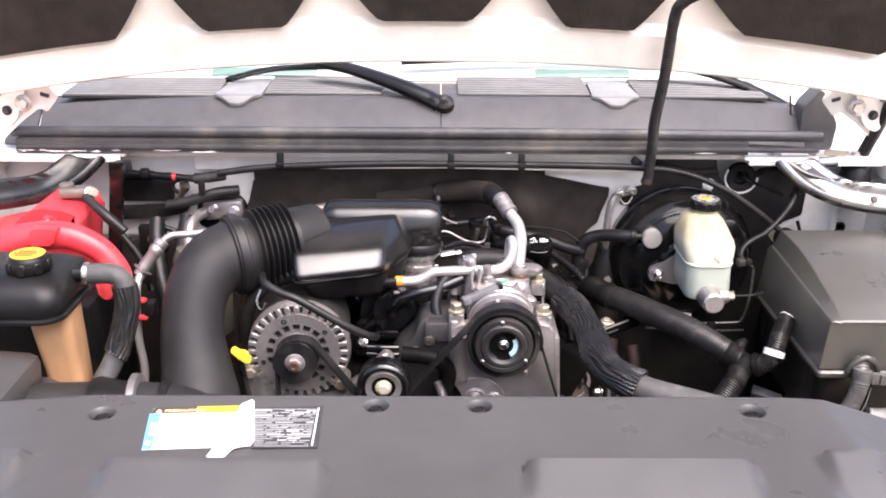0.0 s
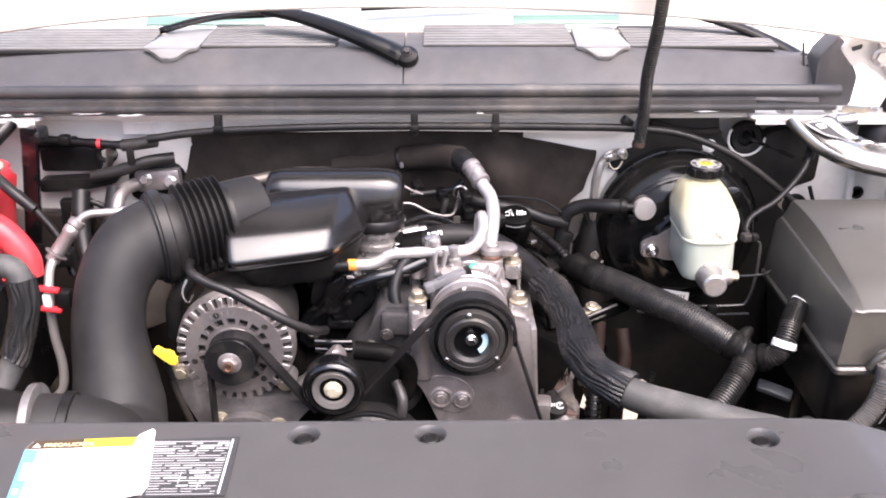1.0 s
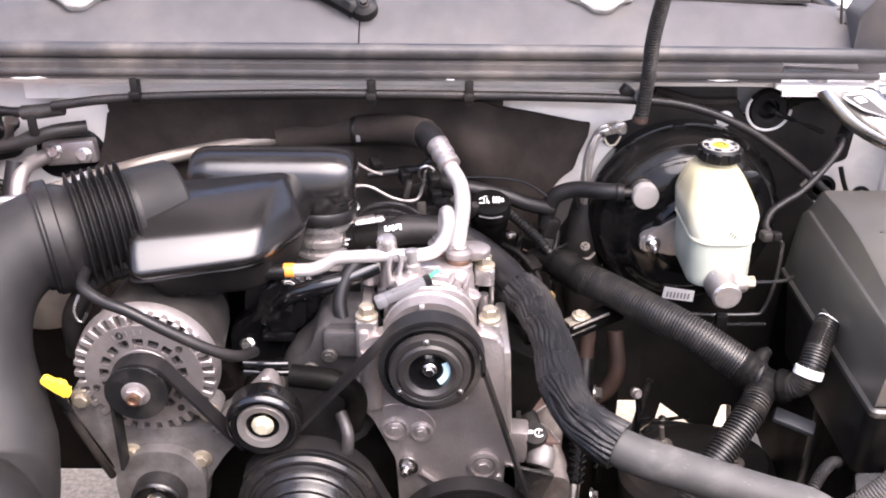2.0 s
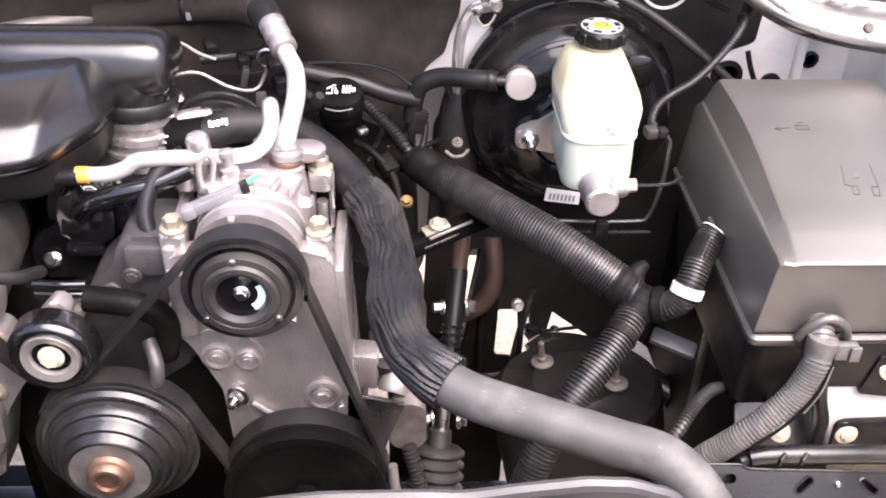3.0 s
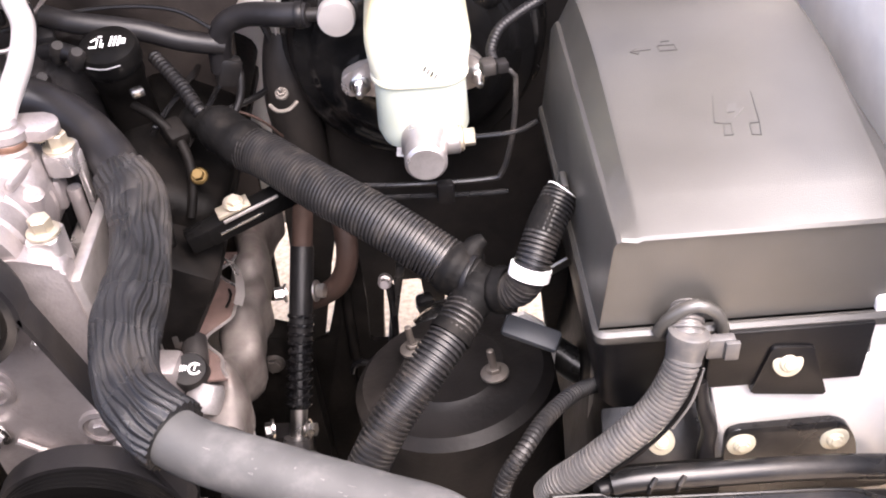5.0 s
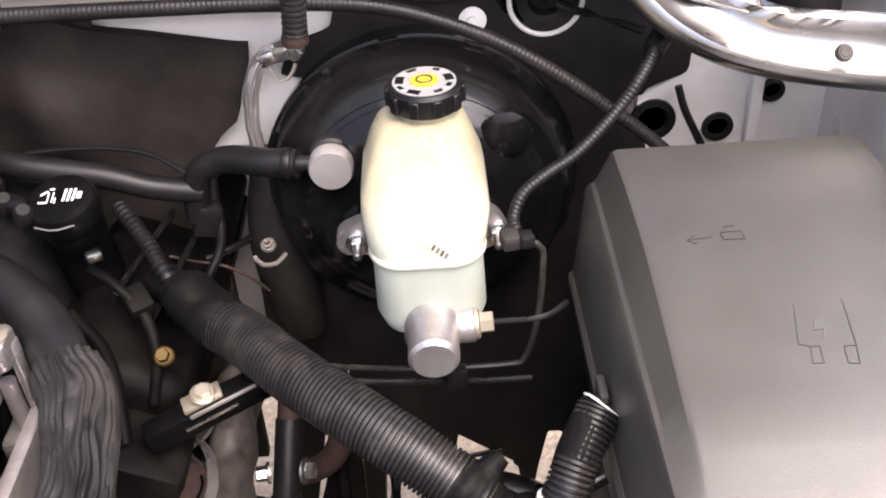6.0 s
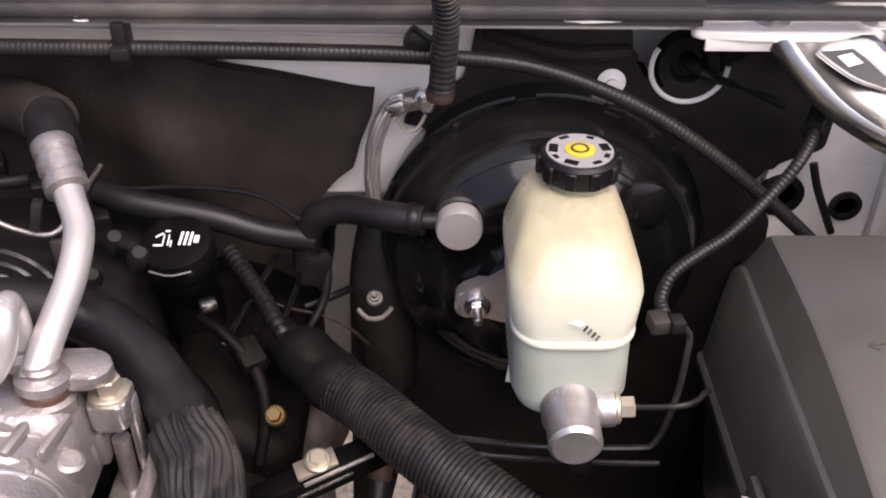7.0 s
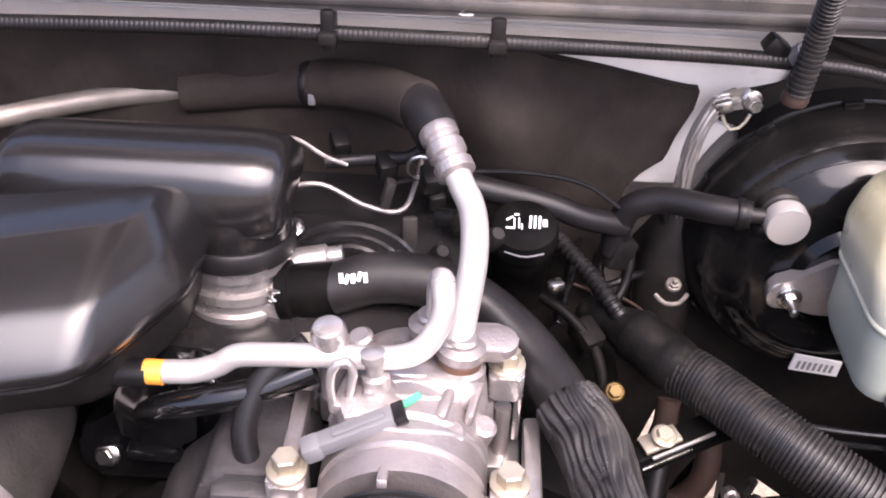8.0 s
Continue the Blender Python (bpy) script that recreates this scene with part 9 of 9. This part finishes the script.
    part("tube", tube([(-0.300, 1.237, 0.930), (-0.302, 1.25, 0.90), (-0.298, 1.27, 0.84), (-0.285, 1.30, 0.75)], 0.005, 10), M_BLACKSTEEL, k)


def build_left_front():
    t = thing("air_filter_box", (-0.62, 1.02, 0.75), "grey black air filter housing with a clamped spout", "air filter box")
    part("lower_box", boxat((-0.66, 1.05, 0.83), (0.26, 0.22, 0.22), 0.02), M_COVER, t)
    part("lid", boxat((-0.67, 1.04, 0.965), (0.24, 0.20, 0.06), 0.02, ry=4), M_COVER, t)
    for k in range(4):
        part("lid_rib", boxat((-0.60 + 0.012 * k, 1.00, 0.996), (0.004, 0.09, 0.006), 0.001, rz=20), M_COVER, t)
    part("spout", lathe([(0.058, 0), (0.060, 0.01), (0.055, 0.03), (0.05, 0.06)], (-0.475, 1.09, 0.902), (1, 0.1, -0.02), 32), M_PLASTIC, t)
    part("clamp_band", lathe([(0.061, 0), (0.0625, 0.001), (0.0625, 0.010), (0.061, 0.011)], (-0.424, 1.096, 0.901), (1, 0.1, -0.02), 32), M_DULLALU, t)
    part("duct", tube([(-0.57, 1.08, 0.905), (-0.50, 1.088, 0.903), (-0.44, 1.095, 0.900), (-0.385, 1.102, 0.894), (-0.345, 1.11, 0.875), (-0.325, 1.115, 0.83)], 0.052, 28), M_DUCT, t)
    part("hose_clamp", lathe([(0.054, 0), (0.0552, 0.001), (0.0552, 0.011), (0.054, 0.012)], (-0.392, 1.101, 0.896), (1, 0.1, -0.15), 32), M_PLASTIC, t)
    b = thing("battery", (-0.65, 1.42, 0.75), "black battery case under the red cover", "battery")
    part("case", boxat((-0.67, 1.42, 0.86), (0.24, 0.20, 0.22), 0.01), M_PLASTIC, b)
    s = thing("splash_shield", (-0.6, 1.4, 0.35), "black plastic splash shield beside the battery", "splash shield")
    loops = []
    for y, x in ((0.99, 0.56), (1.20, 0.60), (1.35, 0.615), (1.50, 0.62), (1.70, 0.63)):
        loops.append([(-x + 0.05, y, 0.30), (-x, y, 0.55), (-x - 0.01, y, 0.84), (-x - 0.02, y, 0.84), (-x - 0.01, y, 0.55), (-x + 0.04, y, 0.30)])
    part("shield", loft(loops), M_SHADEBLACK, s)
    part("inner_baffle", boxat((-0.50, 1.64, 0.72), (0.24, 0.02, 0.5), 0.006), M_INSUL, s)
    part("heater_case", boxat((-0.36, 1.69, 0.83), (0.20, 0.06, 0.30), 0.03), M_SHADEBLACK, s)


build_coolant_tank()
build_red_cover()
build_left_lines()
build_left_front()
